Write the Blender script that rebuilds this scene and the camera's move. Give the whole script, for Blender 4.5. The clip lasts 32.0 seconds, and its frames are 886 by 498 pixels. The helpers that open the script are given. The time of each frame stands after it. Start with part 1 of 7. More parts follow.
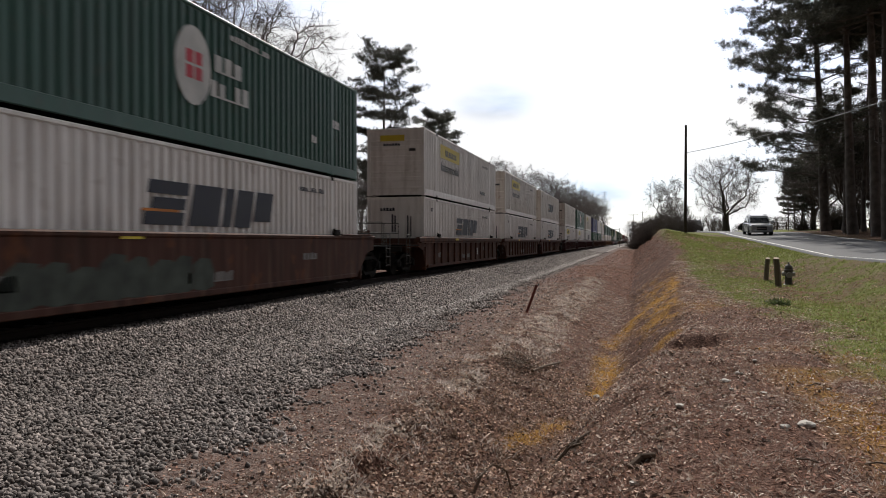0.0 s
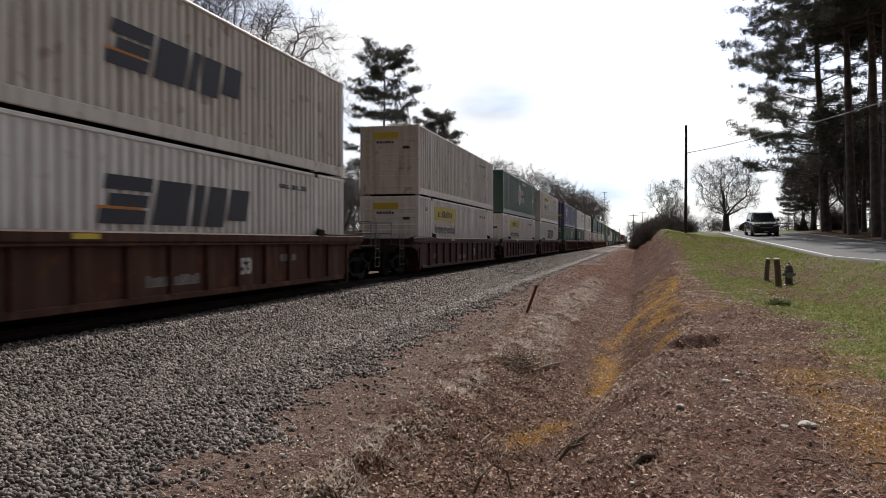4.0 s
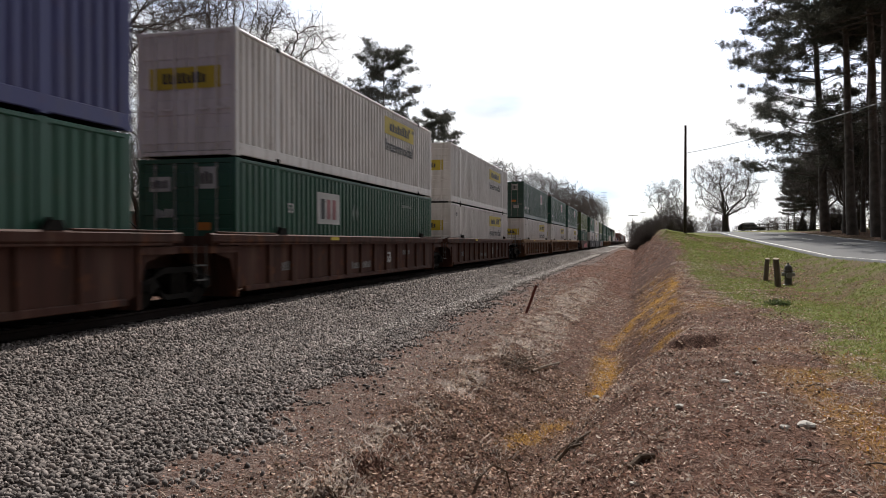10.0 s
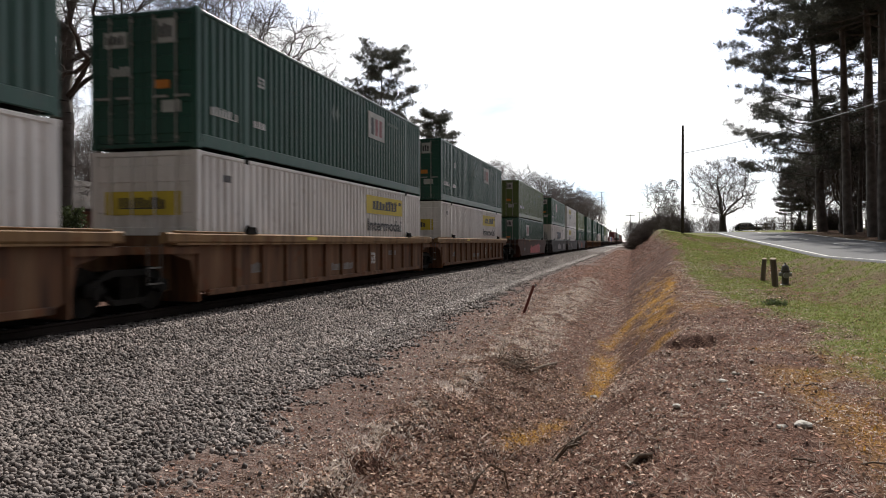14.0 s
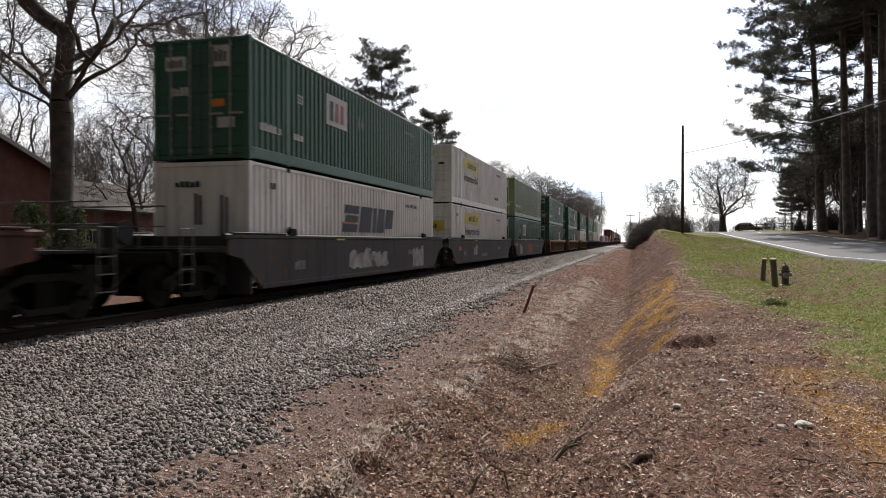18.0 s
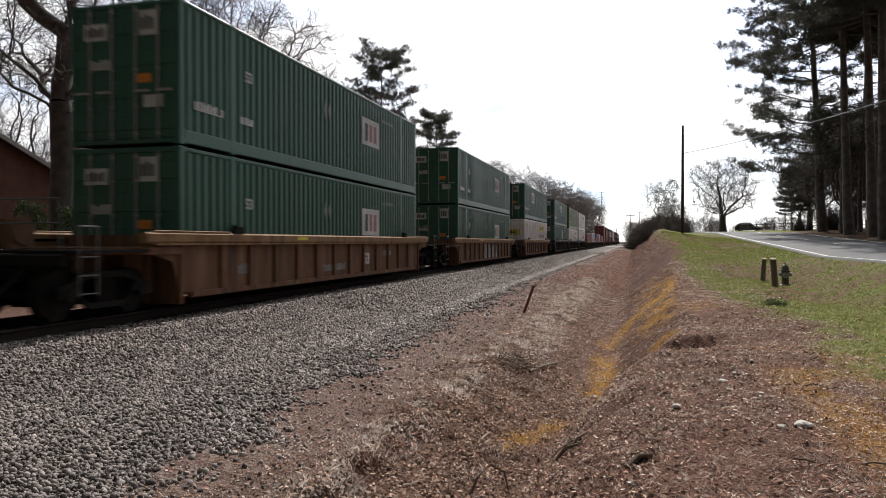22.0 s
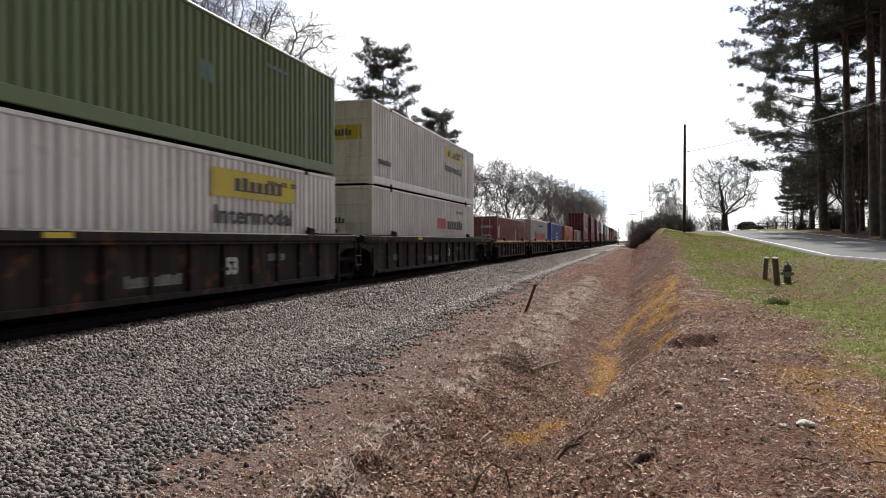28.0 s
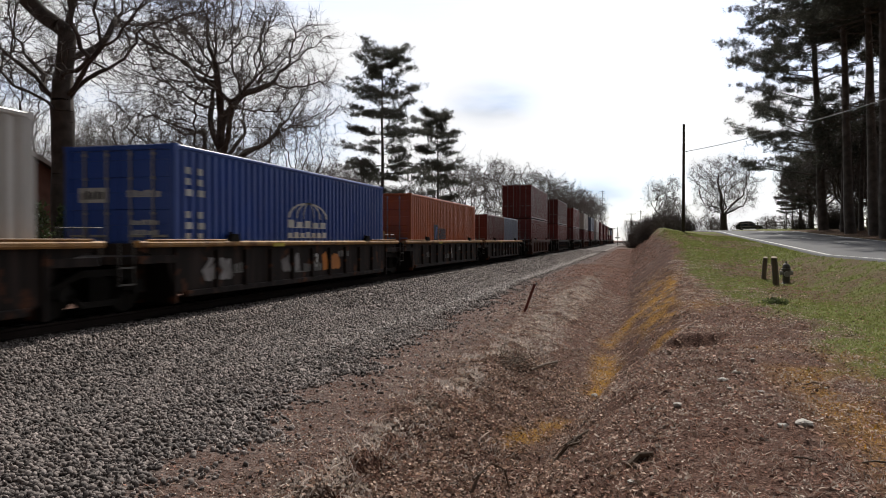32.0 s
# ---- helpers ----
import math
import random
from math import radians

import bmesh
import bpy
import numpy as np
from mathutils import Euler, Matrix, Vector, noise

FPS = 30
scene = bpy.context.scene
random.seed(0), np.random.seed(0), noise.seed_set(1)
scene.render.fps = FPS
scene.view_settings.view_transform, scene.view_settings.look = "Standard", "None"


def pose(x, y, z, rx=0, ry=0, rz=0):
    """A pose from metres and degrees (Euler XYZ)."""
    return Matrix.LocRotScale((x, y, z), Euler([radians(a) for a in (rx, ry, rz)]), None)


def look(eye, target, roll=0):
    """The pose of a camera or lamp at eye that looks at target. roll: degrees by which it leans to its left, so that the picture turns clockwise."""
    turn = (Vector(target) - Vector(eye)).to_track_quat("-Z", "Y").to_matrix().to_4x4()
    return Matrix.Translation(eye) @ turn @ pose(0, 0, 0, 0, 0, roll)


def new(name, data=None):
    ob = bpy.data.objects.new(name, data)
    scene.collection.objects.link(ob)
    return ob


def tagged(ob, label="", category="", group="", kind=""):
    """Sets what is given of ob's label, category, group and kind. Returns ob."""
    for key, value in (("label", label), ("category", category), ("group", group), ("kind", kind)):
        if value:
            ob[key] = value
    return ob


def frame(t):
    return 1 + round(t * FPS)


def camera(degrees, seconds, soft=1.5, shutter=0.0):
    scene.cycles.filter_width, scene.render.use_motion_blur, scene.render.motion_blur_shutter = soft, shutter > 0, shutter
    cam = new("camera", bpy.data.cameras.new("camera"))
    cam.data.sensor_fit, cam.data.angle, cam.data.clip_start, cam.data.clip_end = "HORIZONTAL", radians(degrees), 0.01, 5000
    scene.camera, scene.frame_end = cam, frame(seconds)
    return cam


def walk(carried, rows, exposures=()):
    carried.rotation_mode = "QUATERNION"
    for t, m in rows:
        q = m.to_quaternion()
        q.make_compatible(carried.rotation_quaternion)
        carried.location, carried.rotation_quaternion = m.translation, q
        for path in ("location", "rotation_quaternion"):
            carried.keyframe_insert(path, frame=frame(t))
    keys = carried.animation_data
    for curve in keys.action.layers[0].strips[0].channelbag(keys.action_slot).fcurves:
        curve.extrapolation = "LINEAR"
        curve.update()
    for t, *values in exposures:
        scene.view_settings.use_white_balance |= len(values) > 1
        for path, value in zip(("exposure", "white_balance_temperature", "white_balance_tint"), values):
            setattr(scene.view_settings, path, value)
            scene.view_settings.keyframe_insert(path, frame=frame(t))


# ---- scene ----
DURATION = 32.0
TRACK_X = -9.985          # centre line of the track
EYE = 1.35                # eye above the rail top (z = 0)

# ---- camera ----
cam = camera(62.82, DURATION, soft=0.9, shutter=0.3)
HEADING, TILT = 14.67, -0.58
SWAY = [(0, 5, -.7), (.5, 4.5, .5), (1.5, 5, .3), (3.5, 5.5, -.2), (5.5, 5.5, -.3), (7, 5.5, -1.7), (8, 3.3, -.5), (9, 2.2, -.2), (10, 4.5, 0),
        (11, 3, 0), (12, 1.5, 0), (13, 0, 0), (18, 0, 0), (23, 0, 0), (25.5, .3, -1), (27.5, 2.5, -1.7), (28, 3.2, -1.8), (29, 3, -.6),
        (30, 2, -.9), (30.5, 3, -1.8), (31, 2.5, -3.4), (32, 1.5, -2.4)]
EXPOSURES = [(0, -.28), (2, -.33), (3.5, -.28), (6, -.38), (7, -.28), (8.5, -.24), (9.5, -.15), (10, -.1), (12, -.12), (13, -.06), (17, .1), (19, .08), (20, .05), (24, .12), (25, .15), (28, .2), (29, 0), (30, -.02), (31, -.2), (32, -.36)]
walk(cam, [(t, pose(0, 0, EYE, 90 + TILT + dy * 0.0446, 0, HEADING + dx * 0.0425)) for t, dx, dy in SWAY],
     exposures=EXPOSURES)

# ---- light ----
SUN_AZ, SUN_EL = -1.0, 44.0     # degrees to the right of the track's direction, and up
world = bpy.data.worlds.new("world")
scene.world = world
world.use_nodes = True
wn, wl = world.node_tree.nodes, world.node_tree.links
wn.clear()
w_out, w_bg = wn.new("ShaderNodeOutputWorld"), wn.new("ShaderNodeBackground")
w_sky = wn.new("ShaderNodeTexSky")
w_sky.sky_type, w_sky.sun_disc = "NISHITA", False
w_sky.sun_elevation, w_sky.sun_rotation = radians(SUN_EL), radians(SUN_AZ)
w_co, w_map = wn.new("ShaderNodeTexCoord"), wn.new("ShaderNodeMapping")
w_map.inputs["Scale"].default_value = (1.6, 1.6, 6.0)
w_noise, w_ramp = wn.new("ShaderNodeTexNoise"), wn.new("ShaderNodeValToRGB")
w_noise.inputs["Scale"].default_value, w_noise.inputs["Detail"].default_value = 1.7, 5
w_ramp.color_ramp.elements[0].position, w_ramp.color_ramp.elements[1].position = 0.37, 0.55
w_ramp.color_ramp.elements[0].color = (0.58, 0.58, 0.58, 1)
w_dim, w_mix = wn.new("ShaderNodeMix"), wn.new("ShaderNodeMix")
w_dim.data_type = w_mix.data_type = "RGBA"
w_dim.blend_type = "MULTIPLY"
w_dim.inputs[0].default_value = 1
w_dim.inputs[7].default_value = (0.17, 0.185, 0.225, 1)
w_mix.inputs[7].default_value = (1.16, 1.16, 1.17, 1)
wl.new(w_sky.outputs[0], w_dim.inputs[6])
wl.new(w_co.outputs["Generated"], w_map.inputs[0])
wl.new(w_map.outputs[0], w_noise.inputs["Vector"])
wl.new(w_noise.outputs["Fac"], w_ramp.inputs[0])
wl.new(w_ramp.outputs[0], w_mix.inputs[0])
wl.new(w_dim.outputs[2], w_mix.inputs[6])
# two small grey-blue openings low in the bright cloud
cloud = w_mix.outputs[2]
for az, el, wide, deep in ((-10.9, 10.6, 5.2, .5), (-2.6, 3.6, 6.0, .5), (-30, 9, 16, .16)):
    w_gap, w_edge, w_lump, w_fac, w_tone = wn.new("ShaderNodeVectorMath"), wn.new("ShaderNodeMapRange"), wn.new("ShaderNodeTexNoise"), wn.new("ShaderNodeMath"), wn.new("ShaderNodeMix")
    w_off, w_flat = wn.new("ShaderNodeVectorMath"), wn.new("ShaderNodeVectorMath")
    ga, ge = radians(az), radians(el)
    w_off.operation, w_flat.operation, w_gap.operation, w_fac.operation = "SUBTRACT", "MULTIPLY", "LENGTH", "MULTIPLY"
    w_off.inputs[1].default_value = (math.sin(ga) * math.cos(ge), math.cos(ga) * math.cos(ge), math.sin(ge))
    w_flat.inputs[1].default_value = (1, 1, 2.2)
    wl.new(w_co.outputs["Generated"], w_off.inputs[0])
    wl.new(w_off.outputs[0], w_flat.inputs[0])
    wl.new(w_flat.outputs[0], w_gap.inputs[0])
    w_edge.interpolation_type = "SMOOTHSTEP"
    w_edge.inputs[1].default_value, w_edge.inputs[2].default_value, w_edge.inputs[3].default_value, w_edge.inputs[4].default_value = 0, math.sin(radians(wide)), 1.25, 0
    wl.new(w_gap.outputs["Value"], w_edge.inputs[0])
    w_lump.inputs["Scale"].default_value, w_lump.inputs["Detail"].default_value = 9, 4
    wl.new(w_map.outputs[0], w_lump.inputs["Vector"])
    wl.new(w_edge.outputs[0], w_fac.inputs[0])
    wl.new(w_lump.outputs["Fac"], w_fac.inputs[1])
    w_tone.data_type, w_tone.blend_type = "RGBA", "MULTIPLY"
    w_tone.inputs[7].default_value = (1 - deep, 1 - .85 * deep, 1 - .62 * deep, 1)
    wl.new(w_fac.outputs[0], w_tone.inputs[0])
    wl.new(cloud, w_tone.inputs[6])
    cloud = w_tone.outputs[2]
# thin bright cloud round the sun, thinner and dimmer away from it
w_dir, w_fall = wn.new("ShaderNodeVectorMath"), wn.new("ShaderNodeMapRange")
w_dir.operation = "DOT_PRODUCT"
GLOW_AZ, GLOW_EL = radians(-2), radians(24)
w_dir.inputs[1].default_value = (math.sin(GLOW_AZ) * math.cos(GLOW_EL), math.cos(GLOW_AZ) * math.cos(GLOW_EL), math.sin(GLOW_EL))
wl.new(w_co.outputs["Generated"], w_dir.inputs[0])
w_fall.interpolation_type = "SMOOTHSTEP"
w_fall.inputs[1].default_value, w_fall.inputs[2].default_value = 0.02, 0.72
w_fall.inputs[3].default_value, w_fall.inputs[4].default_value = 0.10, 1.14
wl.new(w_dir.outputs["Value"], w_fall.inputs[0])
wl.new(cloud, w_bg.inputs[0])
wl.new(w_fall.outputs[0], w_bg.inputs[1])
wl.new(w_bg.outputs[0], w_out.inputs[0])

sun = new("sun", bpy.data.lights.new("sun", "SUN"))
sun.data.energy, sun.data.angle, sun.data.color = 5.8, radians(0.6), (1.0, 0.95, 0.88)
sa, se = radians(SUN_AZ), radians(SUN_EL)
SUN_DIR = Vector((math.sin(sa) * math.cos(se), math.cos(sa) * math.cos(se), math.sin(se)))
sun.matrix_world = look((0, 0, 0), -SUN_DIR)
scene.view_settings.exposure = 0.0


# ---- materials ----
def mat(name, color, rough=0.7, metal=0.0, vary=0.15, scale=6.0, fine=60.0, bump=0.15, dirt=0.0, dirt_color=(0.07, 0.05, 0.04),
        stretch=(1, 1, 1), island=0.0, per_object=0.0, rust=0.0, rust_color=(0.12, 0.045, 0.02), spec=0.4, dirt_scale=1.3, thin=0.0, dust=0.0, dust_color=(0.2, 0.15, 0.11)):
    m = bpy.data.materials.new(name)
    m.use_nodes = True
    n, l = m.node_tree.nodes, m.node_tree.links
    b = n["Principled BSDF"]
    b.inputs["Metallic"].default_value = metal
    b.inputs["Specular IOR Level"].default_value = spec
    co, mp = n.new("ShaderNodeTexCoord"), n.new("ShaderNodeMapping")
    mp.inputs["Scale"].default_value = stretch
    l.new(co.outputs["Object"], mp.inputs[0])

    def noise_tex(s, detail, vec):
        t = n.new("ShaderNodeTexNoise")
        t.inputs["Scale"].default_value, t.inputs["Detail"].default_value = s, detail
        l.new(vec, t.inputs["Vector"])
        return t.outputs["Fac"]

    def mix(fac, a, c, kind="MIX"):
        x = n.new("ShaderNodeMix")
        x.data_type, x.blend_type = "RGBA", kind
        if isinstance(fac, float):
            x.inputs[0].default_value = fac
        else:
            l.new(fac, x.inputs[0])
        for slot, v in ((6, a), (7, c)):
            if isinstance(v, tuple):
                x.inputs[slot].default_value = (*v, 1)
            else:
                l.new(v, x.inputs[slot])
        return x.outputs[2]

    def band(v, lo, hi, top=1.0):
        r = n.new("ShaderNodeMapRange")
        r.inputs[1].default_value, r.inputs[2].default_value, r.inputs[4].default_value = lo, hi, top
        l.new(v, r.inputs[0])
        return r.outputs[0]

    big, small = noise_tex(scale * 0.3, 4, mp.outputs[0]), noise_tex(fine, 3, co.outputs["Object"])
    dark = tuple(c * (1 - vary) for c in color)
    light = tuple(min(1, c * (1 + vary)) for c in color)
    c = mix(band(big, 0.3, 0.7), dark, light)
    c = mix(band(small, 0.25, 0.75, 0.5), c, mix(1.0, c, (1 - vary,) * 3, "MULTIPLY"))
    if island or per_object:
        src = n.new("ShaderNodeNewGeometry").outputs["Random Per Island"] if island else n.new("ShaderNodeObjectInfo").outputs["Random"]
        k = island or per_object
        r = n.new("ShaderNodeMapRange")
        r.inputs[3].default_value, r.inputs[4].default_value = 1 - k, 1 + k
        l.new(src, r.inputs[0])
        v = n.new("ShaderNodeVectorMath")
        v.operation = "SCALE"
        l.new(c, v.inputs[0])
        l.new(r.outputs[0], v.inputs[3])
        c = v.outputs[0]
    if dirt:
        sm = n.new("ShaderNodeMapping")
        sm.inputs["Scale"].default_value = (3, 3, 0.35)
        l.new(co.outputs["Object"], sm.inputs[0])
        c = mix(band(noise_tex(dirt_scale, 6, sm.outputs[0]), 0.48, 0.75, dirt), c, dirt_color)
    if dust:                      # pale dry streaks running down
        dm = n.new("ShaderNodeMapping")
        dm.inputs["Scale"].default_value, dm.inputs["Location"].default_value = (4, 4, 0.3), (7, 3, 5)
        l.new(co.outputs["Object"], dm.inputs[0])
        c = mix(band(noise_tex(1.1, 7, dm.outputs[0]), 0.50, 0.72, dust), c, dust_color)
    if rust:
        c = mix(band(noise_tex(2.4, 8, mp.outputs[0]), 0.60, 0.66, rust), c, rust_color)
    l.new(c, b.inputs["Base Color"])
    rr = n.new("ShaderNodeMapRange")
    rr.inputs[3].default_value, rr.inputs[4].default_value = max(0.05, rough - 0.12), min(1, rough + 0.12)
    l.new(big, rr.inputs[0])
    l.new(rr.outputs[0], b.inputs["Roughness"])
    if thin:                      # light that passes through leaves and blades
        tr, ms = n.new("ShaderNodeBsdfTranslucent"), n.new("ShaderNodeMixShader")
        ms.inputs[0].default_value = thin
        l.new(c, tr.inputs[0])
        l.new(b.outputs[0], ms.inputs[1])
        l.new(tr.outputs[0], ms.inputs[2])
        l.new(ms.outputs[0], n["Material Output"].inputs[0])
    if bump:
        bp = n.new("ShaderNodeBump")
        bp.inputs["Strength"].default_value, bp.inputs["Distance"].default_value = bump, 0.02
        l.new(small, bp.inputs["Height"])
        l.new(bp.outputs[0], b.inputs["Normal"])
    return m


def glass(name, tint=(0.02, 0.025, 0.03)):
    m = mat(name, tint, 0.06, 0, 0.05, bump=0.0, spec=0.9)
    return m


def paint(name, color, dirt=0.35, rust=0.25, rough=0.42, dirt_color=(0.10, 0.08, 0.065), dust=0.0, dust_color=(0.2, 0.15, 0.11), spec=0.4):
    return mat(name, color, rough, 0, 0.10, scale=2.0, fine=25.0, bump=0.05, dirt=dirt, rust=rust, dirt_color=dirt_color, dust=dust, dust_color=dust_color, spec=spec)


M = {
    "white": paint("white_container_paint", (0.66, 0.63, 0.618), 0.45, 0.15, dirt_color=(0.22, 0.18, 0.15)),
    "cream": paint("stained_white_container_paint", (0.56, 0.515, 0.475), 0.6, 0.4, dirt_color=(0.20, 0.14, 0.085)),
    "grey_white": paint("grey_white_container_paint", (0.62, 0.62, 0.61), 0.3, 0.08),
    "green": paint("green_container_paint", (0.016, 0.078, 0.048), 0.35, 0.08, dirt_color=(0.02, 0.04, 0.03), dust=0.25, dust_color=(0.06, 0.10, 0.08)),
    "dark_green": paint("dark_green_container_paint", (0.011, 0.062, 0.043), 0.4, 0.08, dirt_color=(0.015, 0.025, 0.022), dust=0.25, dust_color=(0.05, 0.085, 0.07)),
    "olive": paint("faded_olive_green_container_paint", (0.085, 0.125, 0.03), 0.35, 0.10, dirt_color=(0.05, 0.06, 0.03)),
    "purple": paint("faded_violet_blue_container_paint", (0.042, 0.045, 0.16), 0.3, 0.1),
    "blue": paint("blue_container_paint", (0.012, 0.055, 0.28), 0.2, 0.08, dirt_color=(0.02, 0.03, 0.08)),
    "orange": paint("orange_container_paint", (0.42, 0.10, 0.02), 0.35, 0.3),
    "red": paint("rust_red_container_paint", (0.17, 0.030, 0.026), 0.35, 0.3, dirt_color=(0.06, 0.02, 0.02)),
    "maroon": paint("dull_maroon_container_paint", (0.12, 0.028, 0.03), 0.35, 0.3, dirt_color=(0.06, 0.02, 0.02)),
    "slate": paint("grey_blue_container_paint", (0.13, 0.16, 0.25), 0.3, 0.2),
    "tan": paint("grey_beige_container_paint", (0.50, 0.48, 0.455), 0.35, 0.15),
    "steel": mat("dull_galvanised_steel", (0.09, 0.085, 0.08), 0.55, 0.4, 0.2, dirt=0.4),
    "rod_zinc": mat("pale_zinc_plated_rod", (0.30, 0.29, 0.28), 0.5, 0.3, 0.2, dirt=0.5, dirt_color=(0.08, 0.05, 0.035)),
    "well_brown": paint("brown_red_railcar_paint", (0.060, 0.026, 0.019), 0.8, 0.55, 0.75, (0.022, 0.014, 0.011), 0.55, (0.13, 0.075, 0.055), spec=0.14),
    "well_maroon": paint("maroon_railcar_paint", (0.042, 0.013, 0.013), 0.7, 0.3, 0.6, (0.022, 0.011, 0.010), 0.4, (0.10, 0.055, 0.05), spec=0.14),
    "well_orange": paint("rusty_orange_railcar_paint", (0.115, 0.058, 0.034), 0.95, 0.7, 0.8, (0.026, 0.018, 0.016), 0.5, (0.26, 0.16, 0.09), spec=0.14),
    "well_grey": paint("dark_grey_railcar_paint", (0.043, 0.040, 0.042), 0.6, 0.25, 0.65, (0.014, 0.013, 0.013), 0.40, (0.066, 0.060, 0.057), spec=0.14),
    "well_black": paint("black_brown_railcar_paint", (0.015, 0.011, 0.010), 0.6, 0.6, 0.75, (0.008, 0.007, 0.007), 0.5, (0.070, 0.048, 0.040), spec=0.14),
    # lighter copy of well_orange for the lit sill; well_orange carries the panel's shade
    "sill_lit_tan": paint("rusty_tan_lit_sill_paint", (0.21, 0.125, 0.062), 0.8, 0.5, 0.75, (0.07, 0.04, 0.026), 0.4, (0.32, 0.21, 0.12), spec=0.14),
    "sill_yellow": paint("worn_yellow_orange_sill_paint", (0.34, 0.175, 0.05), 0.7, 0.6, 0.7, (0.08, 0.045, 0.03), 0.4, (0.42, 0.33, 0.22)),
    "iron": mat("greasy_black_cast_iron", (0.011, 0.010, 0.009), 0.85, 0.0, 0.4, spec=0.12, dirt=0.5, dirt_color=(0.026, 0.019, 0.014)),
    "tread": mat("polished_steel_tread", (0.35, 0.34, 0.33), 0.3, 0.9, 0.2),
    "mark_faded": mat("faded_pale_green_marking", (0.10, 0.145, 0.125), 0.7, 0, 0.2, bump=0),
    "mark_rose": mat("faded_rose_marking", (0.28, 0.12, 0.13), 0.7, 0, 0.2, bump=0),
    "mark_white": mat("worn_white_lettering", (0.44, 0.44, 0.43), 0.7, 0, 0.2, bump=0),
    "mark_dim": mat("worn_grey_stencil_lettering", (0.17, 0.165, 0.16), 0.8, 0, 0.4, scale=12, bump=0),
    "mark_black": mat("black_lettering", (0.03, 0.03, 0.033), 0.6, 0, 0.2, bump=0),
    "mark_navy": mat("dark_navy_lettering", (0.013, 0.014, 0.026), 0.6, 0, 0.25, bump=0),
    "mark_yellow": mat("bright_yellow_panel_paint", (0.50, 0.38, 0.03), 0.55, 0, 0.12, bump=0, dirt=0.25),
    "mark_orange": mat("faded_orange_marking", (0.48, 0.17, 0.03), 0.7, 0, 0.2, bump=0),
    "mark_red": mat("red_marking_paint", (0.42, 0.03, 0.05), 0.6, 0, 0.2, bump=0),
    "graffiti_rust": mat("faded_brick_red_spray_paint", (0.20, 0.055, 0.035), 0.8, 0, 0.4, scale=5, bump=0),
    "graffiti_pink": mat("faded_pink_spray_paint", (0.42, 0.10, 0.10), 0.8, 0, 0.4, scale=9, bump=0),
    "graffiti_teal": mat("faded_grey_green_spray_paint", (0.045, 0.055, 0.045), 0.8, 0, 0.5, scale=9, bump=0),
    "graffiti_silver": mat("pale_silver_spray_paint", (0.25, 0.235, 0.235), 0.7, 0, 0.5, scale=9, bump=0),
}


# ---- mesh helpers ----
def mesh_of(name, verts, faces, material=None, smooth=False):
    me = bpy.data.meshes.new(name)
    me.from_pydata([tuple(v) for v in verts], [], [tuple(f) for f in faces])
    me.update()
    me.materials.append(material)
    if smooth:
        me.shade_smooth()
    return me


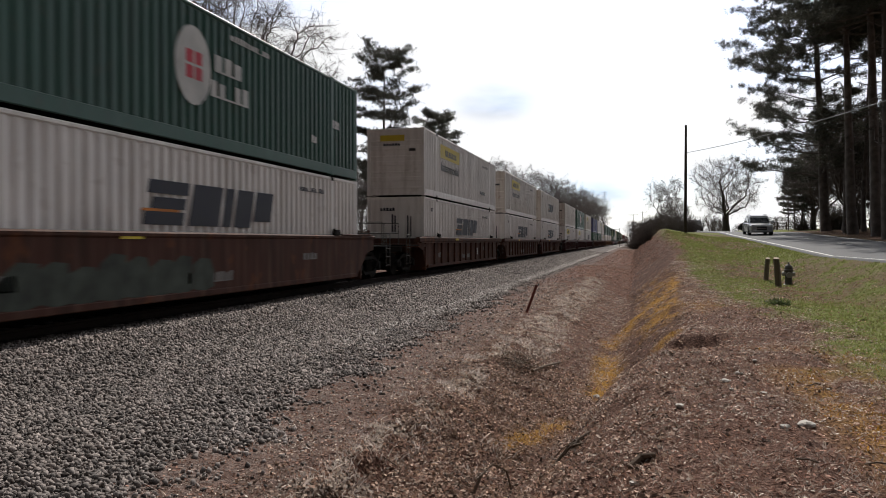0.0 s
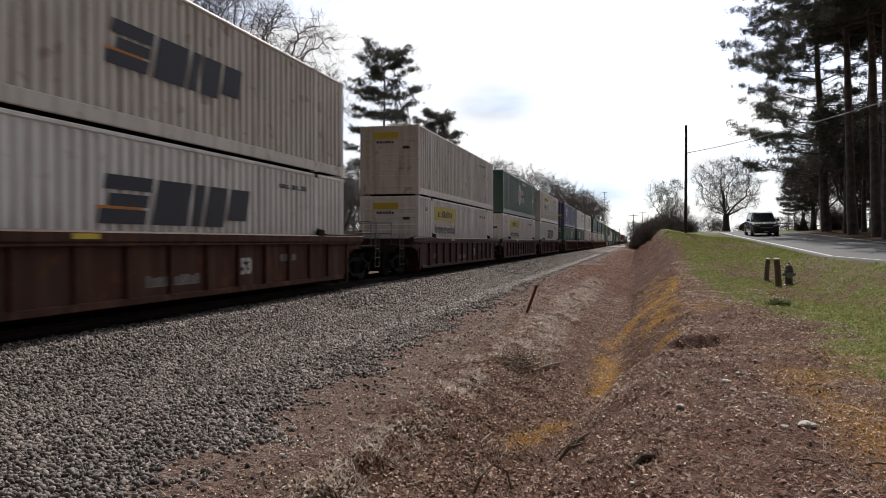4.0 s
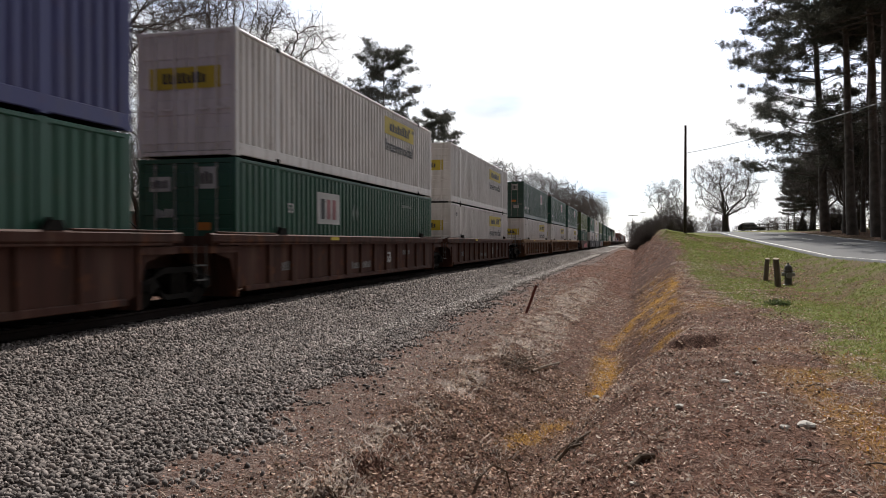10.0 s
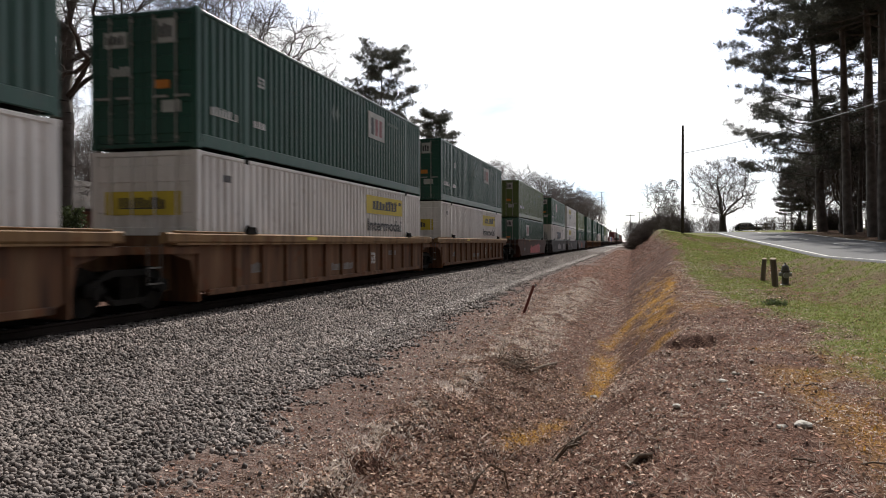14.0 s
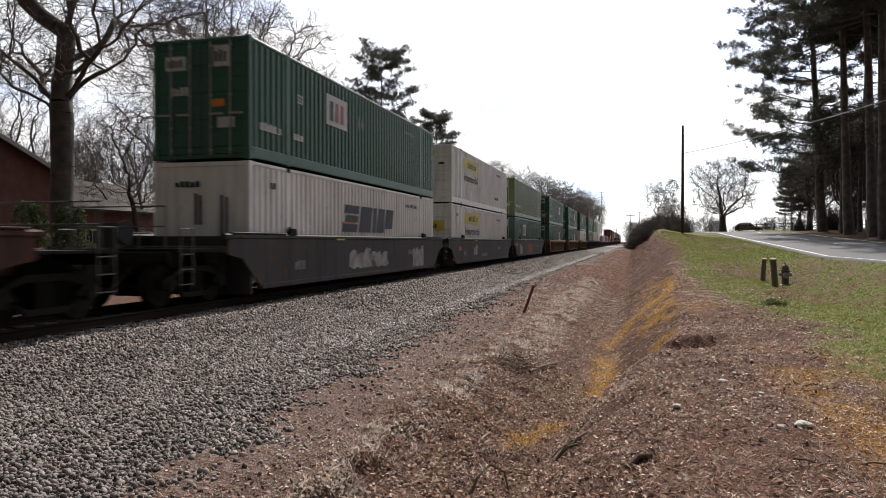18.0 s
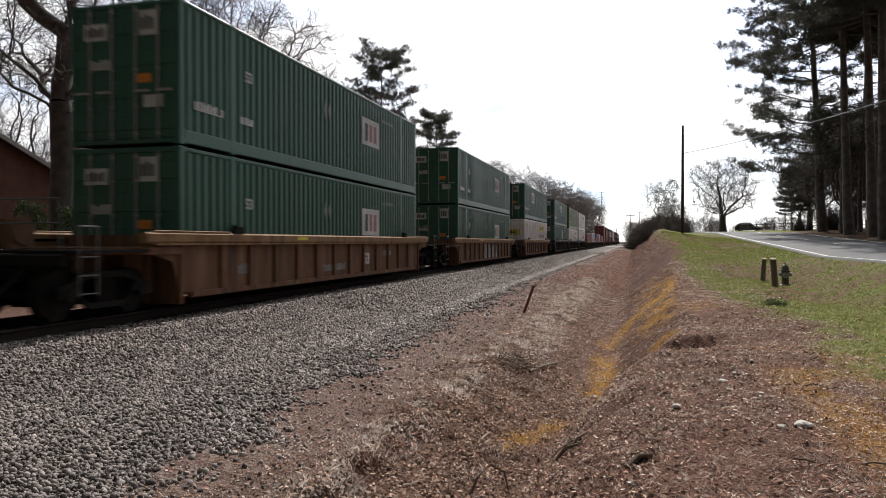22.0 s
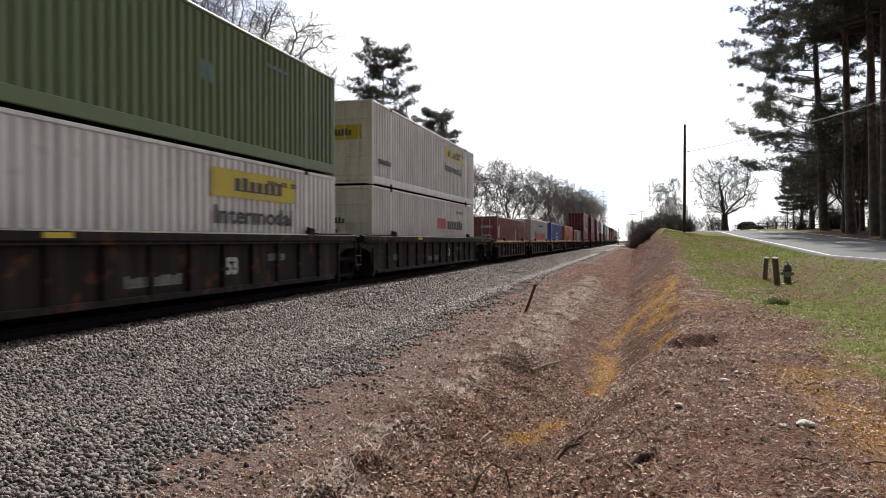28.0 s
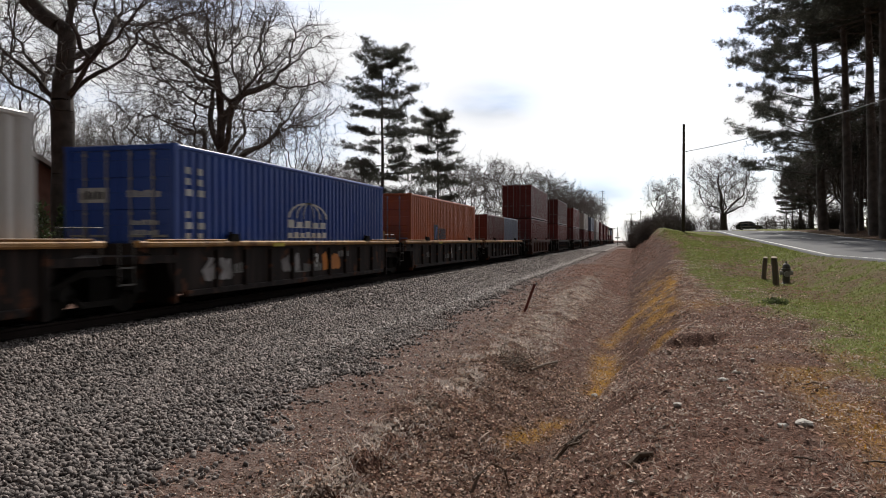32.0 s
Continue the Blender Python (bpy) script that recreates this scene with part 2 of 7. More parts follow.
class Build:
    """Collects boxes, prisms and tubes into one mesh."""

    def __init__(self):
        self.v, self.f = [], []

    def add(self, verts, faces):
        k = len(self.v)
        self.v += [tuple(p) for p in verts]
        self.f += [tuple(i + k for i in q) for q in faces]
        return self

    def box(self, x0, y0, z0, x1, y1, z1, ch=0.0):
        """A box; ch chamfers its edges along its longest side."""
        if not ch:
            v = [(x, y, z) for z in (z0, z1) for y in (y0, y1) for x in (x0, x1)]
            return self.add(v, [(0, 2, 3, 1), (4, 5, 7, 6), (0, 1, 5, 4), (2, 6, 7, 3), (0, 4, 6, 2), (1, 3, 7, 5)])
        d = (x1 - x0, y1 - y0, z1 - z0)
        ax = d.index(max(d))
        lo, hi = (x0, y0, z0), (x1, y1, z1)
        a, b = [(1, 2), (2, 0), (0, 1)][ax]
        ring = [(lo[a] + ch, lo[b]), (hi[a] - ch, lo[b]), (hi[a], lo[b] + ch), (hi[a], hi[b] - ch), (hi[a] - ch, hi[b]), (lo[a] + ch, hi[b]), (lo[a], hi[b] - ch), (lo[a], lo[b] + ch)]
        v = []
        for e in (lo[ax], hi[ax]):
            for p, q in ring:
                c = [0, 0, 0]
                c[ax], c[a], c[b] = e, p, q
                v.append(c)
        f = [(i, (i + 1) % 8, (i + 1) % 8 + 8, i + 8) for i in range(8)] + [tuple(range(7, -1, -1)), tuple(range(8, 16))]
        return self.add(v, f)

    def prism(self, pts, axis, e0, e1):
        """pts: outline in the two other axes (in x, y, z order), drawn from e0 to e1 along the axis."""
        n, v = len(pts), []
        for e in (e0, e1):
            for p, q in pts:
                v.append({0: (e, p, q), 1: (p, e, q), 2: (p, q, e)}[axis])
        return self.add(v, [(i, (i + 1) % n, (i + 1) % n + n, i + n) for i in range(n)] + [tuple(range(n - 1, -1, -1)), tuple(range(n, 2 * n))])

    def tube(self, path, radii, sides=6):
        v, f = [], []
        path = [Vector(p) for p in path]
        for i, p in enumerate(path):
            d = (path[min(i + 1, len(path) - 1)] - path[max(i - 1, 0)]).normalized()
            u = d.orthogonal().normalized()
            w = d.cross(u)
            r = radii[i] if isinstance(radii, (list, tuple)) else radii
            v += [p + r * (math.cos(6.2832 * k / sides) * u + math.sin(6.2832 * k / sides) * w) for k in range(sides)]
        for i in range(len(path) - 1):
            f += [(i * sides + k, i * sides + (k + 1) % sides, (i + 1) * sides + (k + 1) % sides, (i + 1) * sides + k) for k in range(sides)]
        f += [tuple(range(sides - 1, -1, -1)), tuple(range((len(path) - 1) * sides, len(path) * sides))]
        return self.add(v, f)

    def disc(self, x0, x1, y, z, r, sides=20, r2=None):
        """A wheel-like drum along x."""
        pts = [(y + r * math.cos(6.2832 * k / sides), z + r * math.sin(6.2832 * k / sides)) for k in range(sides)]
        return self.prism(pts, 0, x0, x1)

    def mesh(self, name, material=None, smooth=False):
        return mesh_of(name, self.v, self.f, material, smooth)


def part(name, data, material, parent, label="", at=None):
    """Links a Build or a mesh as ONE mesh object under parent. A mesh may be shared; its material is set per object."""
    me = data.mesh(name, material) if isinstance(data, Build) else data
    ob = new(name, me)
    ob.parent = parent
    if material is not None and me.materials[0] is not material:
        ob.material_slots[0].link = "OBJECT"
        ob.material_slots[0].material = material
    if at is not None:
        ob.matrix_basis = at
    if label:
        ob["label"] = label
    return ob


def thing(name, label, category, group="", kind="", data=None, at=None):
    ob = new(name, data)
    if at is not None:
        ob.matrix_basis = at
    return tagged(ob, label, category, group, kind)


CACHE = {}


def cached(key, make):
    if key not in CACHE:
        CACHE[key] = make()
    return CACHE[key]


def text_mesh(word, size, bold=0.0):
    """Flat letters in the y-z plane that read from +x."""
    def make():
        cu = bpy.data.curves.new("word", "FONT")
        cu.body, cu.size, cu.offset, cu.resolution_u = word, size, bold, 3
        ob = bpy.data.objects.new("word", cu)
        scene.collection.objects.link(ob)
        bpy.context.view_layer.update()
        me = bpy.data.meshes.new_from_object(ob.evaluated_get(bpy.context.evaluated_depsgraph_get()))
        bpy.data.objects.remove(ob)
        me.transform(Matrix(((0, 0, 1, 0), (1, 0, 0, 0), (0, 1, 0, 0), (0, 0, 0, 1))))
        if not me.materials:
            me.materials.append(None)
        return me
    return cached(("text", word, size, bold), make)


def vnoise(x, y, seed=0):
    """Smooth value noise of numpy arrays, 0 to 1."""
    xi, yi = np.floor(x), np.floor(y)
    fx, fy = x - xi, y - yi
    fx, fy = fx * fx * (3 - 2 * fx), fy * fy * (3 - 2 * fy)

    def h(a, b):
        s = np.sin(a * 127.1 + b * 311.7 + seed * 74.7) * 43758.5453
        return s - np.floor(s)
    return (h(xi, yi) * (1 - fx) + h(xi + 1, yi) * fx) * (1 - fy) + (h(xi, yi + 1) * (1 - fx) + h(xi + 1, yi + 1) * fx) * fy


def fbm(x, y, seed=0, octaves=4):
    s, a = 0, 0.5
    for k in range(octaves):
        s = s + a * vnoise(x * 2 ** k, y * 2 ** k, seed + k)
        a *= 0.5
    return s / (1 - 0.5 ** octaves)


def raw_mesh(name, verts, faces, material, attr=None, smooth=False, attr2=None):
    """A mesh from numpy arrays; faces all of one size."""
    me = bpy.data.meshes.new(name)
    n, k = faces.shape
    me.vertices.add(len(verts))
    me.vertices.foreach_set("co", np.asarray(verts, dtype=np.float32).ravel())
    me.loops.add(n * k)
    me.loops.foreach_set("vertex_index", faces.astype(np.int32).ravel())
    me.polygons.add(n)
    me.polygons.foreach_set("loop_start", np.arange(0, n * k, k, dtype=np.int32))
    me.polygons.foreach_set("loop_total", np.full(n, k, dtype=np.int32))
    if smooth:
        me.polygons.foreach_set("use_smooth", np.ones(n, dtype=bool))
    me.update(calc_edges=True)
    me.validate()
    me.materials.append(material)
    if attr is not None:
        a = me.color_attributes.new("zone", "FLOAT_COLOR", "POINT")
        a.data.foreach_set("color", np.asarray(attr, dtype=np.float32).ravel())
    if attr2 is not None:
        a = me.color_attributes.new("zone_b", "FLOAT_COLOR", "POINT")
        a.data.foreach_set("color", np.asarray(attr2, dtype=np.float32).ravel())
    return me


# ---- ground ----
def lerp(v, xs, ys):
    return np.interp(v, xs, ys)


def road_z(y):
    return lerp(y, [-40, 0, 34, 46, 63.5, 75, 133, 260, 420], [.6, .70, .72, 1.15, 1.76, 2.2, 3.05, 3.2, 0.2])


def scarp_x(y):
    """Where the bench breaks off into the ditch."""
    return -2.32 + .55 * (fbm(y * .55, y * 0, 2) - .5) + .35 * (fbm(y * 2.3, y * 0 + 4, 6) - .5)


def ground_z(x, y):
    """Height of the land, from rail top. Works on numpy arrays."""
    x, y = np.asarray(x, float), np.asarray(y, float)
    foot = lerp(y, [0, 6, 9, 12, 20, 60], [-1.2, -1.1, -.85, -.42, -.46, -.40]) + 0.18 * (fbm(y * .7, y * 0 + 3.3, 5) - .5)
    floor_z = lerp(y, [0, 5, 8, 12, 30, 150, 220], [-.85, -1.0, -1.08, -1.18, -1.12, -.92, -.35])
    crest = lerp(y, [-20, 0, 12, 20, 29, 40, 56, 62, 90, 140, 260, 420], [-.1, -.12, -.16, -.1, .02, 1.0, 1.95, 2.35, 2.65, 3.1, 3.2, 0.1])
    swale = lerp(y, [-20, 0, 29, 40, 56, 75, 140, 260, 420], [-.05, -.12, -.17, .55, 1.6, 2.15, 3.05, 3.15, 0.1])
    rz = road_z(y)
    crest_x = foot + lerp(y, [0, 6, 8, 11, 14, 22, 30, 45], [1.5, 1.3, 1.05, 1.1, 1.4, 1.9, 2.05, 2.75])
    scarp = scarp_x(y)
    z = np.full(np.broadcast(x, y).shape, -0.5)
    left = lerp(x, [-200, -60, -16, -13.4, -12.1, -8.7, -8.2, -7.2, -6.2, -5.15, -4.95, -4.5, -3.2], [1.2, 0.3, -.45, -.5, -.19, -.19, -.22, -.46, -.53, -.50, -.50, -.56, -.62])
    u = x - scarp
    wide = np.maximum(.8, foot - scarp - .2)
    drop = lerp(y, [0, 6, 8, 12], [.22, .15, .07, .0])
    mid = lerp(u, [-.7, -.25, -.03], [-.62, -.60, -.62])
    mid = np.where(u > -.03, -.62 - drop * np.clip((u + .03) / .10, 0, 1), mid)
    mid = np.where(u > .07, -.62 - drop + (floor_z + .62 + drop) * np.clip((u - .07) / wide, 0, 1), mid)
    k = np.clip((x - foot) / (crest_x - foot), 0, 1)
    bank = floor_z + (crest - floor_z) * (.35 * np.sin(k * 1.5708) + .65 * k)
    back = np.where(x < 5.2, crest + (swale - crest) * np.clip((x - crest_x) / (5.2 - crest_x), 0, 1),
                    swale + (rz - .06 - swale) * np.clip((x - 5.2) / 2.3, 0, 1))
    right = np.where(x < crest_x, bank, back)
    right = np.where(x > 7.5, rz - .06, right)
    right = np.where(x > 15.4, rz - .06 + lerp(x, [15.4, 17, 30, 80, 300], [0, .12, .5, 1.0, 1.5]), right)
    z = np.where(x < -3.2, left, np.where(x < scarp + .07 + wide, np.where(x < scarp - .7, -.62, mid), np.where(x < foot, floor_z, right)))
    far = np.clip((np.abs(y) - 420) / 200, 0, 1)
    return z * (1 - far) + (-.45) * far


def bank_face(x, y):
    """Weight of the steep reddish face of the bank."""
    foot = lerp(y, [0, 6, 9, 12, 20, 60], [-1.2, -1.1, -.85, -.42, -.46, -.40])
    top = foot + lerp(y, [0, 6, 8, 11, 14, 22, 30, 45], [1.5, 1.3, 1.05, 1.1, 1.4, 1.9, 2.05, 2.75])
    return np.clip((x - foot - .1) / .25, 0, 1) * np.clip((top - .05 - x) / .25, 0, 1) * np.clip((y - 9) / 3, 0, 1)


def hollow(x, y):
    """A small slip in the bank below a steep brow."""
    v = y - 12.2 - .45 * (x - .85) - .2 * (fbm(x * 4, y * 0, 17) - .5)
    wide = np.exp(-((x - .88) / .50) ** 4)
    return wide * np.clip(-v / .20, 0, 1) * np.clip((v + 1.9) / 1.7, 0, 1)


def bumps(x, y):
    soft = np.clip((x + 3.4) / .8, 0, 1) * np.clip((7.6 - x) / .8, 0, 1) + np.clip((x - 15.6) / 2, 0, 1)
    stony = np.clip((-x - 3.0) / .6, 0, 1)
    b = soft * (.15 * (fbm(x * .9, y * .7, 11) - .5) + .07 * (fbm(x * 3.6, y * 3.0, 12, 3) - .5) + .06 * (fbm(x * 13, y * 11, 13, 2) - .5))
    b = b + stony * (.05 * (fbm(x * 1.1, y * .5, 14) - .5) + .02 * (fbm(x * 14, y * 14, 15, 2) - .5))
    b = b + bank_face(x, y) * (.20 * (fbm(x * .5 + 3, y * 1.5, 18) - .5) + .13 * (fbm(x * 1.6, y * 4.5, 19, 3) - .5))
    return b - .18 * hollow(x, y)


def land(x, y):
    return ground_z(x, y) + bumps(np.asarray(x, float), np.asarray(y, float))


def zones(x, y):
    """Weights of gravel, green grass, orange moss and pale straw."""
    n1, n2, n3 = fbm(x * .8, y * .6, 21), fbm(x * 2.6, y * 2.1, 22), fbm(x * .3, y * .22, 23)
    edge = lerp(y, [4, 6, 9, 14, 20, 28], [-3.4, -3.7, -4.0, -4.2, -4.35, -4.75]) + (n2 - .5) * 1.5 + (n1 - .5) * .9
    gravel = np.clip((edge - x) / 1.1 + .5, 0, 1) 
    gravel = np.maximum(gravel, .3 * np.clip((-2.55 - x + .6 * (n1 - .5)) / .4, 0, 1)) * np.clip((x + 12.1 + (n2 - .5)) / .4, 0, 1)
    line = np.clip(1 - np.abs(x + 5.05) / .30, 0, 1) * np.clip(y / 14 - .5, 0, 1)
    gx = lerp(y, [0, 6, 8, 9.5, 12.5, 15, 17.6, 21, 29, 40, 60], [2.5, 2.4, 2.3, 2.25, 2.65, 2.7, 2.3, 1.9, 1.75, 2.1, 1.7])
    grass = np.clip((x - gx + (n2 - .5) * 1.3 + (n1 - .5) * .8) / .7, 0, 1) * np.clip((y - 1) / 3, 0, 1)
    bare = np.clip((n3 - .50) / .07, 0, 1) * np.clip((n2 - .35) / .1, 0, 1) * np.clip((x - 2.6) / 1, 0, 1) * np.clip((y - 15) / 6, 0, 1)
    grass = grass * (1 - .7 * bare) * (1 - .9 * np.clip((x - 15.1) / .5, 0, 1) * np.clip((92 - y + 8 * (n1 - .5)) / 6, 0, 1))
    def streak(x0, half, lo, hi, soft=.6):
        return np.clip(1.35 - np.abs(x - x0 - .35 * (n2 - .5)) / half, 0, 1) * np.clip((y - lo) / soft, 0, 1) * np.clip((hi - y) / soft, 0, 1)

    moss = streak(-.54, .26, 11.5, 18.5) * np.clip((n1 - .34) / .08, 0, 1)
    moss = np.maximum(moss, .8 * streak(lerp(y, [8.0, 9.0, 10.4], [-1.40, -1.25, -.84]), .15, 7.7, 10.6) * np.clip((n2 - .38) / .1, 0, 1))
    moss = np.maximum(moss, streak(lerp(y, [17, 19.5, 22.2, 26, 30], [-.5, -.28, .45, 1.25, 1.6]), .30, 17, 31, 2) * np.clip((n2 - .36) / .1, 0, 1))
    moss = np.maximum(moss, .9 * streak(lerp(y, [11.7, 13.3], [-.12, .60]), .24, 11.6, 13.6, .3))
    n4 = fbm(x * 5.5, y * 4.2, 28)
    face_moss = .85 * bank_face(x, y) * np.clip((n4 - .47) / .08, 0, 1) * np.clip((x + .1) / .5, 0, 1) * np.clip((34 - y) / 8, 0, 1) * np.clip((y - 14) / 3, 0, 1)
    moss = np.maximum(moss * np.clip((n4 - .27) / .12, 0, 1), face_moss)
    soft_moss = .55 * np.clip((n1 - .44) / .1, 0, 1) * np.clip((x - 1.3) / .5, 0, 1) * np.clip((12 - y) / 3, 0, 1)
    brow_moss = .5 * np.clip(1 - np.abs(x - 1.4) / .9, 0, 1) * np.clip((y - 15) / 2, 0, 1) * np.clip((24 - y) / 4, 0, 1) * np.clip((n2 - .42) / .1, 0, 1)
    moss = np.maximum(np.maximum(moss, soft_moss), brow_moss) * (1 - gravel)
    lip = scarp_x(y) - .05
    straw = lerp(y, [0, 9, 16, 24], [1, .9, .6, .5]) * np.clip(1.1 - np.abs(x - lip - .5 * (n2 - .5)) / .26, 0, 1) * np.clip((n2 - .36) / .10, .06, 1)
    straw = np.maximum(straw, .5 * np.clip(1.2 - np.abs(x + 1.95) / .5, 0, 1) * np.clip((y - 11) / 4, 0, 1) * np.clip((n2 - .38) / .1, 0, 1))
    return gravel, grass, moss, np.maximum(straw, line)


def bare_earth_shade(x, y):
    """Weight of dark bare earth with shade painted in: the broken edge of the bench, the hollow and the face of the
    bank.
    """
    v = y - 12.2 - .45 * (x - .85)
    hole = np.exp(-((x - .85) / .42) ** 4) * np.clip((v + .75) / .5, 0, 1) * np.clip((.15 - v) / .25, 0, 1) * np.clip((fbm(x * 5, y * 5, 27) - .2) / .25, 0, 1)
    n2 = fbm(x * 2.6, y * 2.1, 25)
    u = x - scarp_x(y)
    ditch = .9 * np.clip((u + .02) / .05, 0, 1) * np.clip((.26 - u) / .12, 0, 1) * np.clip((n2 - .3) / .1, 0, 1)
    return np.maximum(np.maximum(.75 * hole, ditch), .9 * bank_face(x, y) * np.clip((n2 - .22) / .2, .5, 1))


def spaced(lo, hi, step, grow):
    out, v = [], lo
    while v < hi:
        out.append(v)
        v += max(step, abs(v) * grow)
    return out + [hi]


def ground_material():
    m = bpy.data.materials.new("ground_soil_gravel_and_grass")
    m.use_nodes = True
    n, l = m.node_tree.nodes, m.node_tree.links
    b = n["Principled BSDF"]
    b.inputs["Roughness"].default_value = 0.92
    b.inputs["Specular IOR Level"].default_value = 0.06
    at, co = n.new("ShaderNodeAttribute"), n.new("ShaderNodeTexCoord")
    at.attribute_name = "zone"
    sep = n.new("ShaderNodeSeparateColor")
    l.new(at.outputs["Color"], sep.inputs[0])

    def tex(s, d=5):
        t = n.new("ShaderNodeTexNoise")
        t.inputs["Scale"].default_value, t.inputs["Detail"].default_value = s, d
        l.new(co.outputs["Object"], t.inputs["Vector"])
        return t.outputs["Fac"]

    def ramp(v, stops):
        r = n.new("ShaderNodeValToRGB")
        e = r.color_ramp.elements
        while len(e) < len(stops):
            e.new(0.5)
        for q, (p, c) in zip(e, stops):
            q.position, q.color = p, (*c, 1)
        l.new(v, r.inputs[0])
        return r.outputs[0]

    def mix(f, a, c):
        x = n.new("ShaderNodeMix")
        x.data_type = "RGBA"
        l.new(f, x.inputs[0]), l.new(a, x.inputs[6]), l.new(c, x.inputs[7])
        return x.outputs[2]

    fine, mid, big = tex(34, 6), tex(7, 5), tex(0.9, 4)
    vor = n.new("ShaderNodeTexVoronoi")
    vor.inputs["Scale"].default_value = 19
    l.new(co.outputs["Object"], vor.inputs["Vector"])
    cell = n.new("ShaderNodeSeparateColor")
    l.new(vor.outputs["Color"], cell.inputs[0])
    soil = ramp(fine, [(.30, (.016, .009, .007)), (.45, (.065, .035, .026)), (.58, (.145, .082, .063)), (.70, (.36, .26, .205))])
    soil2 = ramp(mid, [(.3, (.036, .019, .014)), (.7, (.14, .076, .056))])
    soil = mix(big, soil, soil2)
    stone = ramp(cell.outputs[0], [(0, (.048, .041, .038)), (.5, (.12, .103, .096)), (1, (.26, .23, .215))])
    green = ramp(fine, [(.3, (.070, .085, .024)), (.5, (.125, .145, .038)), (.72, (.21, .21, .075))])
    green = mix(big, green, ramp(mid, [(.3, (.078, .10, .024)), (.7, (.15, .14, .05))]))
    moss = ramp(fine, [(.3, (.08, .04, .012)), (.55, (.29, .150, .028)), (.75, (.46, .265, .055))])
    straw = ramp(fine, [(.36, (.04, .025, .019)), (.52, (.16, .115, .09)), (.66, (.52, .44, .38))])
    at2 = n.new("ShaderNodeAttribute")
    at2.attribute_name = "zone_b"
    sep2 = n.new("ShaderNodeSeparateColor")
    l.new(at2.outputs["Color"], sep2.inputs[0])
    c = mix(at.outputs["Alpha"], soil, straw)
    # darker earth tones that also stand for shade on face, hollow and edge
    c = mix(sep2.outputs[0], c, ramp(fine, [(.3, (.018, .009, .006)), (.52, (.068, .033, .023)), (.72, (.19, .105, .075))]))
    c = mix(sep.outputs[2], c, moss)
    c = mix(sep.outputs[1], c, green)
    c = mix(sep.outputs[0], c, mix(at.outputs["Alpha"], stone, ramp(cell.outputs[0], [(0, (.2, .19, .18)), (1, (.55, .53, .5))])))
    l.new(c, b.inputs["Base Color"])
    bump = n.new("ShaderNodeBump")
    bump.inputs["Strength"].default_value, bump.inputs["Distance"].default_value = 0.9, 0.05
    hm = n.new("ShaderNodeMix")
    l.new(sep.outputs[0], hm.inputs[0]), l.new(fine, hm.inputs[2]), l.new(vor.outputs["Distance"], hm.inputs[3])
    l.new(hm.outputs[0], bump.inputs["Height"])
    l.new(bump.outputs[0], b.inputs["Normal"])
    return m


M["ground"] = ground_material()
gx = sorted(set([-v for v in spaced(9.2, 3500, .5, .05)] + list(np.arange(-9, -3.05, .1)) + list(np.arange(-3, -1.6, .05)) + list(np.arange(-1.6, 8.01, .1)) + spaced(8.2, 3500, .4, .05)))
gy = sorted(set([-v for v in spaced(.5, 3500, .5, .10)] + list(np.arange(-.3, 3, .3)) + spaced(3.0, 3500, .07, .0105)))
GX, GY = np.meshgrid(np.array(gx), np.array(gy))
GZ = land(GX, GY)
nx, ny = len(gx), len(gy)
idx = np.arange(nx * ny).reshape(ny, nx)
quads = np.stack([idx[:-1, :-1], idx[:-1, 1:], idx[1:, 1:], idx[1:, :-1]], -1).reshape(-1, 4)
zone = np.stack(zones(GX, GY), -1).reshape(-1, 4)
ground = thing("ground", "brown leafy soil, gravel and thin green grass", "ground", kind="structure",
               data=raw_mesh("ground", np.stack([GX, GY, GZ], -1).reshape(-1, 3), quads, M["ground"], zone, True, np.repeat(bare_earth_shade(GX, GY).reshape(-1, 1), 4, 1)))

# ---- road ----
M["asphalt"] = mat("worn_grey_asphalt", (0.055, 0.056, 0.062), 0.8, 0, 0.3, scale=1.5, fine=40, bump=0.25, spec=0.25)
M["road_paint"] = mat("worn_white_road_paint", (0.55, 0.55, 0.52), 0.7, 0, 0.2, bump=0.1)
M["road_yellow"] = mat("worn_yellow_road_paint", (0.55, 0.40, 0.06), 0.7, 0, 0.2, bump=0.1)
ROAD = (7.75, 15.1)
ry = list(range(-600, -40, 20)) + list(range(-40, 30, 4)) + list(range(30, 140, 2)) + list(range(140, 430, 10))


def ribbon(x0, x1, y0, y1, lift):
    ys = [y0] + [v for v in ry if y0 < v < y1] + [y1]
    v = [(x, y, float(road_z(y)) + lift) for y in ys for x in (x0, x1)]
    return mesh_of("ribbon", v, [(2 * i, 2 * i + 1, 2 * i + 3, 2 * i + 2) for i in range(len(ys) - 1)])


ys = ry
v, f = [], []
for y in ys:
    z = float(road_z(y))
    v += [(ROAD[0] - .12, y, z - .12), (ROAD[0], y, z), (11.4, y, z + .06), (ROAD[1], y, z), (ROAD[1] + .12, y, z - .12)]
for i in range(len(ys) - 1):
    f += [(5 * i + k, 5 * i + k + 1, 5 * i + k + 6, 5 * i + k + 5) for k in range(4)]
road = thing("road", "worn two-lane asphalt road climbing a low hill", "road", kind="structure", data=mesh_of("road", v, f, M["asphalt"]))
part("edge_line", ribbon(8.0, 8.13, -600, 425, .012), M["road_paint"], road)
part("edge_line", ribbon(14.7, 14.83, -600, 425, .012), M["road_paint"], road)
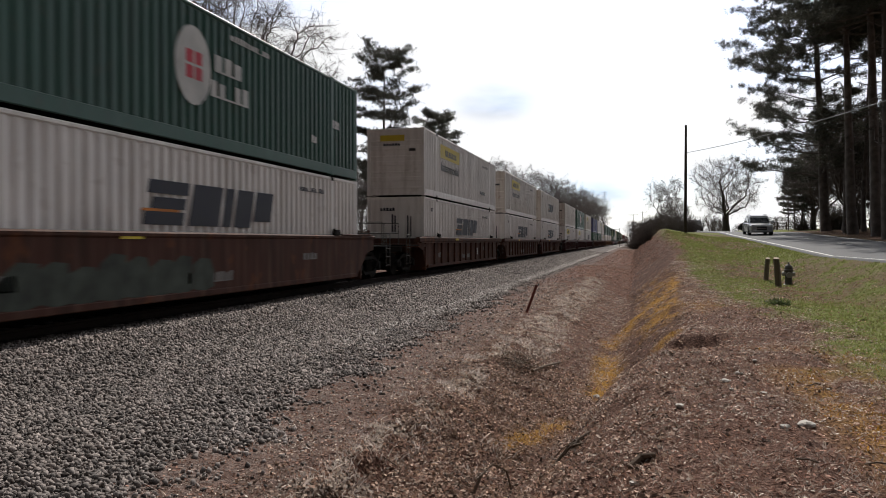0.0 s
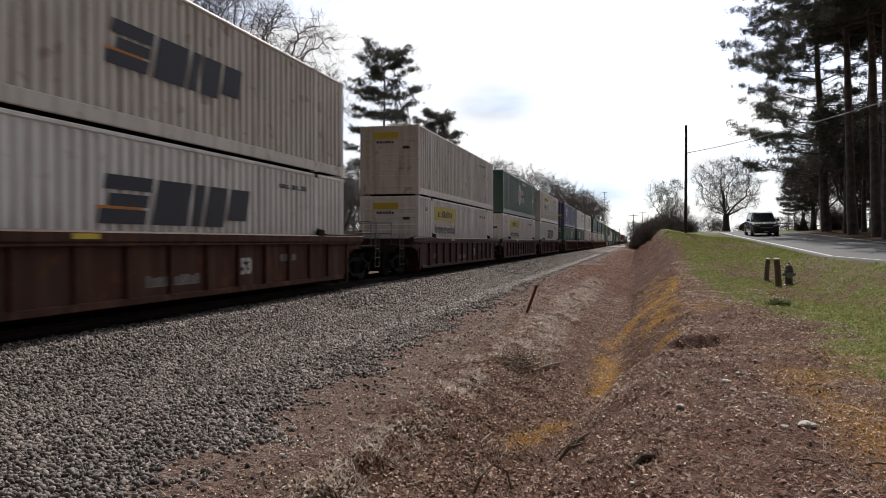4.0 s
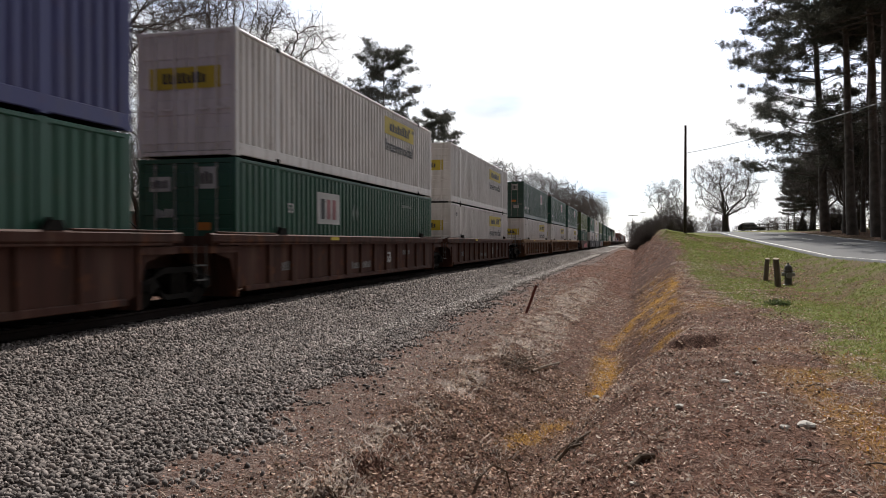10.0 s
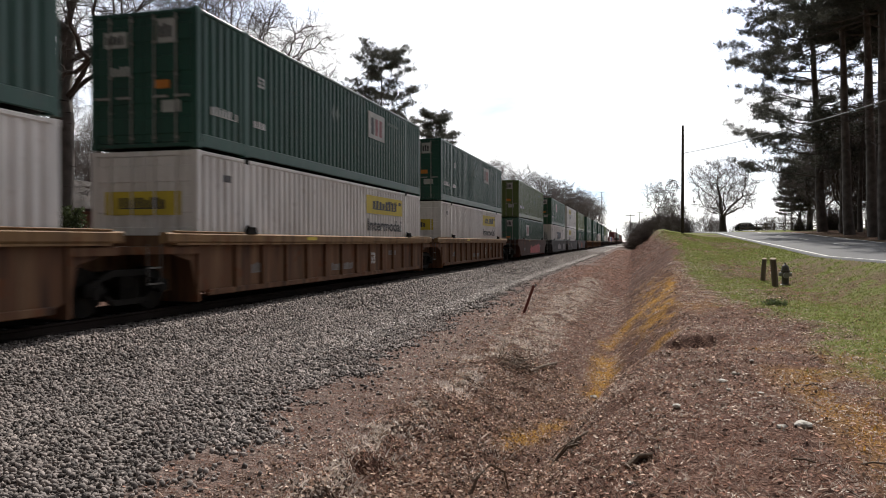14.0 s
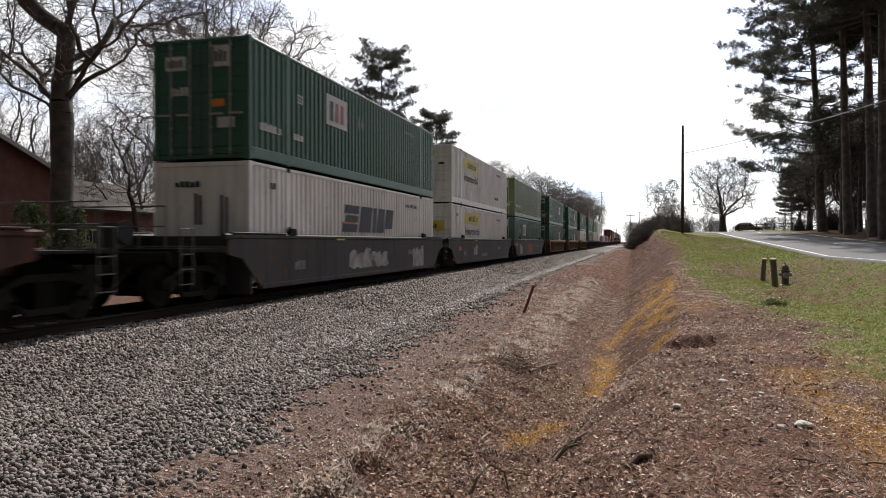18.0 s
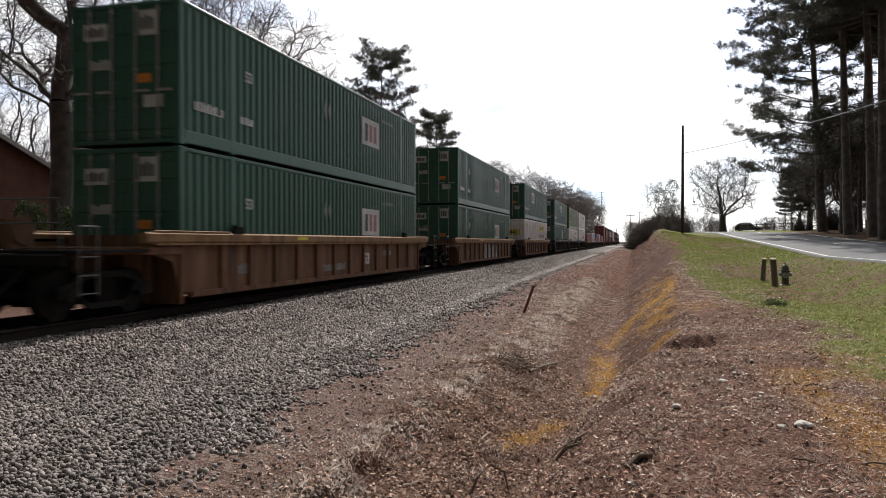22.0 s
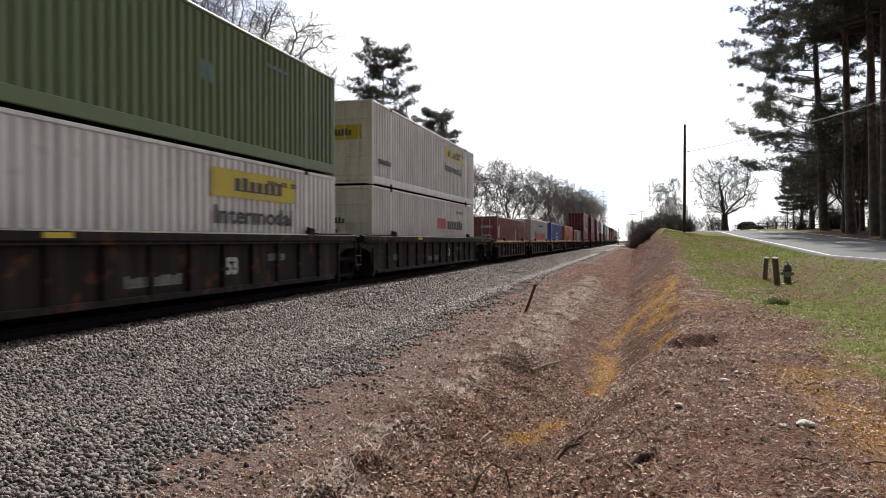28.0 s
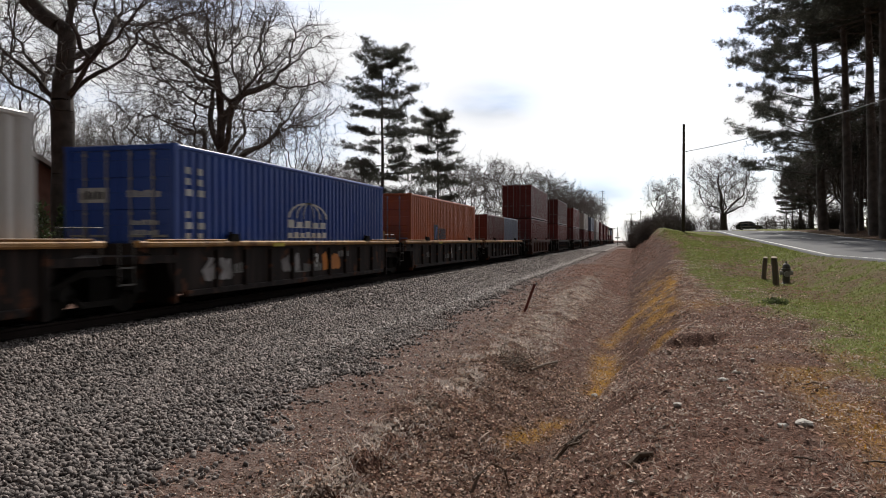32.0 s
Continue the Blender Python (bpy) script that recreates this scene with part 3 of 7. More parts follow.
for k in range(24):
    part("lane_dash", ribbon(11.33, 11.47, 8 + 9 * k, 11 + 9 * k, .072), M["road_paint"], road)


# ---- track ----
RAIL_Y0, RAIL_Y1 = -60, 900
M["rail"] = mat("dark_rusty_rail_steel", (0.022, 0.016, 0.014), 0.85, 0.0, 0.3, spec=0.1)
M["tie"] = mat("oily_dark_wooden_tie", (0.028, 0.023, 0.020), 0.9, 0, 0.35, bump=0.4)
track = thing("railway_track", "steel rails on dark wooden ties in grey ballast", "railway track", kind="structure")
for sx in (-.7525, .7525):
    b = Build()
    x = TRACK_X + sx
    b.prism([(x - .037, -.03), (x - .03, 0), (x + .03, 0), (x + .037, -.03), (x + .01, -.06), (x + .01, -.14), (x + .07, -.165), (x - .07, -.165), (x - .01, -.14), (x - .01, -.06)][::-1], 1, RAIL_Y0, RAIL_Y1)
    part("rail", b, M["rail"], track)
tie_mesh = Build().box(-1.3, -.11, -.18, 1.3, .11, 0, .015).mesh("tie", M["tie"])
for k in range(120):
    part("tie", tie_mesh, M["tie"], track, at=pose(TRACK_X, -4 + .52 * k, -.165))
far_ties = Build()
for k in range(600):
    y = 58.4 + .9 * k
    far_ties.box(TRACK_X - 1.3, y, -.3, TRACK_X + 1.3, y + .24, -.165)
part("far_ties", far_ties, M["tie"], track)["kind"] = "stuff"

# ---- containers ----
HALF_W = 1.295


def side_sheet(length, z0, z1, pitch, depth, x):
    """A trapezoidal corrugated sheet, closed behind."""
    n = max(2, round(length / pitch))
    p = length / n
    prof = []
    for i in range(n):
        y = i * p
        prof += [(y + .06 * p, x - depth), (y + .36 * p, x - depth), (y + .52 * p, x), (y + .90 * p, x)]
    prof = [(0, x - depth)] + prof + [(length, x - depth)]
    v, f = [], []
    for y, xx in prof:
        v += [(xx, y, z0), (xx, y, z1)]
    for i in range(len(prof) - 1):
        f.append((2 * i, 2 * i + 2, 2 * i + 3, 2 * i + 1) if x > 0 else (2 * i, 2 * i + 1, 2 * i + 3, 2 * i + 2))
    k = len(v)
    v += [(x - 2.2 * depth, 0, z0), (x - 2.2 * depth, 0, z1), (x - 2.2 * depth, length, z0), (x - 2.2 * depth, length, z1)]
    f += [(k, k + 1, k + 3, k + 2), (0, k, k + 2, k - 2), (1, k - 1, k + 3, k + 1)]
    return mesh_of("side_wall", v, f)


def shell(length, height, wide_rail, pitch):
    """Shared meshes of one container size."""
    S = {}
    br = .30 if wide_rail else .16
    tr = .10
    y0, y1 = .14, length - .14
    S["side_wall"] = side_sheet(y1 - y0, br, height - tr, pitch, .050, HALF_W - .010)
    S["top_rail"] = Build().box(HALF_W - .07, .16, height - tr, HALF_W, length - .16, height - .006, .024).mesh("top_rail")
    S["bottom_rail"] = Build().box(HALF_W - .06, .16, .03, HALF_W + (.004 if wide_rail else 0), length - .16, br, .015).mesh("bottom_rail")
    S["corner_post"] = Build().box(-.14, 0, .118, 0, .16, height - .118, .015).mesh("corner_post")
    b = Build().box(-.162, 0, 0, 0.004, .178, .118)
    S["corner_casting"] = b.mesh("corner_casting")
    n = int((length - .3) / .32)
    v, f = [], []
    for i in range(n + 1):
        y = .15 + (length - .3) * i / n
        h = height - (.03 if i % 2 else .012)
        v += [(-HALF_W + .05, y, h), (HALF_W - .05, y, h)]
        if i:
            f.append((2 * i - 2, 2 * i - 1, 2 * i + 1, 2 * i))
    k = len(v)
    v += [(-HALF_W + .05, .15, height - .08), (HALF_W - .05, .15, height - .08), (-HALF_W + .05, length - .15, height - .08), (HALF_W - .05, length - .15, height - .08)]
    f += [(k, k + 2, k + 3, k + 1)]
    S["roof"] = mesh_of("roof", v, f)
    S["floor"] = Build().box(-HALF_W + .06, .1, .05, HALF_W - .06, length - .1, .15).mesh("floor")
    # end walls: plain with ribs, and double doors
    w = HALF_W - .13
    b = Build().box(-w, .05, .12, w, .12, height - .1)
    S["plain_end"] = b.mesh("end_wall")
    prof = [(.12, .12), (.06, .12)]
    for k in range(7):
        z = .30 + k * (height - .55) / 7
        prof += [(.06, z), (.032, z + .012), (.032, z + .07 + .10 * (k % 2)), (.06, z + .082 + .10 * (k % 2))]
    prof += [(.06, height - .1), (.12, height - .1)]
    b = Build().prism(prof, 0, -w, w)
    S["ribbed_end"] = b.mesh("end_wall")
    prof = [(.10, .14), (.04, .14)]
    for k in range(4):
        z = .3 + k * (height - .7) / 3.4
        prof += [(.04, z), (.018, z + .015), (.018, z + .34), (.04, z + .355)]
    prof += [(.04, height - .12), (.10, height - .12)]
    b = Build().prism(prof, 0, .008, w)
    S["door"] = b.mesh("door")
    b = Build()
    b.tube([(0, -.005, .10), (0, -.005, height - .1)], .019, 8)
    for z in (.2, .75, 1.5, 2.2, height - .22):
        b.box(-.032, -.02, z, .032, .03, z + .05)
    b.box(-.015, -.05, 1.05, .34, -.02, 1.10)
    S["lock_rod"] = b.mesh("lock_rod")
    b = Build().box(-w, .03, .03, w, .13, .125, .01)
    S["end_sill"] = b.mesh("end_sill")
    S["end_header"] = Build().box(-w, .02, height - .11, w, .13, height - .006, .01).mesh("end_header")
    S["support_post"] = Build().box(HALF_W - .06, -.12, .03, HALF_W + .006, .12, height - .012, .012).mesh("support_post")
    S["support_casting"] = Build().box(HALF_W - .14, -.10, 0, HALF_W + .010, .10, .118).mesh("support_casting")
    return S


SIZES = {"53": (16.15, 2.9, True, .285), "40": (12.19, 2.59, False, .278), "40h": (12.19, 2.9, False, .278), "20": (6.06, 2.59, False, .278)}
FLIP_X = Matrix.Diagonal((-1, 1, 1, 1))


def bars(parent, y, z, length, height, material, count=8, x=HALF_W + .004, jagged=True, keep=.9):
    """Unreadable writing: a row of small blocks on the side."""
    rnd = random.Random(int(y * 137 + z * 1000))
    step, line, out = length / count, .10 * height, []
    for k in range(count):
        if rnd.random() < keep:
            h = height * (rnd.uniform(.75, 1) if jagged else 1)
            y0, y1 = y + k * step, y + (k + .70) * step
            out += [(y0, z + line), (y0, z + h), (y1, z + h), (y1, z + line)]
    if not out:
        return None
    pts = [(out[0][0], z)] + out + [(out[-1][0], z)]
    return part("lettering", Build().prism(pts[::-1], 0, x, x + .003), material, parent)


def slab(parent, name, pts, material, x=HALF_W + .003, label=""):
    """A flat painted shape on the side; pts: (y, z)."""
    return part(name, Build().prism(pts, 0, x, x + .003), material, parent, label)


def slanted_logo(parent, y, z, w, h, material, accent=None):
    """A row of five heavy slanted blocks, the first one notched."""
    s, u = .24 * h, w / 100

    def quad(a, b, lo, hi):
        return [(y + a * u + s * lo, z + lo * h), (y + b * u + s * lo, z + lo * h), (y + b * u + s * hi, z + hi * h), (y + a * u + s * hi, z + hi * h)]
    for a, b, lo, hi in ((0, 26, 0, .30), (4, 26, .36, .62), (0, 27, .70, 1), (30, 53, 0, 1), (56, 63, 0, 1), (66, 81, 0, 1), (84, 101, .18, 1)):
        slab(parent, "logo_block", quad(a, b, lo, hi), material)
    if accent:
        slab(parent, "logo_shadow", quad(-2, 22, .30, .36), accent, HALF_W + .002)


def end_marks(parent, rows, material):
    """Blocks on the end wall facing the viewer: (x, z, width, height)."""
    for k, (x, z, w, h, m) in enumerate(rows):
        if w > .45 and h < .3 and m is not M["mark_yellow"]:
            n = max(4, round(w / .13))
            step, pts = w / n, [(x, z)]
            for j in range(n):
                t = z + h * (1 if (j * 7 + k) % 3 else .8)
                pts += [(x + j * step, z + .1 * h), (x + j * step, t), (x + (j + .68) * step, t), (x + (j + .68) * step, z + .1 * h)]
            pts += [(x + (n - .32) * step, z)]
            part("end_marking", Build().prism(pts[::-1], 1, .006, .010), m or material, parent)
        else:
            plate = part("end_marking", Build().box(x, .010, z, x + w, .014, z + h), m or material, parent)
            if w > .35 and h > .25 and m is None:
                n = max(3, round(w / .14))
                b = Build()
                for j in range(n):
                    b.box(x + w * (.10 + .8 * j / n), .006, z + .22 * h, x + w * (.10 + .8 * (j + .66) / n), .0095, z + h * (.78 if j % 2 else .70))
                part("lettering", b, M["mark_black"], plate)


def container(kind, color, end, lead, base, label, marks=()):
    length, height, wide, pitch = SIZES[kind]
    S = cached(("shell", kind), lambda: shell(length, height, wide, pitch))
    m = M[color]
    c = thing("shipping_container", label, "container", "containers on the train")
    part("side_wall", S["side_wall"], m, c, at=pose(0, .14, 0))
    part("side_wall", S["side_wall"], m, c, at=pose(0, .14, 0) @ FLIP_X)
    for k in ("top_rail", "bottom_rail"):
        part(k, S[k], m, c)
        part(k, S[k], m, c, at=FLIP_X)
    part("roof", S["roof"], m, c)
    part("floor", S["floor"], M["iron"], c)
    back = pose(0, length, 0, 0, 0, 180)
    for e in (Matrix.Identity(4), back):
        for fx in (Matrix.Identity(4), FLIP_X):
            part("corner_post", S["corner_post"], m, c, at=e @ fx @ pose(HALF_W, 0, 0))
            for z in (0, height - .118):
                part("corner_casting", S["corner_casting"], m, c, at=e @ fx @ pose(HALF_W, 0, z))
        part("end_sill", S["end_sill"], m, c, at=e)
        part("end_header", S["end_header"], m, c, at=e)
    doors, plain = (Matrix.Identity(4), back) if end == "doors" else (back, Matrix.Identity(4))
    part("end_wall", S["ribbed_end" if end == "ribs" else "plain_end"], m, c, at=plain)
    for fx in (Matrix.Identity(4), FLIP_X):
        part("door", S["door"], m, c, at=doors @ fx)
        for x in (.28, .80):
            part("lock_rod", S["lock_rod"], M["rod_zinc"] if color not in ("white", "cream", "tan", "grey_white") else m, c, at=doors @ fx @ pose(x, 0, 0))
    if kind == "53":
        for y in (1.98, length - 1.98):
            for fx in (Matrix.Identity(4), FLIP_X):
                part("support_post", S["support_post"], m, c, at=fx @ pose(0, y, 0))
                for z in (0, height - .118):
                    part("support_casting", S["support_casting"], m if color != "white" else M["iron"], c, at=fx @ pose(0, y, z))
    for mark in marks:
        what, *a = mark
        if what == "slant":
            y, z, w, h = a
            slanted_logo(c, y, z, w, h, M["mark_navy"], M["mark_orange"])
        elif what == "yellow":           # a yellow panel with dark block writing, a line of black letters below
            y, z, w = a
            slab(c, "yellow_panel", [(y, z), (y + w, z), (y + w, z + .62), (y, z + .62)], M["mark_yellow"], HALF_W + .002, "yellow painted name panel")
            bars(c, y + .16 * w, z + .15, .68 * w, .32, M["mark_black"], 8, HALF_W + .006)
            t = part("word", text_mesh("Intermodal", .56, .012), M["mark_black"], c, at=pose(HALF_W + .004, y + .02 * w, z - .58))
            t.scale = (1, .98 * w / 2.55, 1)
        elif what == "square":           # white square with red and dark bars
            y, z, w = a
            slab(c, "white_square", [(y, z), (y + w, z), (y + w, z + .9), (y, z + .9)], M["mark_white"], HALF_W + .002)
            for k in range(3):
                slab(c, "logo_stroke", [(y + w * (.16 + .25 * k), z + .14), (y + w * (.32 + .25 * k), z + .14), (y + w * (.32 + .25 * k), z + .72), (y + w * (.16 + .25 * k), z + .72)],
                     M["mark_rose"] if k else M["mark_black"], HALF_W + .006)
        elif what == "disc":             # pair of pale diamonds
            y, z, r = a
            for dy in (-.55 * r, .55 * r):
                slab(c, "diamond_emblem", [(y + dy - .5 * r, z), (y + dy, z - r), (y + dy + .5 * r, z), (y + dy, z + r)], M["mark_faded"], HALF_W + (.003 if dy < 0 else .0045))
        elif what == "emblem":           # round white emblem with a red grid and two rows of pale blocks
            y, z, r = a
            slab(c, "round_emblem", [(y + r * math.cos(k * .3), z + 1.3 * r * math.sin(k * .3)) for k in range(21)], M["mark_white"])
            for dy in (-.30, .06):
                for dz in (-.45, .06):
                    slab(c, "emblem_block", [(y + dy * r * 1.4, z + dz * r), (y + (dy + .28) * r * 1.4, z + dz * r), (y + (dy + .28) * r * 1.4, z + (dz + .42) * r), (y + dy * r * 1.4, z + (dz + .42) * r)], M["mark_red"], HALF_W + .007)
            bars(c, y + 1.25 * r, z + .05, 1.9 * r, .42, M["mark_white"], 3)
            bars(c, y + 1.0 * r, z - .5, 2.6 * r, .42, M["mark_white"], 5)
        elif what == "bars":
            y, z, w, h, n, key = a
            bars(c, y, z, w, h, M[key], n)
        elif what == "column":           # unreadable upright writing
            y, z, w, h, n = a
            for k in range(n):
                if (k * 5 + int(y * 10)) % 4:
                    slab(c, "letter_block", [(y, z + h * k / n), (y + w * (.7 if k % 3 else 1), z + h * k / n), (y + w * (.7 if k % 3 else 1), z + h * (k + .62) / n), (y, z + h * (k + .62) / n)], M["mark_white"])
        elif what == "53":
            y, z, key = a
            part("number", text_mesh("53", .34, .008), M[key], c, at=pose(HALF_W + .004, y, z))
        elif what == "frame_box":        # outlined panel with two lines of blocks
            y, z, w, h = a
            for y0, z0, y1, z1 in ((0, 0, w, .05), (0, h - .05, w, h), (0, .05, .05, h - .05), (w - .05, .05, w, h - .05)):
                slab(c, "panel_edge", [(y + y0, z + z0), (y + y1, z + z0), (y + y1, z + z1), (y + y0, z + z1)], M["mark_white"])
            bars(c, y + .15, z + h * .55, w * .7, h * .28, M["mark_white"], 5)
            bars(c, y + .3, z + h * .15, w * .62, h * .28, M["mark_white"], 7)
        elif what == "block_logo":       # square emblem and a row of tall blocks
            y, z, w, h, key = a
            slab(c, "logo_square", [(y, z), (y + h, z), (y + h, z + h), (y, z + h)], M[key])
            slab(c, "logo_chevron", [(y + .25 * h, z + .1 * h), (y + .5 * h, z + .1 * h), (y + .8 * h, z + .85 * h), (y + .5 * h, z + .85 * h)], M["blue"], HALF_W + .008)
            bars(c, y + 1.25 * h, z + .05, w - 1.3 * h, .7 * h, M[key], 9, HALF_W + .004, False, 2)
        elif what == "globe":            # domed emblem over a row of pale blocks
            y, z, w, h = a
            n = 10
            for ring in (1.0, .62, .28):
                b = Build()
                for k in range(n):
                    a0, a1 = math.pi * k / n, math.pi * (k + 1) / n
                    b.prism([(y + w / 2 + w / 2 * ring * math.cos(q) * rr, z + .55 * h + .45 * h * math.sin(q) * rr) for q, rr in ((a0, 1), (a1, 1), (a1, 1 - .09), (a0, 1 - .09))], 0, HALF_W + .003, HALF_W + .006)
                part("emblem_arc", b, M["mark_white"], c)
            bars(c, y, z + .28 * h, w, .22 * h, M["mark_white"], 5)
            bars(c, y, z, w, .18 * h, M["mark_white"], 7)
        elif what == "end":
            end_marks(c, a[0], M["mark_white"])
    return c, lead, base


# ---- well wagons ----
def wheelset_mesh():
    b = Build()
    b.tube([(-.95, 0, 0), (.95, 0, 0)], .075, 10)
    for s in (-1, 1):
        b.disc(*sorted((s * .69, s * .82)), 0, 0, .42, 24)
        b.disc(*sorted((s * .655, s * .69)), 0, 0, .455, 24)
        b.disc(*sorted((s * .82, s * .84)), 0, 0, .30, 16)
        b.box(s * .83 - .012, -.05, .12, s * .83 + .012, .05, .27)
        b.disc(*sorted((s * .98, s * 1.02)), 0, 0, .10, 8)
    return b.mesh("wheelset", M["iron"])


WHEELSETS = []


def bogie(parent, y):
    """A two-axle truck with cast side frames."""
    t = part("bogie", cached("bolster", lambda: Build().box(-1.0, -.2, .50, 1.0, .2, .78, .04).mesh("bogie", M["iron"])), M["iron"], parent, "black cast-iron two-axle truck", at=pose(0, y, 0))
    def frame_mesh():
        b = Build()
        b.prism([(-1.12, .40), (-1.12, .60), (-.80, .68), (-.60, .46)], 0, .93, 1.06)
        b.prism([(.60, .46), (.80, .68), (1.12, .60), (1.12, .40)], 0, .93, 1.06)
        b.prism([(-.80, .62), (-.80, .70), (-.45, .84), (.45, .84), (.80, .70), (.80, .62), (.42, .72), (-.42, .72)], 0, .94, 1.05)
        b.prism([(-.72, .46), (-.42, .30), (.42, .30), (.72, .46), (.42, .20), (-.42, .20)], 0, .94, 1.05)
        for k in (-.16, 0, .16):
            b.disc(.96, 1.03, k, .36, .01, 4)
            b.tube([(1.0, k, .28), (1.0, k, .70)], .055, 8)
        for k in (-.9, .9):
            b.disc(1.02, 1.10, k, .46, .11, 12)
        return b.mesh("side_frame", M["iron"])
    fm = cached("side_frame", frame_mesh)
    bb = cached("brake_beam", lambda: Build().box(-.66, -.06, .20, .66, .06, .62, .02).box(-.35, -.22, .34, .35, .22, .56, .02).mesh("brake_beam"))
    part("brake_beam", bb, M["iron"], t, at=pose(0, -.36, 0))
    part("brake_beam", bb, M["iron"], t, at=pose(0, .36, 0))
    part("side_frame", fm, M["iron"], t)
    part("side_frame", fm, M["iron"], t, at=FLIP_X)
    wm = cached("wheelset", wheelset_mesh)
    if not WHEELSETS:
        for k in (-.9, .9):
            w = part("wheelset", wm, M["iron"], t, "steel wheels on an axle", at=pose(0, k, .455))
            WHEELSETS.append(w)
        roll_wheels()
    else:
        for w0 in WHEELSETS:
            w = w0.copy()
            scene.collection.objects.link(w)
            w.parent = t
    return t


KNOTS = [(0, 0.0), (4, 64.38), (8, 129.05), (12, 193.73), (16, 258.65), (20, 324.13), (24, 390.03), (28, 455.99), (32, 521.84)]


def run(t):
    return float(np.interp(t, *zip(*KNOTS)))


def roll_wheels():
    """The wheels turn as the train rolls towards the viewer; every wheelset shares these keys."""
    for w, k in zip(WHEELSETS, (-.9, .9)):
        rows = []
        for i in range(int(DURATION * FPS) + 1):
            a = run(i / FPS) / .455
            rows.append((i / FPS, pose(0, k, .455) @ Matrix.Rotation(a, 4, "X")))
        walk(w, rows)


def lead_no(lead):
    return round((lead - 502.75) / 15.7)


def well_wagon(kind, color, lead, length, front, rear, label, number=True, graffiti=None, sill=None, top=1.53, bottom=.22):
    """One unit of a well wagon. front, rear: 'coupler', 'shared' (carries the common truck) or 'none'."""
    m = M[color]
    c = thing("well_wagon", label, "railcar", "wagons of the train")
    xo, L = 1.44, length
    e0, e1 = -1.25, L + 1.25
    ribbed = kind == "ribs"
    sm = M[sill] if sill else (M["sill_lit_tan"] if color == "well_orange" else m)
    for s in (1, -1):
        fx = Matrix.Identity(4) if s > 0 else FLIP_X
        def sill_mesh():
            b = Build().box(xo - .14, e0, top - ((.12 if sill else .21) if ribbed else .12), xo + (.035 if ribbed else .012), e1, top, .034)
            if ribbed and not sill:
                b.box(xo - .11, e0 + .3, top - .25, xo + .018, e1 - .3, top - .21)
            return b.mesh("top_sill")
        part("top_sill", cached(("sill", kind, L, top, bool(sill)), sill_mesh), sm, c, at=fx)
        def panel_mesh():
            zt, cut = top - .12, (.75 if ribbed else 1.35)
            a = -.32 if ribbed else -1.1
            pts = [(a + .55, bottom + .06), (L - a - .55, bottom + .06), (L - a - .20, bottom + .20), (L - a, bottom + cut), (L + 1.15, bottom + .95), (L + 1.15, zt), (-1.15, zt), (-1.15, bottom + .95), (a, bottom + cut), (a + .20, bottom + .20)]
            if not ribbed:
                pts = [(.3, bottom + .06), (L - .3, bottom + .06), (L + .55, bottom + .75), (L + 1.15, bottom + .85), (L + 1.15, zt), (-1.15, zt), (-1.15, bottom + .85), (-.55, bottom + .75)]
            return Build().prism(pts, 0, xo - (.14 if ribbed else .05), xo - (.10 if ribbed else .012)).mesh("side_panel")
        part("side_panel", cached(("panel", kind, L, top), panel_mesh), m, c, at=fx)
        part("bottom_sill", cached(("bsill", L, ribbed, bottom), lambda: Build().box(xo - .16, (.25 if ribbed else .35), bottom, xo - (.04 if ribbed else -.012), L - (.25 if ribbed else .35), bottom + .13, .015).mesh("bottom_sill")), m, c, at=fx)
        if ribbed:
            rm = cached(("rib", top), lambda: Build().box(xo - .102, -.05, bottom + .10, xo - .02, .05, top - .20, .01).mesh("stiffener"))
            n = 12 if L > 14 else 9
            for k in range(n):
                y = 1.35 + (L - 2.7) * k / (n - 1)
                part("stiffener", rm, m, c, at=fx @ pose(0, y, 0))
        gm = cached("guide", lambda: Build().prism([(-.22, 0), (.22, 0), (.14, .16), (-.10, .16)], 0, 1.36, 1.47).box(1.33, -.05, 0, 1.36, .05, .20).mesh("container_guide"))
        for y in (1.95, L - 1.95):
            part("container_guide", gm, M["iron"], c, at=fx @ pose(0, y, top - .005))
        # raised walkway edge at both ends
        wm = cached(("edge", top), lambda: Build().box(xo - .06, 0, top, xo + .02, 2.6, top + .035, .01).mesh("walkway_edge"))
        part("walkway_edge", wm, sm, c, at=fx @ pose(0, -1.0, 0))
        part("walkway_edge", wm, sm, c, at=fx @ pose(0, L - 1.6, 0))
    fl = cached(("floor", L), lambda: Build().box(-1.39, .5, .26, 1.39, L - .5, .34).mesh("well_floor"))
    part("well_floor", fl, M["iron"], c)
    bh = cached(("bulk", top), lambda: Build().box(-1.39, -.12, .12, 1.39, -.04, top - .05).mesh("bulkhead"))
    part("bulkhead", bh, m, c)
    part("bulkhead", bh, m, c, at=pose(0, L, 0, 0, 0, 180))
    pm = cached(("deck", top), lambda: Build().prism([(-1.40, -.12), (-1.40, -1.2), (-.75, -2.0), (.75, -2.0), (1.40, -1.2), (1.40, -.12)][::-1], 2, top - .42, top - .28).box(-.35, -2.6, top - .75, .35, -.1, top - .40, .03).box(-.75, -.95, .34, .75, -.1, top - .42, .03).mesh("end_deck"))
    ends = ((front, Matrix.Identity(4), -1.775), (rear, pose(0, L, 0, 0, 0, 180), L + 1.775))
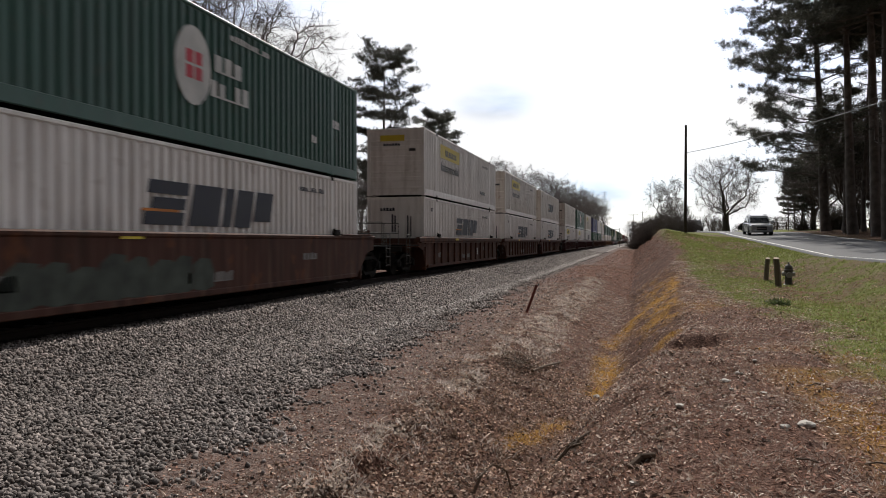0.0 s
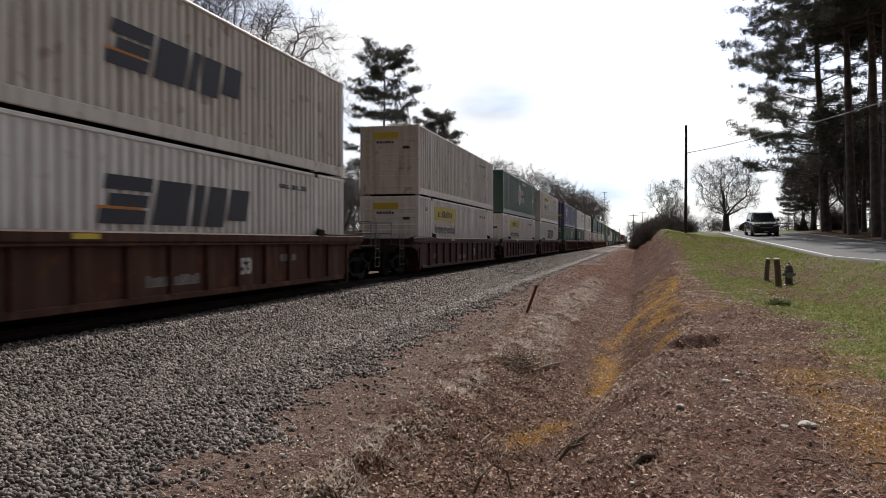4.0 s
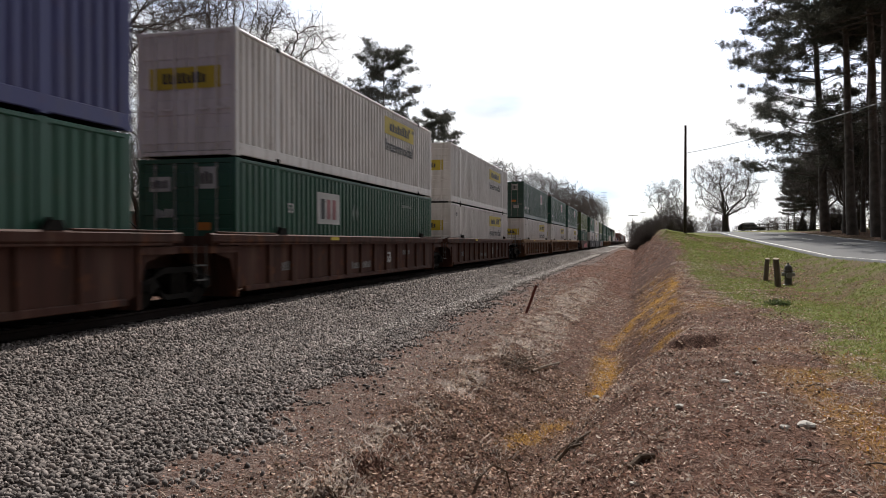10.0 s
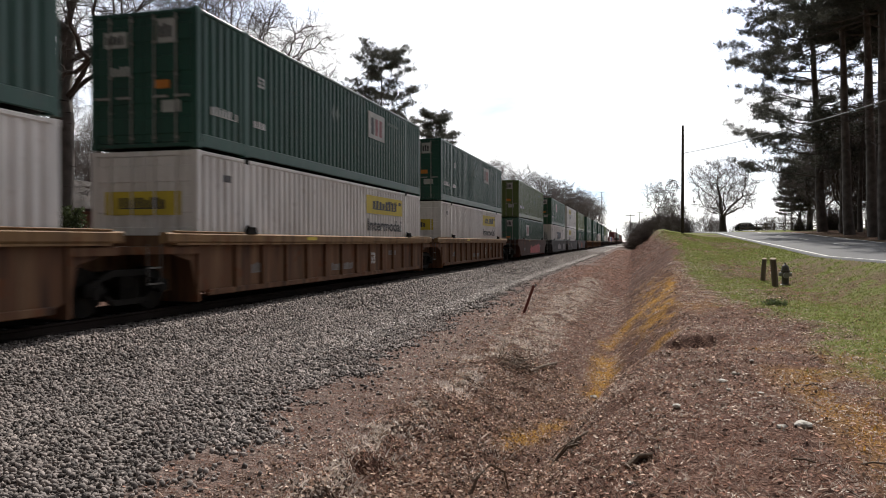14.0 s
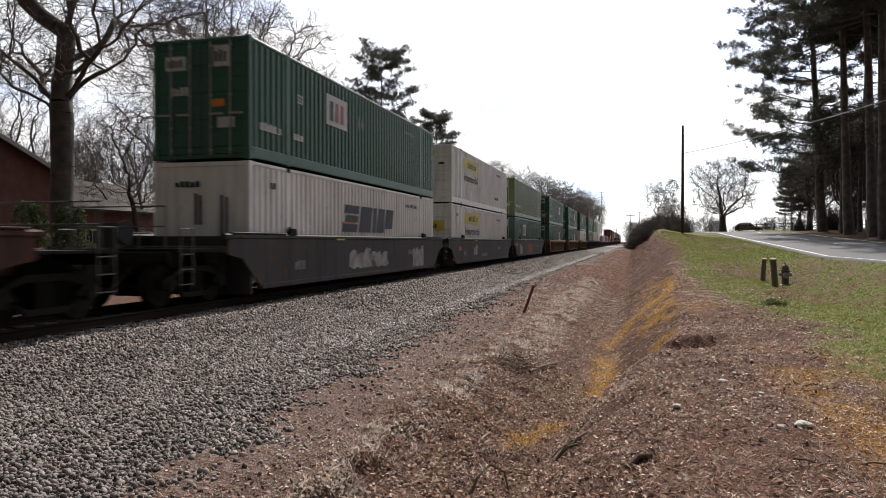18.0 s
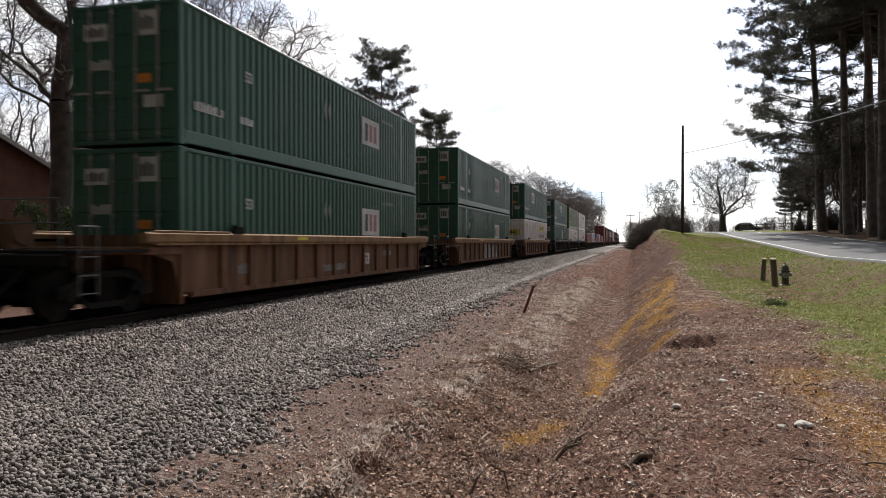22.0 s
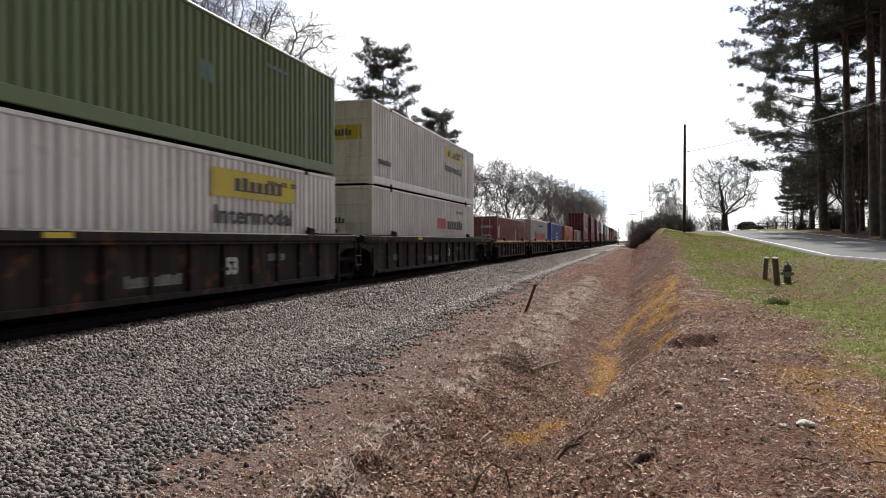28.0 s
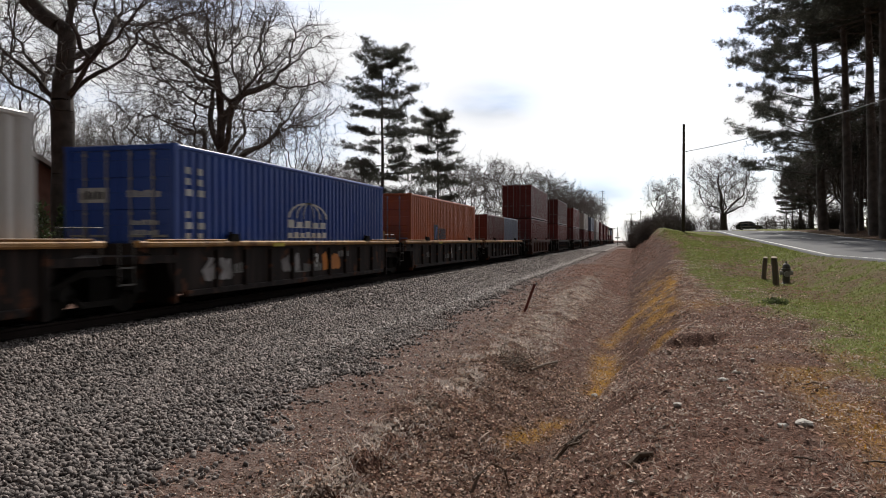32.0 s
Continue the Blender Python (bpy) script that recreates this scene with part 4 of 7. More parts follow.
    for how, e, ty in ends:
        part("end_deck", pm, m, c, at=e)
        if how == "coupler":
            bogie(c, ty)
            cm = cached("coupler", lambda: Build().box(-.12, -3.75, .72, .12, -2.4, .92, .02).box(-.2, -3.86, .68, .2, -3.6, .98, .04).box(-1.25, -3.05, .95, 1.25, -2.92, 1.15, .02).box(-.45, -3.0, .70, .45, -1.9, 1.05, .03).mesh("coupler"))
            part("coupler", cm, M["iron"], c, at=e)
            pl = cached("platform", lambda: Build().box(-1.42, -2.95, 1.16, 1.42, -1.1, 1.21).mesh("end_platform"))
            part("end_platform", pl, M["iron"], c, at=e)
            def ladder():
                b = Build()
                for y in (-2.86, -2.45):
                    b.tube([(1.42, y, .45), (1.42, y, 1.62)], .014, 5)
                for z in (.5, .8, 1.1, 1.6):
                    b.tube([(1.42, -2.86, z), (1.42, -2.45, z)], .014, 5)
                return b.mesh("ladder")
            part("ladder", cached("ladder", ladder), M["steel"], c, at=e)
            part("ladder", CACHE["ladder"], M["steel"], c, at=e @ FLIP_X)
            def rail():
                b = Build()
                for x in (-1.1, -.5, .5, 1.1):
                    b.tube([(x, -2.9, 1.2), (x, -2.9, 2.05)], .016, 5)
                for z in (1.65, 2.05):
                    b.tube([(-1.1, -2.9, z), (1.1, -2.9, z)], .016, 5)
                return b.mesh("handrail")
            part("handrail", cached("handrail", rail), M["steel"], c, at=e)
            if ty < 0:
                part("brake_housing", cached("brake", lambda: Build().box(-1.0, -2.3, 1.22, -.5, -1.8, 1.75, .05).disc(-.5, -.46, -2.05, 1.55, .26, 16).mesh("brake_housing")), m, c, at=e)
            hm = cached("hose", lambda: Build().tube([(.4, -2.95, .9), (.42, -3.3, .62), (.40, -3.65, .42), (.3, -3.85, .5)], .028, 6).mesh("air_hose"))
            part("air_hose", hm, M["iron"], c, at=e)
        elif how == "shared":
            bogie(c, ty)
            if top < 1.4 and lead_no(lead) % 2:
                bx = part("equipment_box", cached("eqbox", lambda: Build().box(-.9, -2.5, 1.05, .55, -1.1, 1.72, .06).mesh("equipment_box")), M["sill_yellow"], c, "worn orange equipment box", at=e)
            if top < 1.4:
                def hoops():
                    b = Build()
                    for x in (.75, 1.0, 1.25):
                        b.tube([(x, -2.4, top - .28), (x, -2.4, top + .22), (x, -2.0, top + .22), (x, -2.0, top - .28)], .018, 5)
                    return b.mesh("step_hoop")
                part("step_hoop", cached("hoops", hoops), M["steel"], c, at=e)
            part("articulation", cached("artic", lambda: Build().box(-.3, -2.4, .75, .3, -1.0, 1.0, .04).mesh("articulation")), M["iron"], c, at=e)
            part("step_bracket", cached("stepb", lambda: Build().box(-1.40, -1.72, .55, -1.36, -1.30, .58).box(1.36, -1.72, .55, 1.40, -1.30, .58).box(1.36, -1.72, .85, 1.40, -1.30, .88).tube([(1.38, -1.70, .55), (1.38, -1.70, 1.3)], .013, 5).tube([(1.38, -1.32, .55), (1.38, -1.32, 1.3)], .013, 5).mesh("step_bracket")), M["steel"], c, at=e)
    xs = xo - (.098 if ribbed else .010)
    if number:
        bars(c, 2.1, .62, .62, .26, M["mark_dim"], 5, xs)
        bars(c, L * .42, .50, 1.7, .22, M["mark_dim"], 10, xs)
        bars(c, L - 4.2, .86, .9, .2, M["mark_dim"], 4, xs)
        if kind == "ribs":
            part("number", text_mesh("53", .50, .02), M["mark_white"], c, at=pose(xs + .002, L - 6.1, .62))
        part("reflector", Build().box(xo + .036 if ribbed else xo + .002, L * .30, top - .14, xo + (.04 if ribbed else .006), L * .30 + .6, top - .05), M["mark_yellow"], c)
    for n_g, (g, y0, w, z0, h) in enumerate(graffiti or ()):
        rnd = random.Random(5 + int(y0 * 10))
        n = max(4, round(w / .62))
        for k in range(n):
            y, r, u = y0 + w * k / n, h * rnd.uniform(.72, 1), w / n
            t0, t1 = rnd.uniform(-.15, .15), rnd.uniform(-.12, .12)
            pts = [(y - .1 * u, z0 + rnd.uniform(0, .08)), (y + u * .6, z0 - .02), (y + u * 1.15, z0 + .06), (y + u * 1.05 + t0, z0 + r * .55), (y + u * .95 + t1, z0 + r * .95), (y + u * .45, z0 + r), (y + t1, z0 + r * .8), (y - .12 * u + t0, z0 + r * .45)]
            lay = xs + .001 + .0012 * (k % 3) + .004 * n_g
            part("graffiti_stroke", Build().prism(pts, 0, lay, lay + .002), M[g], c)
    return c, lead, 0.0


MOVING = []          # (thing, lead, base)
LOW, HIGH = .36, 3.305


# ---- the train, wagon by wagon ----
# lead: where the leading end of the load stands at 0 s; styles; loads as (colour, end, label, marks)
J_LOW = ("yellow", 9.55, 1.96, 3.9)
GREEN_END = ("end", [(-.95, 2.15, .55, .34, None), (.35, 2.2, .42, .5, None), (-.8, 1.55, .5, .2, None), (.3, 1.25, .34, .18, M["mark_orange"]), (.45, .75, .45, .25, None)])
DARK_END = ("end", [(-.7, 2.3, .7, .14, M["mark_navy"]), (-.18, 1.4, .07, .75, M["mark_navy"]), (-.05, 1.4, .06, .7, M["mark_navy"]), (.52, 1.15, .06, .95, M["mark_navy"]), (.66, 1.2, .05, .85, M["mark_navy"]), (-.35, .95, .5, .16, M["mark_navy"])])
YEL_END = ("end", [(-.95, 1.55, 1.85, .5, M["mark_yellow"]), (-.6, 1.68, 1.15, .24, M["mark_black"])])
YEL_END2 = ("end", [(-.7, 2.35, 1.1, .26, M["mark_yellow"]), (-.55, 2.15, .8, .1, M["mark_navy"]), (.6, 1.9, .3, .12, M["mark_black"])])
W_TXT = ("bars", 1.0, 2.3, .5, .16, 3, "mark_navy")
W_TXT2 = ("bars", 12.0, 2.35, 1.6, .13, 9, "mark_navy")
G_TXT = [("53", 2.5, 1.75, "mark_white"), ("bars", .5, .75, 1.1, .2, 9, "mark_white"), ("bars", 2.3, .75, .8, .2, 4, "mark_white"), ("bars", 11.9, 2.3, 1.3, .11, 9, "mark_faded")]


def white_slant(y=5.8):
    return ("white", "plain", "white corrugated container with a dark slanted name", [("slant", 5.6, 1.30, 4.7, .85), W_TXT, W_TXT2, DARK_END])


def white_yellow(end="doors", y=9.55):
    return ("white", end, "white corrugated container with a yellow name panel", [("yellow", y, 1.96, 3.9), W_TXT, W_TXT2, YEL_END if end == "doors" else YEL_END2])


def green_box(y=4.6, w=1.65, color="green", z=1.35):
    return (color, "doors", "green corrugated container with a white square emblem", [("square", y, z, w), ("disc", 7.2, 1.9, .28)] + G_TXT + [GREEN_END])


def olive_box():
    return ("olive", "doors", "faded olive green corrugated container with small pale marks", [("disc", 9.4, 1.6, .26), ("disc", 3.0, 1.5, .2)] + G_TXT[1:] + [GREEN_END])


W_UP = ("white", "ribs", "white corrugated container with a faded yellow panel", [("yellow", 2.6, 1.9, 3.7), W_TXT2, YEL_END2, ("bars", 11.4, .75, 1.6, .2, 8, "mark_navy")])
W_UP2 = ("cream", "ribs", "rust-stained white corrugated container with a yellow panel", [("yellow", 2.8, 1.9, 3.6), YEL_END2, W_TXT2])
EMBLEM = ("dark_green", "plain", "dark green corrugated container with a round white emblem", [("emblem", 7.2, 1.62, .62), ("bars", 8.6, 2.5, 1.8, .14, 10, "mark_white"), ("bars", 14.2, 1.4, .5, .26, 3, "mark_white"), ("bars", 12.6, .8, .5, .2, 3, "mark_white"),
          ("end", [(-.9, 2.45, .5, .2, None), (-.5, 1.7, .5, .2, None), (-.4, .8, .55, .5, None)])])
PURPLE = ("purple", "doors", "faded violet-blue corrugated container with a white outlined panel", [("frame_box", 2.2, 1.35, 2.2, 1.05), ("bars", 2.2, .4, .9, .2, 6, "mark_white"), ("53", 14.2, 2.2, "mark_white"),
          ("end", [(-1.0, 2.2, .7, .3, None), (.2, 2.2, .35, .4, None), (.2, 1.25, .75, .22, M["mark_yellow"]), (-.8, .95, .3, .2, None), (-.4, 1.0, .2, .12, M["mark_yellow"])])])
SLANT_UP = ("cream", "ribs", "dirty cream-white container with a dark slanted name", [("slant", 5.8, 1.1, 4.2, .80), W_TXT, DARK_END])

B, C, N = "shared", "coupler", "none"
CONSIST = [
    # lead, wagon style, colour, front, rear, upper load, lower load, graffiti
    (-18.07, "ribs", "well_brown", C, C, green_box(), white_yellow(), None),
    (5.77, "smooth", "well_brown", C, C, EMBLEM, white_slant(8.3), [("graffiti_teal", 2.4, 5.2, .35, .8)]),
    (29.62, "ribs", "well_brown", C, N, W_UP, white_slant(5.8), None),
    (49.39, "ribs", "well_brown", B, N, W_UP2, white_slant(6.0), None),
    (69.00, "ribs", "well_brown", B, C, SLANT_UP, white_slant(8.0), None),
    (93.12, "ribs", "well_maroon", C, N, ("cream", "ribs", "stained white corrugated container with small dark letters", [W_TXT2, YEL_END2]), white_yellow("ribs", 2.4), None),
    (112.82, "ribs", "well_maroon", B, N, EMBLEM, white_yellow("ribs", 2.9), None),
    (132.6, "ribs", "well_maroon", B, C, W_UP2, ("grey_white", "plain", "white smooth-painted container with a dark slanted name", [("slant", 5.6, 1.30, 4.7, .88), DARK_END, W_TXT2]), None),
    (156.33, "ribs", "well_brown", C, N, PURPLE, green_box(10.2, 1.6, "green", 1.5), None),
    (175.98, "ribs", "well_brown", B, N, ("white", "doors", "white corrugated container with a yellow panel", [("yellow", 10.0, 1.95, 3.5), YEL_END, W_TXT2]), green_box(4.3, 1.6, "green", 1.5), None),
    (195.62, "ribs", "well_brown", B, C, ("white", "doors", "white corrugated container with stained doors", [("yellow", 9.6, 1.9, 3.8), YEL_END]), white_yellow("doors", 9.6), None),
    (219.48, "ribs", "well_orange", C, N, green_box(10.4, 1.4, "dark_green", 1.55), white_yellow("doors", 9.75), None),
    (239.33, "ribs", "well_orange", B, N, green_box(10.0, 1.65, "dark_green", 1.6), white_yellow("doors", 9.8), None),
    (258.97, "ribs", "well_orange", B, C, green_box(10.0, 1.6, "dark_green", 1.6), white_yellow("doors", 9.75), None),
    (282.89, "smooth", "well_brown", C, C, olive_box(), green_box(4.1, 1.7, "green", 1.5), [("graffiti_pink", 5.8, 6.2, .34, .85)]),
    (306.62, "smooth", "well_grey", C, N, green_box(4.4, 1.6, "green", 1.5), white_slant(6.2), [("graffiti_silver", 5.9, 3.6, .50, .7), ("graffiti_silver", 12.6, 1.5, .35, .95)]),
    (326.24, "smooth", "well_grey", B, N, W_UP, white_yellow("doors", 2.9), [("graffiti_silver", 4.6, .9, .6, .6), ("mark_orange", 1.0, .5, .9, .22)]),
    (346.04, "smooth", "well_grey", B, C, olive_box(), green_box(4.2, 1.65, "green", 1.5), [("graffiti_rust", 6.0, 3.0, .30, 1.05), ("graffiti_silver", 1.8, 1.5, .40, .8), ("mark_orange", -0.1, .7, 1.05, .2)]),
    (369.66, "ribs", "well_orange", C, C, green_box(10.0, 1.65, "green", 1.3), green_box(10.0, 1.65, "green", 1.2), None),
    (393.27, "ribs", "well_orange", C, C, green_box(10.2, 1.65, "green", 1.3), green_box(10.2, 1.65, "green", 1.2), [("graffiti_silver", 6.5, 4.2, .33, .95)]),
    (416.98, "ribs", "well_orange", C, C, green_box(4.3, 1.75, "green", 1.5), white_yellow("doors", 9.6), None),
    (440.66, "ribs", "well_black", C, N, green_box(7.0, 1.3, "dark_green", 1.6), green_box(9.0, 1.3, "dark_green", 1.4), None),
    (460.06, "ribs", "well_black", B, N, olive_box(), white_yellow("doors", 9.55), None),
    (479.40, "ribs", "well_black", B, C, ("white", "doors", "white corrugated container with a yellow panel", [("yellow", 9.75, 1.95, 3.6), YEL_END, W_TXT2, ("bars", .6, .75, 1.4, .2, 8, "mark_navy")]),
     ("white", "doors", "white corrugated container with red and black letters", [("bars", 8.5, 1.55, 1.6, .52, 3, "mark_red"), ("bars", 10.3, 1.55, 3.1, .46, 8, "mark_black"), W_TXT2, ("end", [(-.9, .9, .9, .5, M["mark_red"]), (-.5, 1.6, .8, .2, M["mark_black"])])]), None),
]
for lead, style, color, front, rear, upper, lower, graf in CONSIST:
    kind = {"well_brown": "brown-red", "well_maroon": "dark maroon", "well_orange": "rusty orange-brown", "well_grey": "dark grey", "well_black": "black-brown"}[color]
    words = f"{kind} steel well wagon with {'ribbed' if style == 'ribs' else 'smooth graffiti-marked'} sides"
    MOVING.append(well_wagon(style, color, lead, 16.15, front, rear, words, True, graf))
    for load, base in ((lower, LOW), (upper, HIGH)):
        MOVING.append(container("53", load[0], load[1], lead, base, load[2], load[3]))

# five short wells with one low layer of boxes
CONT_TXT = [("bars", .35, 1.2, .5, .9, 2, "mark_white"), ("end", [(-.95, 1.75, .7, .3, None), (.2, 1.85, .8, .14, None), (.25, 1.3, .7, .1, None), (.25, 1.1, .7, .1, None), (.25, .9, .6, .1, None)])]
SHORT = [
    (502.75, [("40", "red", 0, "rust-red corrugated sea container", CONT_TXT + [("bars", 7.4, .6, .3, 1.6, 1, "mark_white")])]),
    (518.65, [("40h", "tan", 0, "grey-beige tall container with a red name", [("block_logo", 2.5, 1.02, 7.7, .87, "mark_red"), ("bars", 5.2, 2.3, 3.4, .14, 16, "mark_navy"),
              ("end", [(-1.0, 2.05, .45, .4, M["graffiti_pink"]), (-.35, 2.0, .4, .3, M["mark_yellow"]), (.45, 2.0, .4, .3, M["mark_yellow"])])])]),
    (534.25, [("40h", "blue", 0, "blue tall container with a white domed emblem", [("globe", 4.8, 1.05, 2.5, .97), ("column", .35, .55, .22, 2.0, 9), ("column", .78, .55, .22, 2.0, 9)] + CONT_TXT[1:])]),
    (549.85, [("40h", "orange", 0, "orange tall corrugated container", [("block_logo", 3.4, 1.0, 2.2, .7, "mark_navy")])]),
    (565.5, [("20", "maroon", 0, "short dull maroon sea container", []), ("20", "slate", 6.09, "short grey-blue sea container", [])]),
]
for i, (lead, loads) in enumerate(SHORT):
    MOVING.append(well_wagon("ribs", "well_black", lead, 12.19, C if i == 0 else B, C if i == 4 else N, "black-brown steel well wagon with a worn yellow top sill", True,
                             [("mark_orange", 6.9, 1.2, .5, .55), ("graffiti_silver", 1.0, 1.0, .5, .5), ("graffiti_silver", 4.4, .9, .55, .5)] if i == 2 else None, "sill_yellow", top=1.34))
    for size, color, dy, words, marks in loads:
        MOVING.append(container(size, color, "doors", lead + dy, LOW, words, marks))
# tall stacks at the tail
for k in range(12):
    lead = 585.4 + 22.9 * k
    MOVING.append(well_wagon("ribs", "well_black" if k % 3 else "well_brown", lead, 12.19, C, C, "dark steel well wagon far down the train", False, top=1.4))
    up, lo = [("red", "red"), ("maroon", "red"), ("red", "maroon"), ("tan", "maroon"), ("slate", "red"), ("white", "tan")][k % 6]
    MOVING.append(container("40h", lo, "doors", lead, LOW, f"{'rust-red' if lo in ('red', 'maroon') else 'pale'} tall container in a far wagon", []))
    MOVING.append(container("40h", up, "doors", lead, HIGH, "weathered tall container on top of a far stack", []))


# ---- trees ----
def tube_mesh(name, P0, P1, R0, R1, sides, material):
    """One mesh of many tapered tubes from numpy arrays."""
    D = P1 - P0
    D = D / np.maximum(np.linalg.norm(D, axis=1, keepdims=True), 1e-6)
    A = np.where(np.abs(D[:, 2:3]) < .9, np.array([[0, 0, 1.0]]), np.array([[1.0, 0, 0]]))
    U = np.cross(D, A)
    U /= np.linalg.norm(U, axis=1, keepdims=True)
    W = np.cross(D, U)
    n = len(P0)
    rings = []
    for P, R in ((P0, R0), (P1, R1)):
        for k in range(sides):
            a = 2 * math.pi * k / sides
            rings.append(P + R[:, None] * (math.cos(a) * U + math.sin(a) * W))
    V = np.stack(rings, 1).reshape(-1, 3)
    base = (np.arange(n) * 2 * sides)[:, None]
    F = np.concatenate([base + np.array([[k, (k + 1) % sides, sides + (k + 1) % sides, sides + k]]) for k in range(sides)], 0)
    return raw_mesh(name, V, F, material, smooth=True)


def arrays(rows):
    return [np.array([tuple(s[k]) for s in rows]) for k in (0, 1)] + [np.array([s[k] for s in rows]) for k in (2, 3)]


def bare_tree(seed, fork, centre_z, rx, rz, radius, n=2400, step=.36, kill=.72, limbs=7, tip=.012, twigs=4, twig=.6, flat=(25, 72), leader=0.0, fine=.008, e=1.95, sprays=2):
    """A leafless tree whose limbs grow out into an uneven round crown; radii follow the number of twigs that a limb carries."""
    rg = np.random.default_rng(seed)
    P, par = [np.array([0, 0, -.3])], [-1]

    def chain(start, d, count, wander, rise):
        k = start
        for _ in range(count):
            d = d + rg.normal(0, wander, 3) + np.array([0, 0, rise])
            d = d / np.linalg.norm(d)
            P.append(P[k] + d * step)
            par.append(k)
            k = len(P) - 1
        return k
    top = chain(0, np.array([rg.normal(0, .03), rg.normal(0, .03), 1]), int((fork + .3) / step), .03, .03)
    first = max(1, top - int(.22 * fork / step))
    if leader:
        chain(top, np.array([0, 0, 1.0]), int(leader / step), .09, .06)
    for i in range(limbs):
        az, el = 6.283 * (i + .7 * rg.random()) / limbs, math.radians(rg.uniform(*flat))
        chain(int(rg.integers(first, len(P) if leader and i % 2 else top + 1)) if leader else int(rg.integers(first, top + 1)),
              np.array([math.cos(az) * math.cos(el), math.sin(az) * math.cos(el), math.sin(el)]), int(rg.uniform(.45, .8) * rx / step), .17, .015)
    D = rg.normal(0, 1, (n, 3))
    D /= np.linalg.norm(D, axis=1, keepdims=True)
    ph = rg.uniform(0, 6.283, 6)
    lump = .90 + .08 * np.sin(4 * D[:, 0] + ph[0]) * np.sin(4 * D[:, 1] + ph[1]) + .07 * np.sin(7 * D[:, 2] + ph[2] + 3 * D[:, 0]) + .05 * np.sin(11 * D[:, 1] + ph[3])
    A = D * (lump * rg.uniform(0, 1, n) ** .42)[:, None] * np.array([[rx, rx, rz]]) + np.array([[0, 0, centre_z]])
    A = A[A[:, 2] > centre_z - rz * .86]
    P = np.array(P)
    near_d, near_i = np.full(len(A), 1e9), np.zeros(len(A), int)
    new_from = 0
    for _ in range(110):
        block = P[new_from:]
        dist = np.linalg.norm(A[:, None, :] - block[None], axis=2)
        j = dist.argmin(1)
        dm = dist[np.arange(len(A)), j]
        better = dm < near_d
        near_d, near_i = np.where(better, dm, near_d), np.where(better, j + new_from, near_i)
        live = near_d > kill
        A, near_d, near_i = A[live], near_d[live], near_i[live]
        if not len(A):
            break
        close = near_d < 7 * step
        if not close.any():
            close = near_d < near_d.min() + step
        acc = np.zeros((len(P), 3))
        np.add.at(acc, near_i[close], (A[close] - P[near_i[close]]) / near_d[close][:, None])
        idx = np.unique(near_i[close])
        v = acc[idx]
        v = v / np.maximum(np.linalg.norm(v, axis=1, keepdims=True), 1e-6) + rg.normal(0, .27, v.shape)
        v /= np.linalg.norm(v, axis=1, keepdims=True)
        Q = P[idx] + step * v
        gap = np.linalg.norm(Q[:, None, :] - P[None], axis=2).min(1)
        ok = gap > .45 * step
        stuck = np.isin(near_i, idx[~ok])
        A, near_d, near_i = A[~stuck], near_d[~stuck], near_i[~stuck]
        new_from = len(P)
        if not ok.any():
            break
        P = np.concatenate([P, Q[ok]])
        par += list(idx[ok])
    par = np.array(par)
    m = len(P)
    tips = m - len(set(par[1:]))
    tip = max(tip, radius / tips ** (1 / e))
    acc = np.zeros(m)
    for k in range(m - 1, 0, -1):
        if not acc[k]:
            acc[k] = tip ** e
        acc[par[k]] += acc[k]
    R = acc ** (1 / e)
    up = np.arange(1, m)
    R0, R1 = np.minimum(R[par[up]], 1.3 * R[up]), R[up].copy()
    foot = 1 + .35 * np.clip(1 - P[par[up], 2] / 1.2, 0, 1) * (up <= top)
    R0, R1 = R0 * foot, R1 * np.where(P[up, 2] < 1.2, foot, 1)
    P0, P1 = P[par[up]], P[up]
    big = R1 > .16 * radius
    rows = [(P0[~big], P1[~big], R0[~big], R1[~big])]
    ends = np.where(R1 < 1.95 * tip)[0]

    def sprout(base, along, count, length, r0, r1, joints, spread, rise):
        """Kinked side shoots; gives their joints and directions back."""
        q, d = np.repeat(base, count, 0), np.repeat(along, count, 0)
        d = d / np.linalg.norm(d, axis=1, keepdims=True) * .75 + rg.normal(0, spread, d.shape)
        ln = length * rg.uniform(.4, 1.15, (len(q), 1)) / joints
        mids, ways = [], []
        for j in range(joints):
            d = d / np.linalg.norm(d, axis=1, keepdims=True) + rg.normal(0, .33, d.shape) + np.array([[0, 0, rise]])
            d = d / np.linalg.norm(d, axis=1, keepdims=True)
            e = q + d * ln
            f0, f1 = j / joints, (j + 1) / joints
            rows.append((q, e, np.full(len(q), r0 + (r1 - r0) * f0), np.full(len(q), r0 + (r1 - r0) * f1)))
            mids.append(e)
            ways.append(d)
            q = e
        return np.concatenate(mids), np.concatenate(ways)
    mids, ways = sprout(P1[ends], (P1 - P0)[ends], twigs // 2, 2.1 * twig, tip * .55, tip * .26, 3, .5, .02)
    sprout(mids, ways, sprays, twig, fine, fine * .5, 2, .65, .0)
    C0, C1, S0, S1 = (np.concatenate([q[k] for q in rows]) for k in range(4))
    return {"trunk": tube_mesh("trunk", P0[big], P1[big], R0[big], R1[big], 8, M["bark"]), "crown": tube_mesh("crown", C0, C1, S0, S1, 3, M["twig"])}


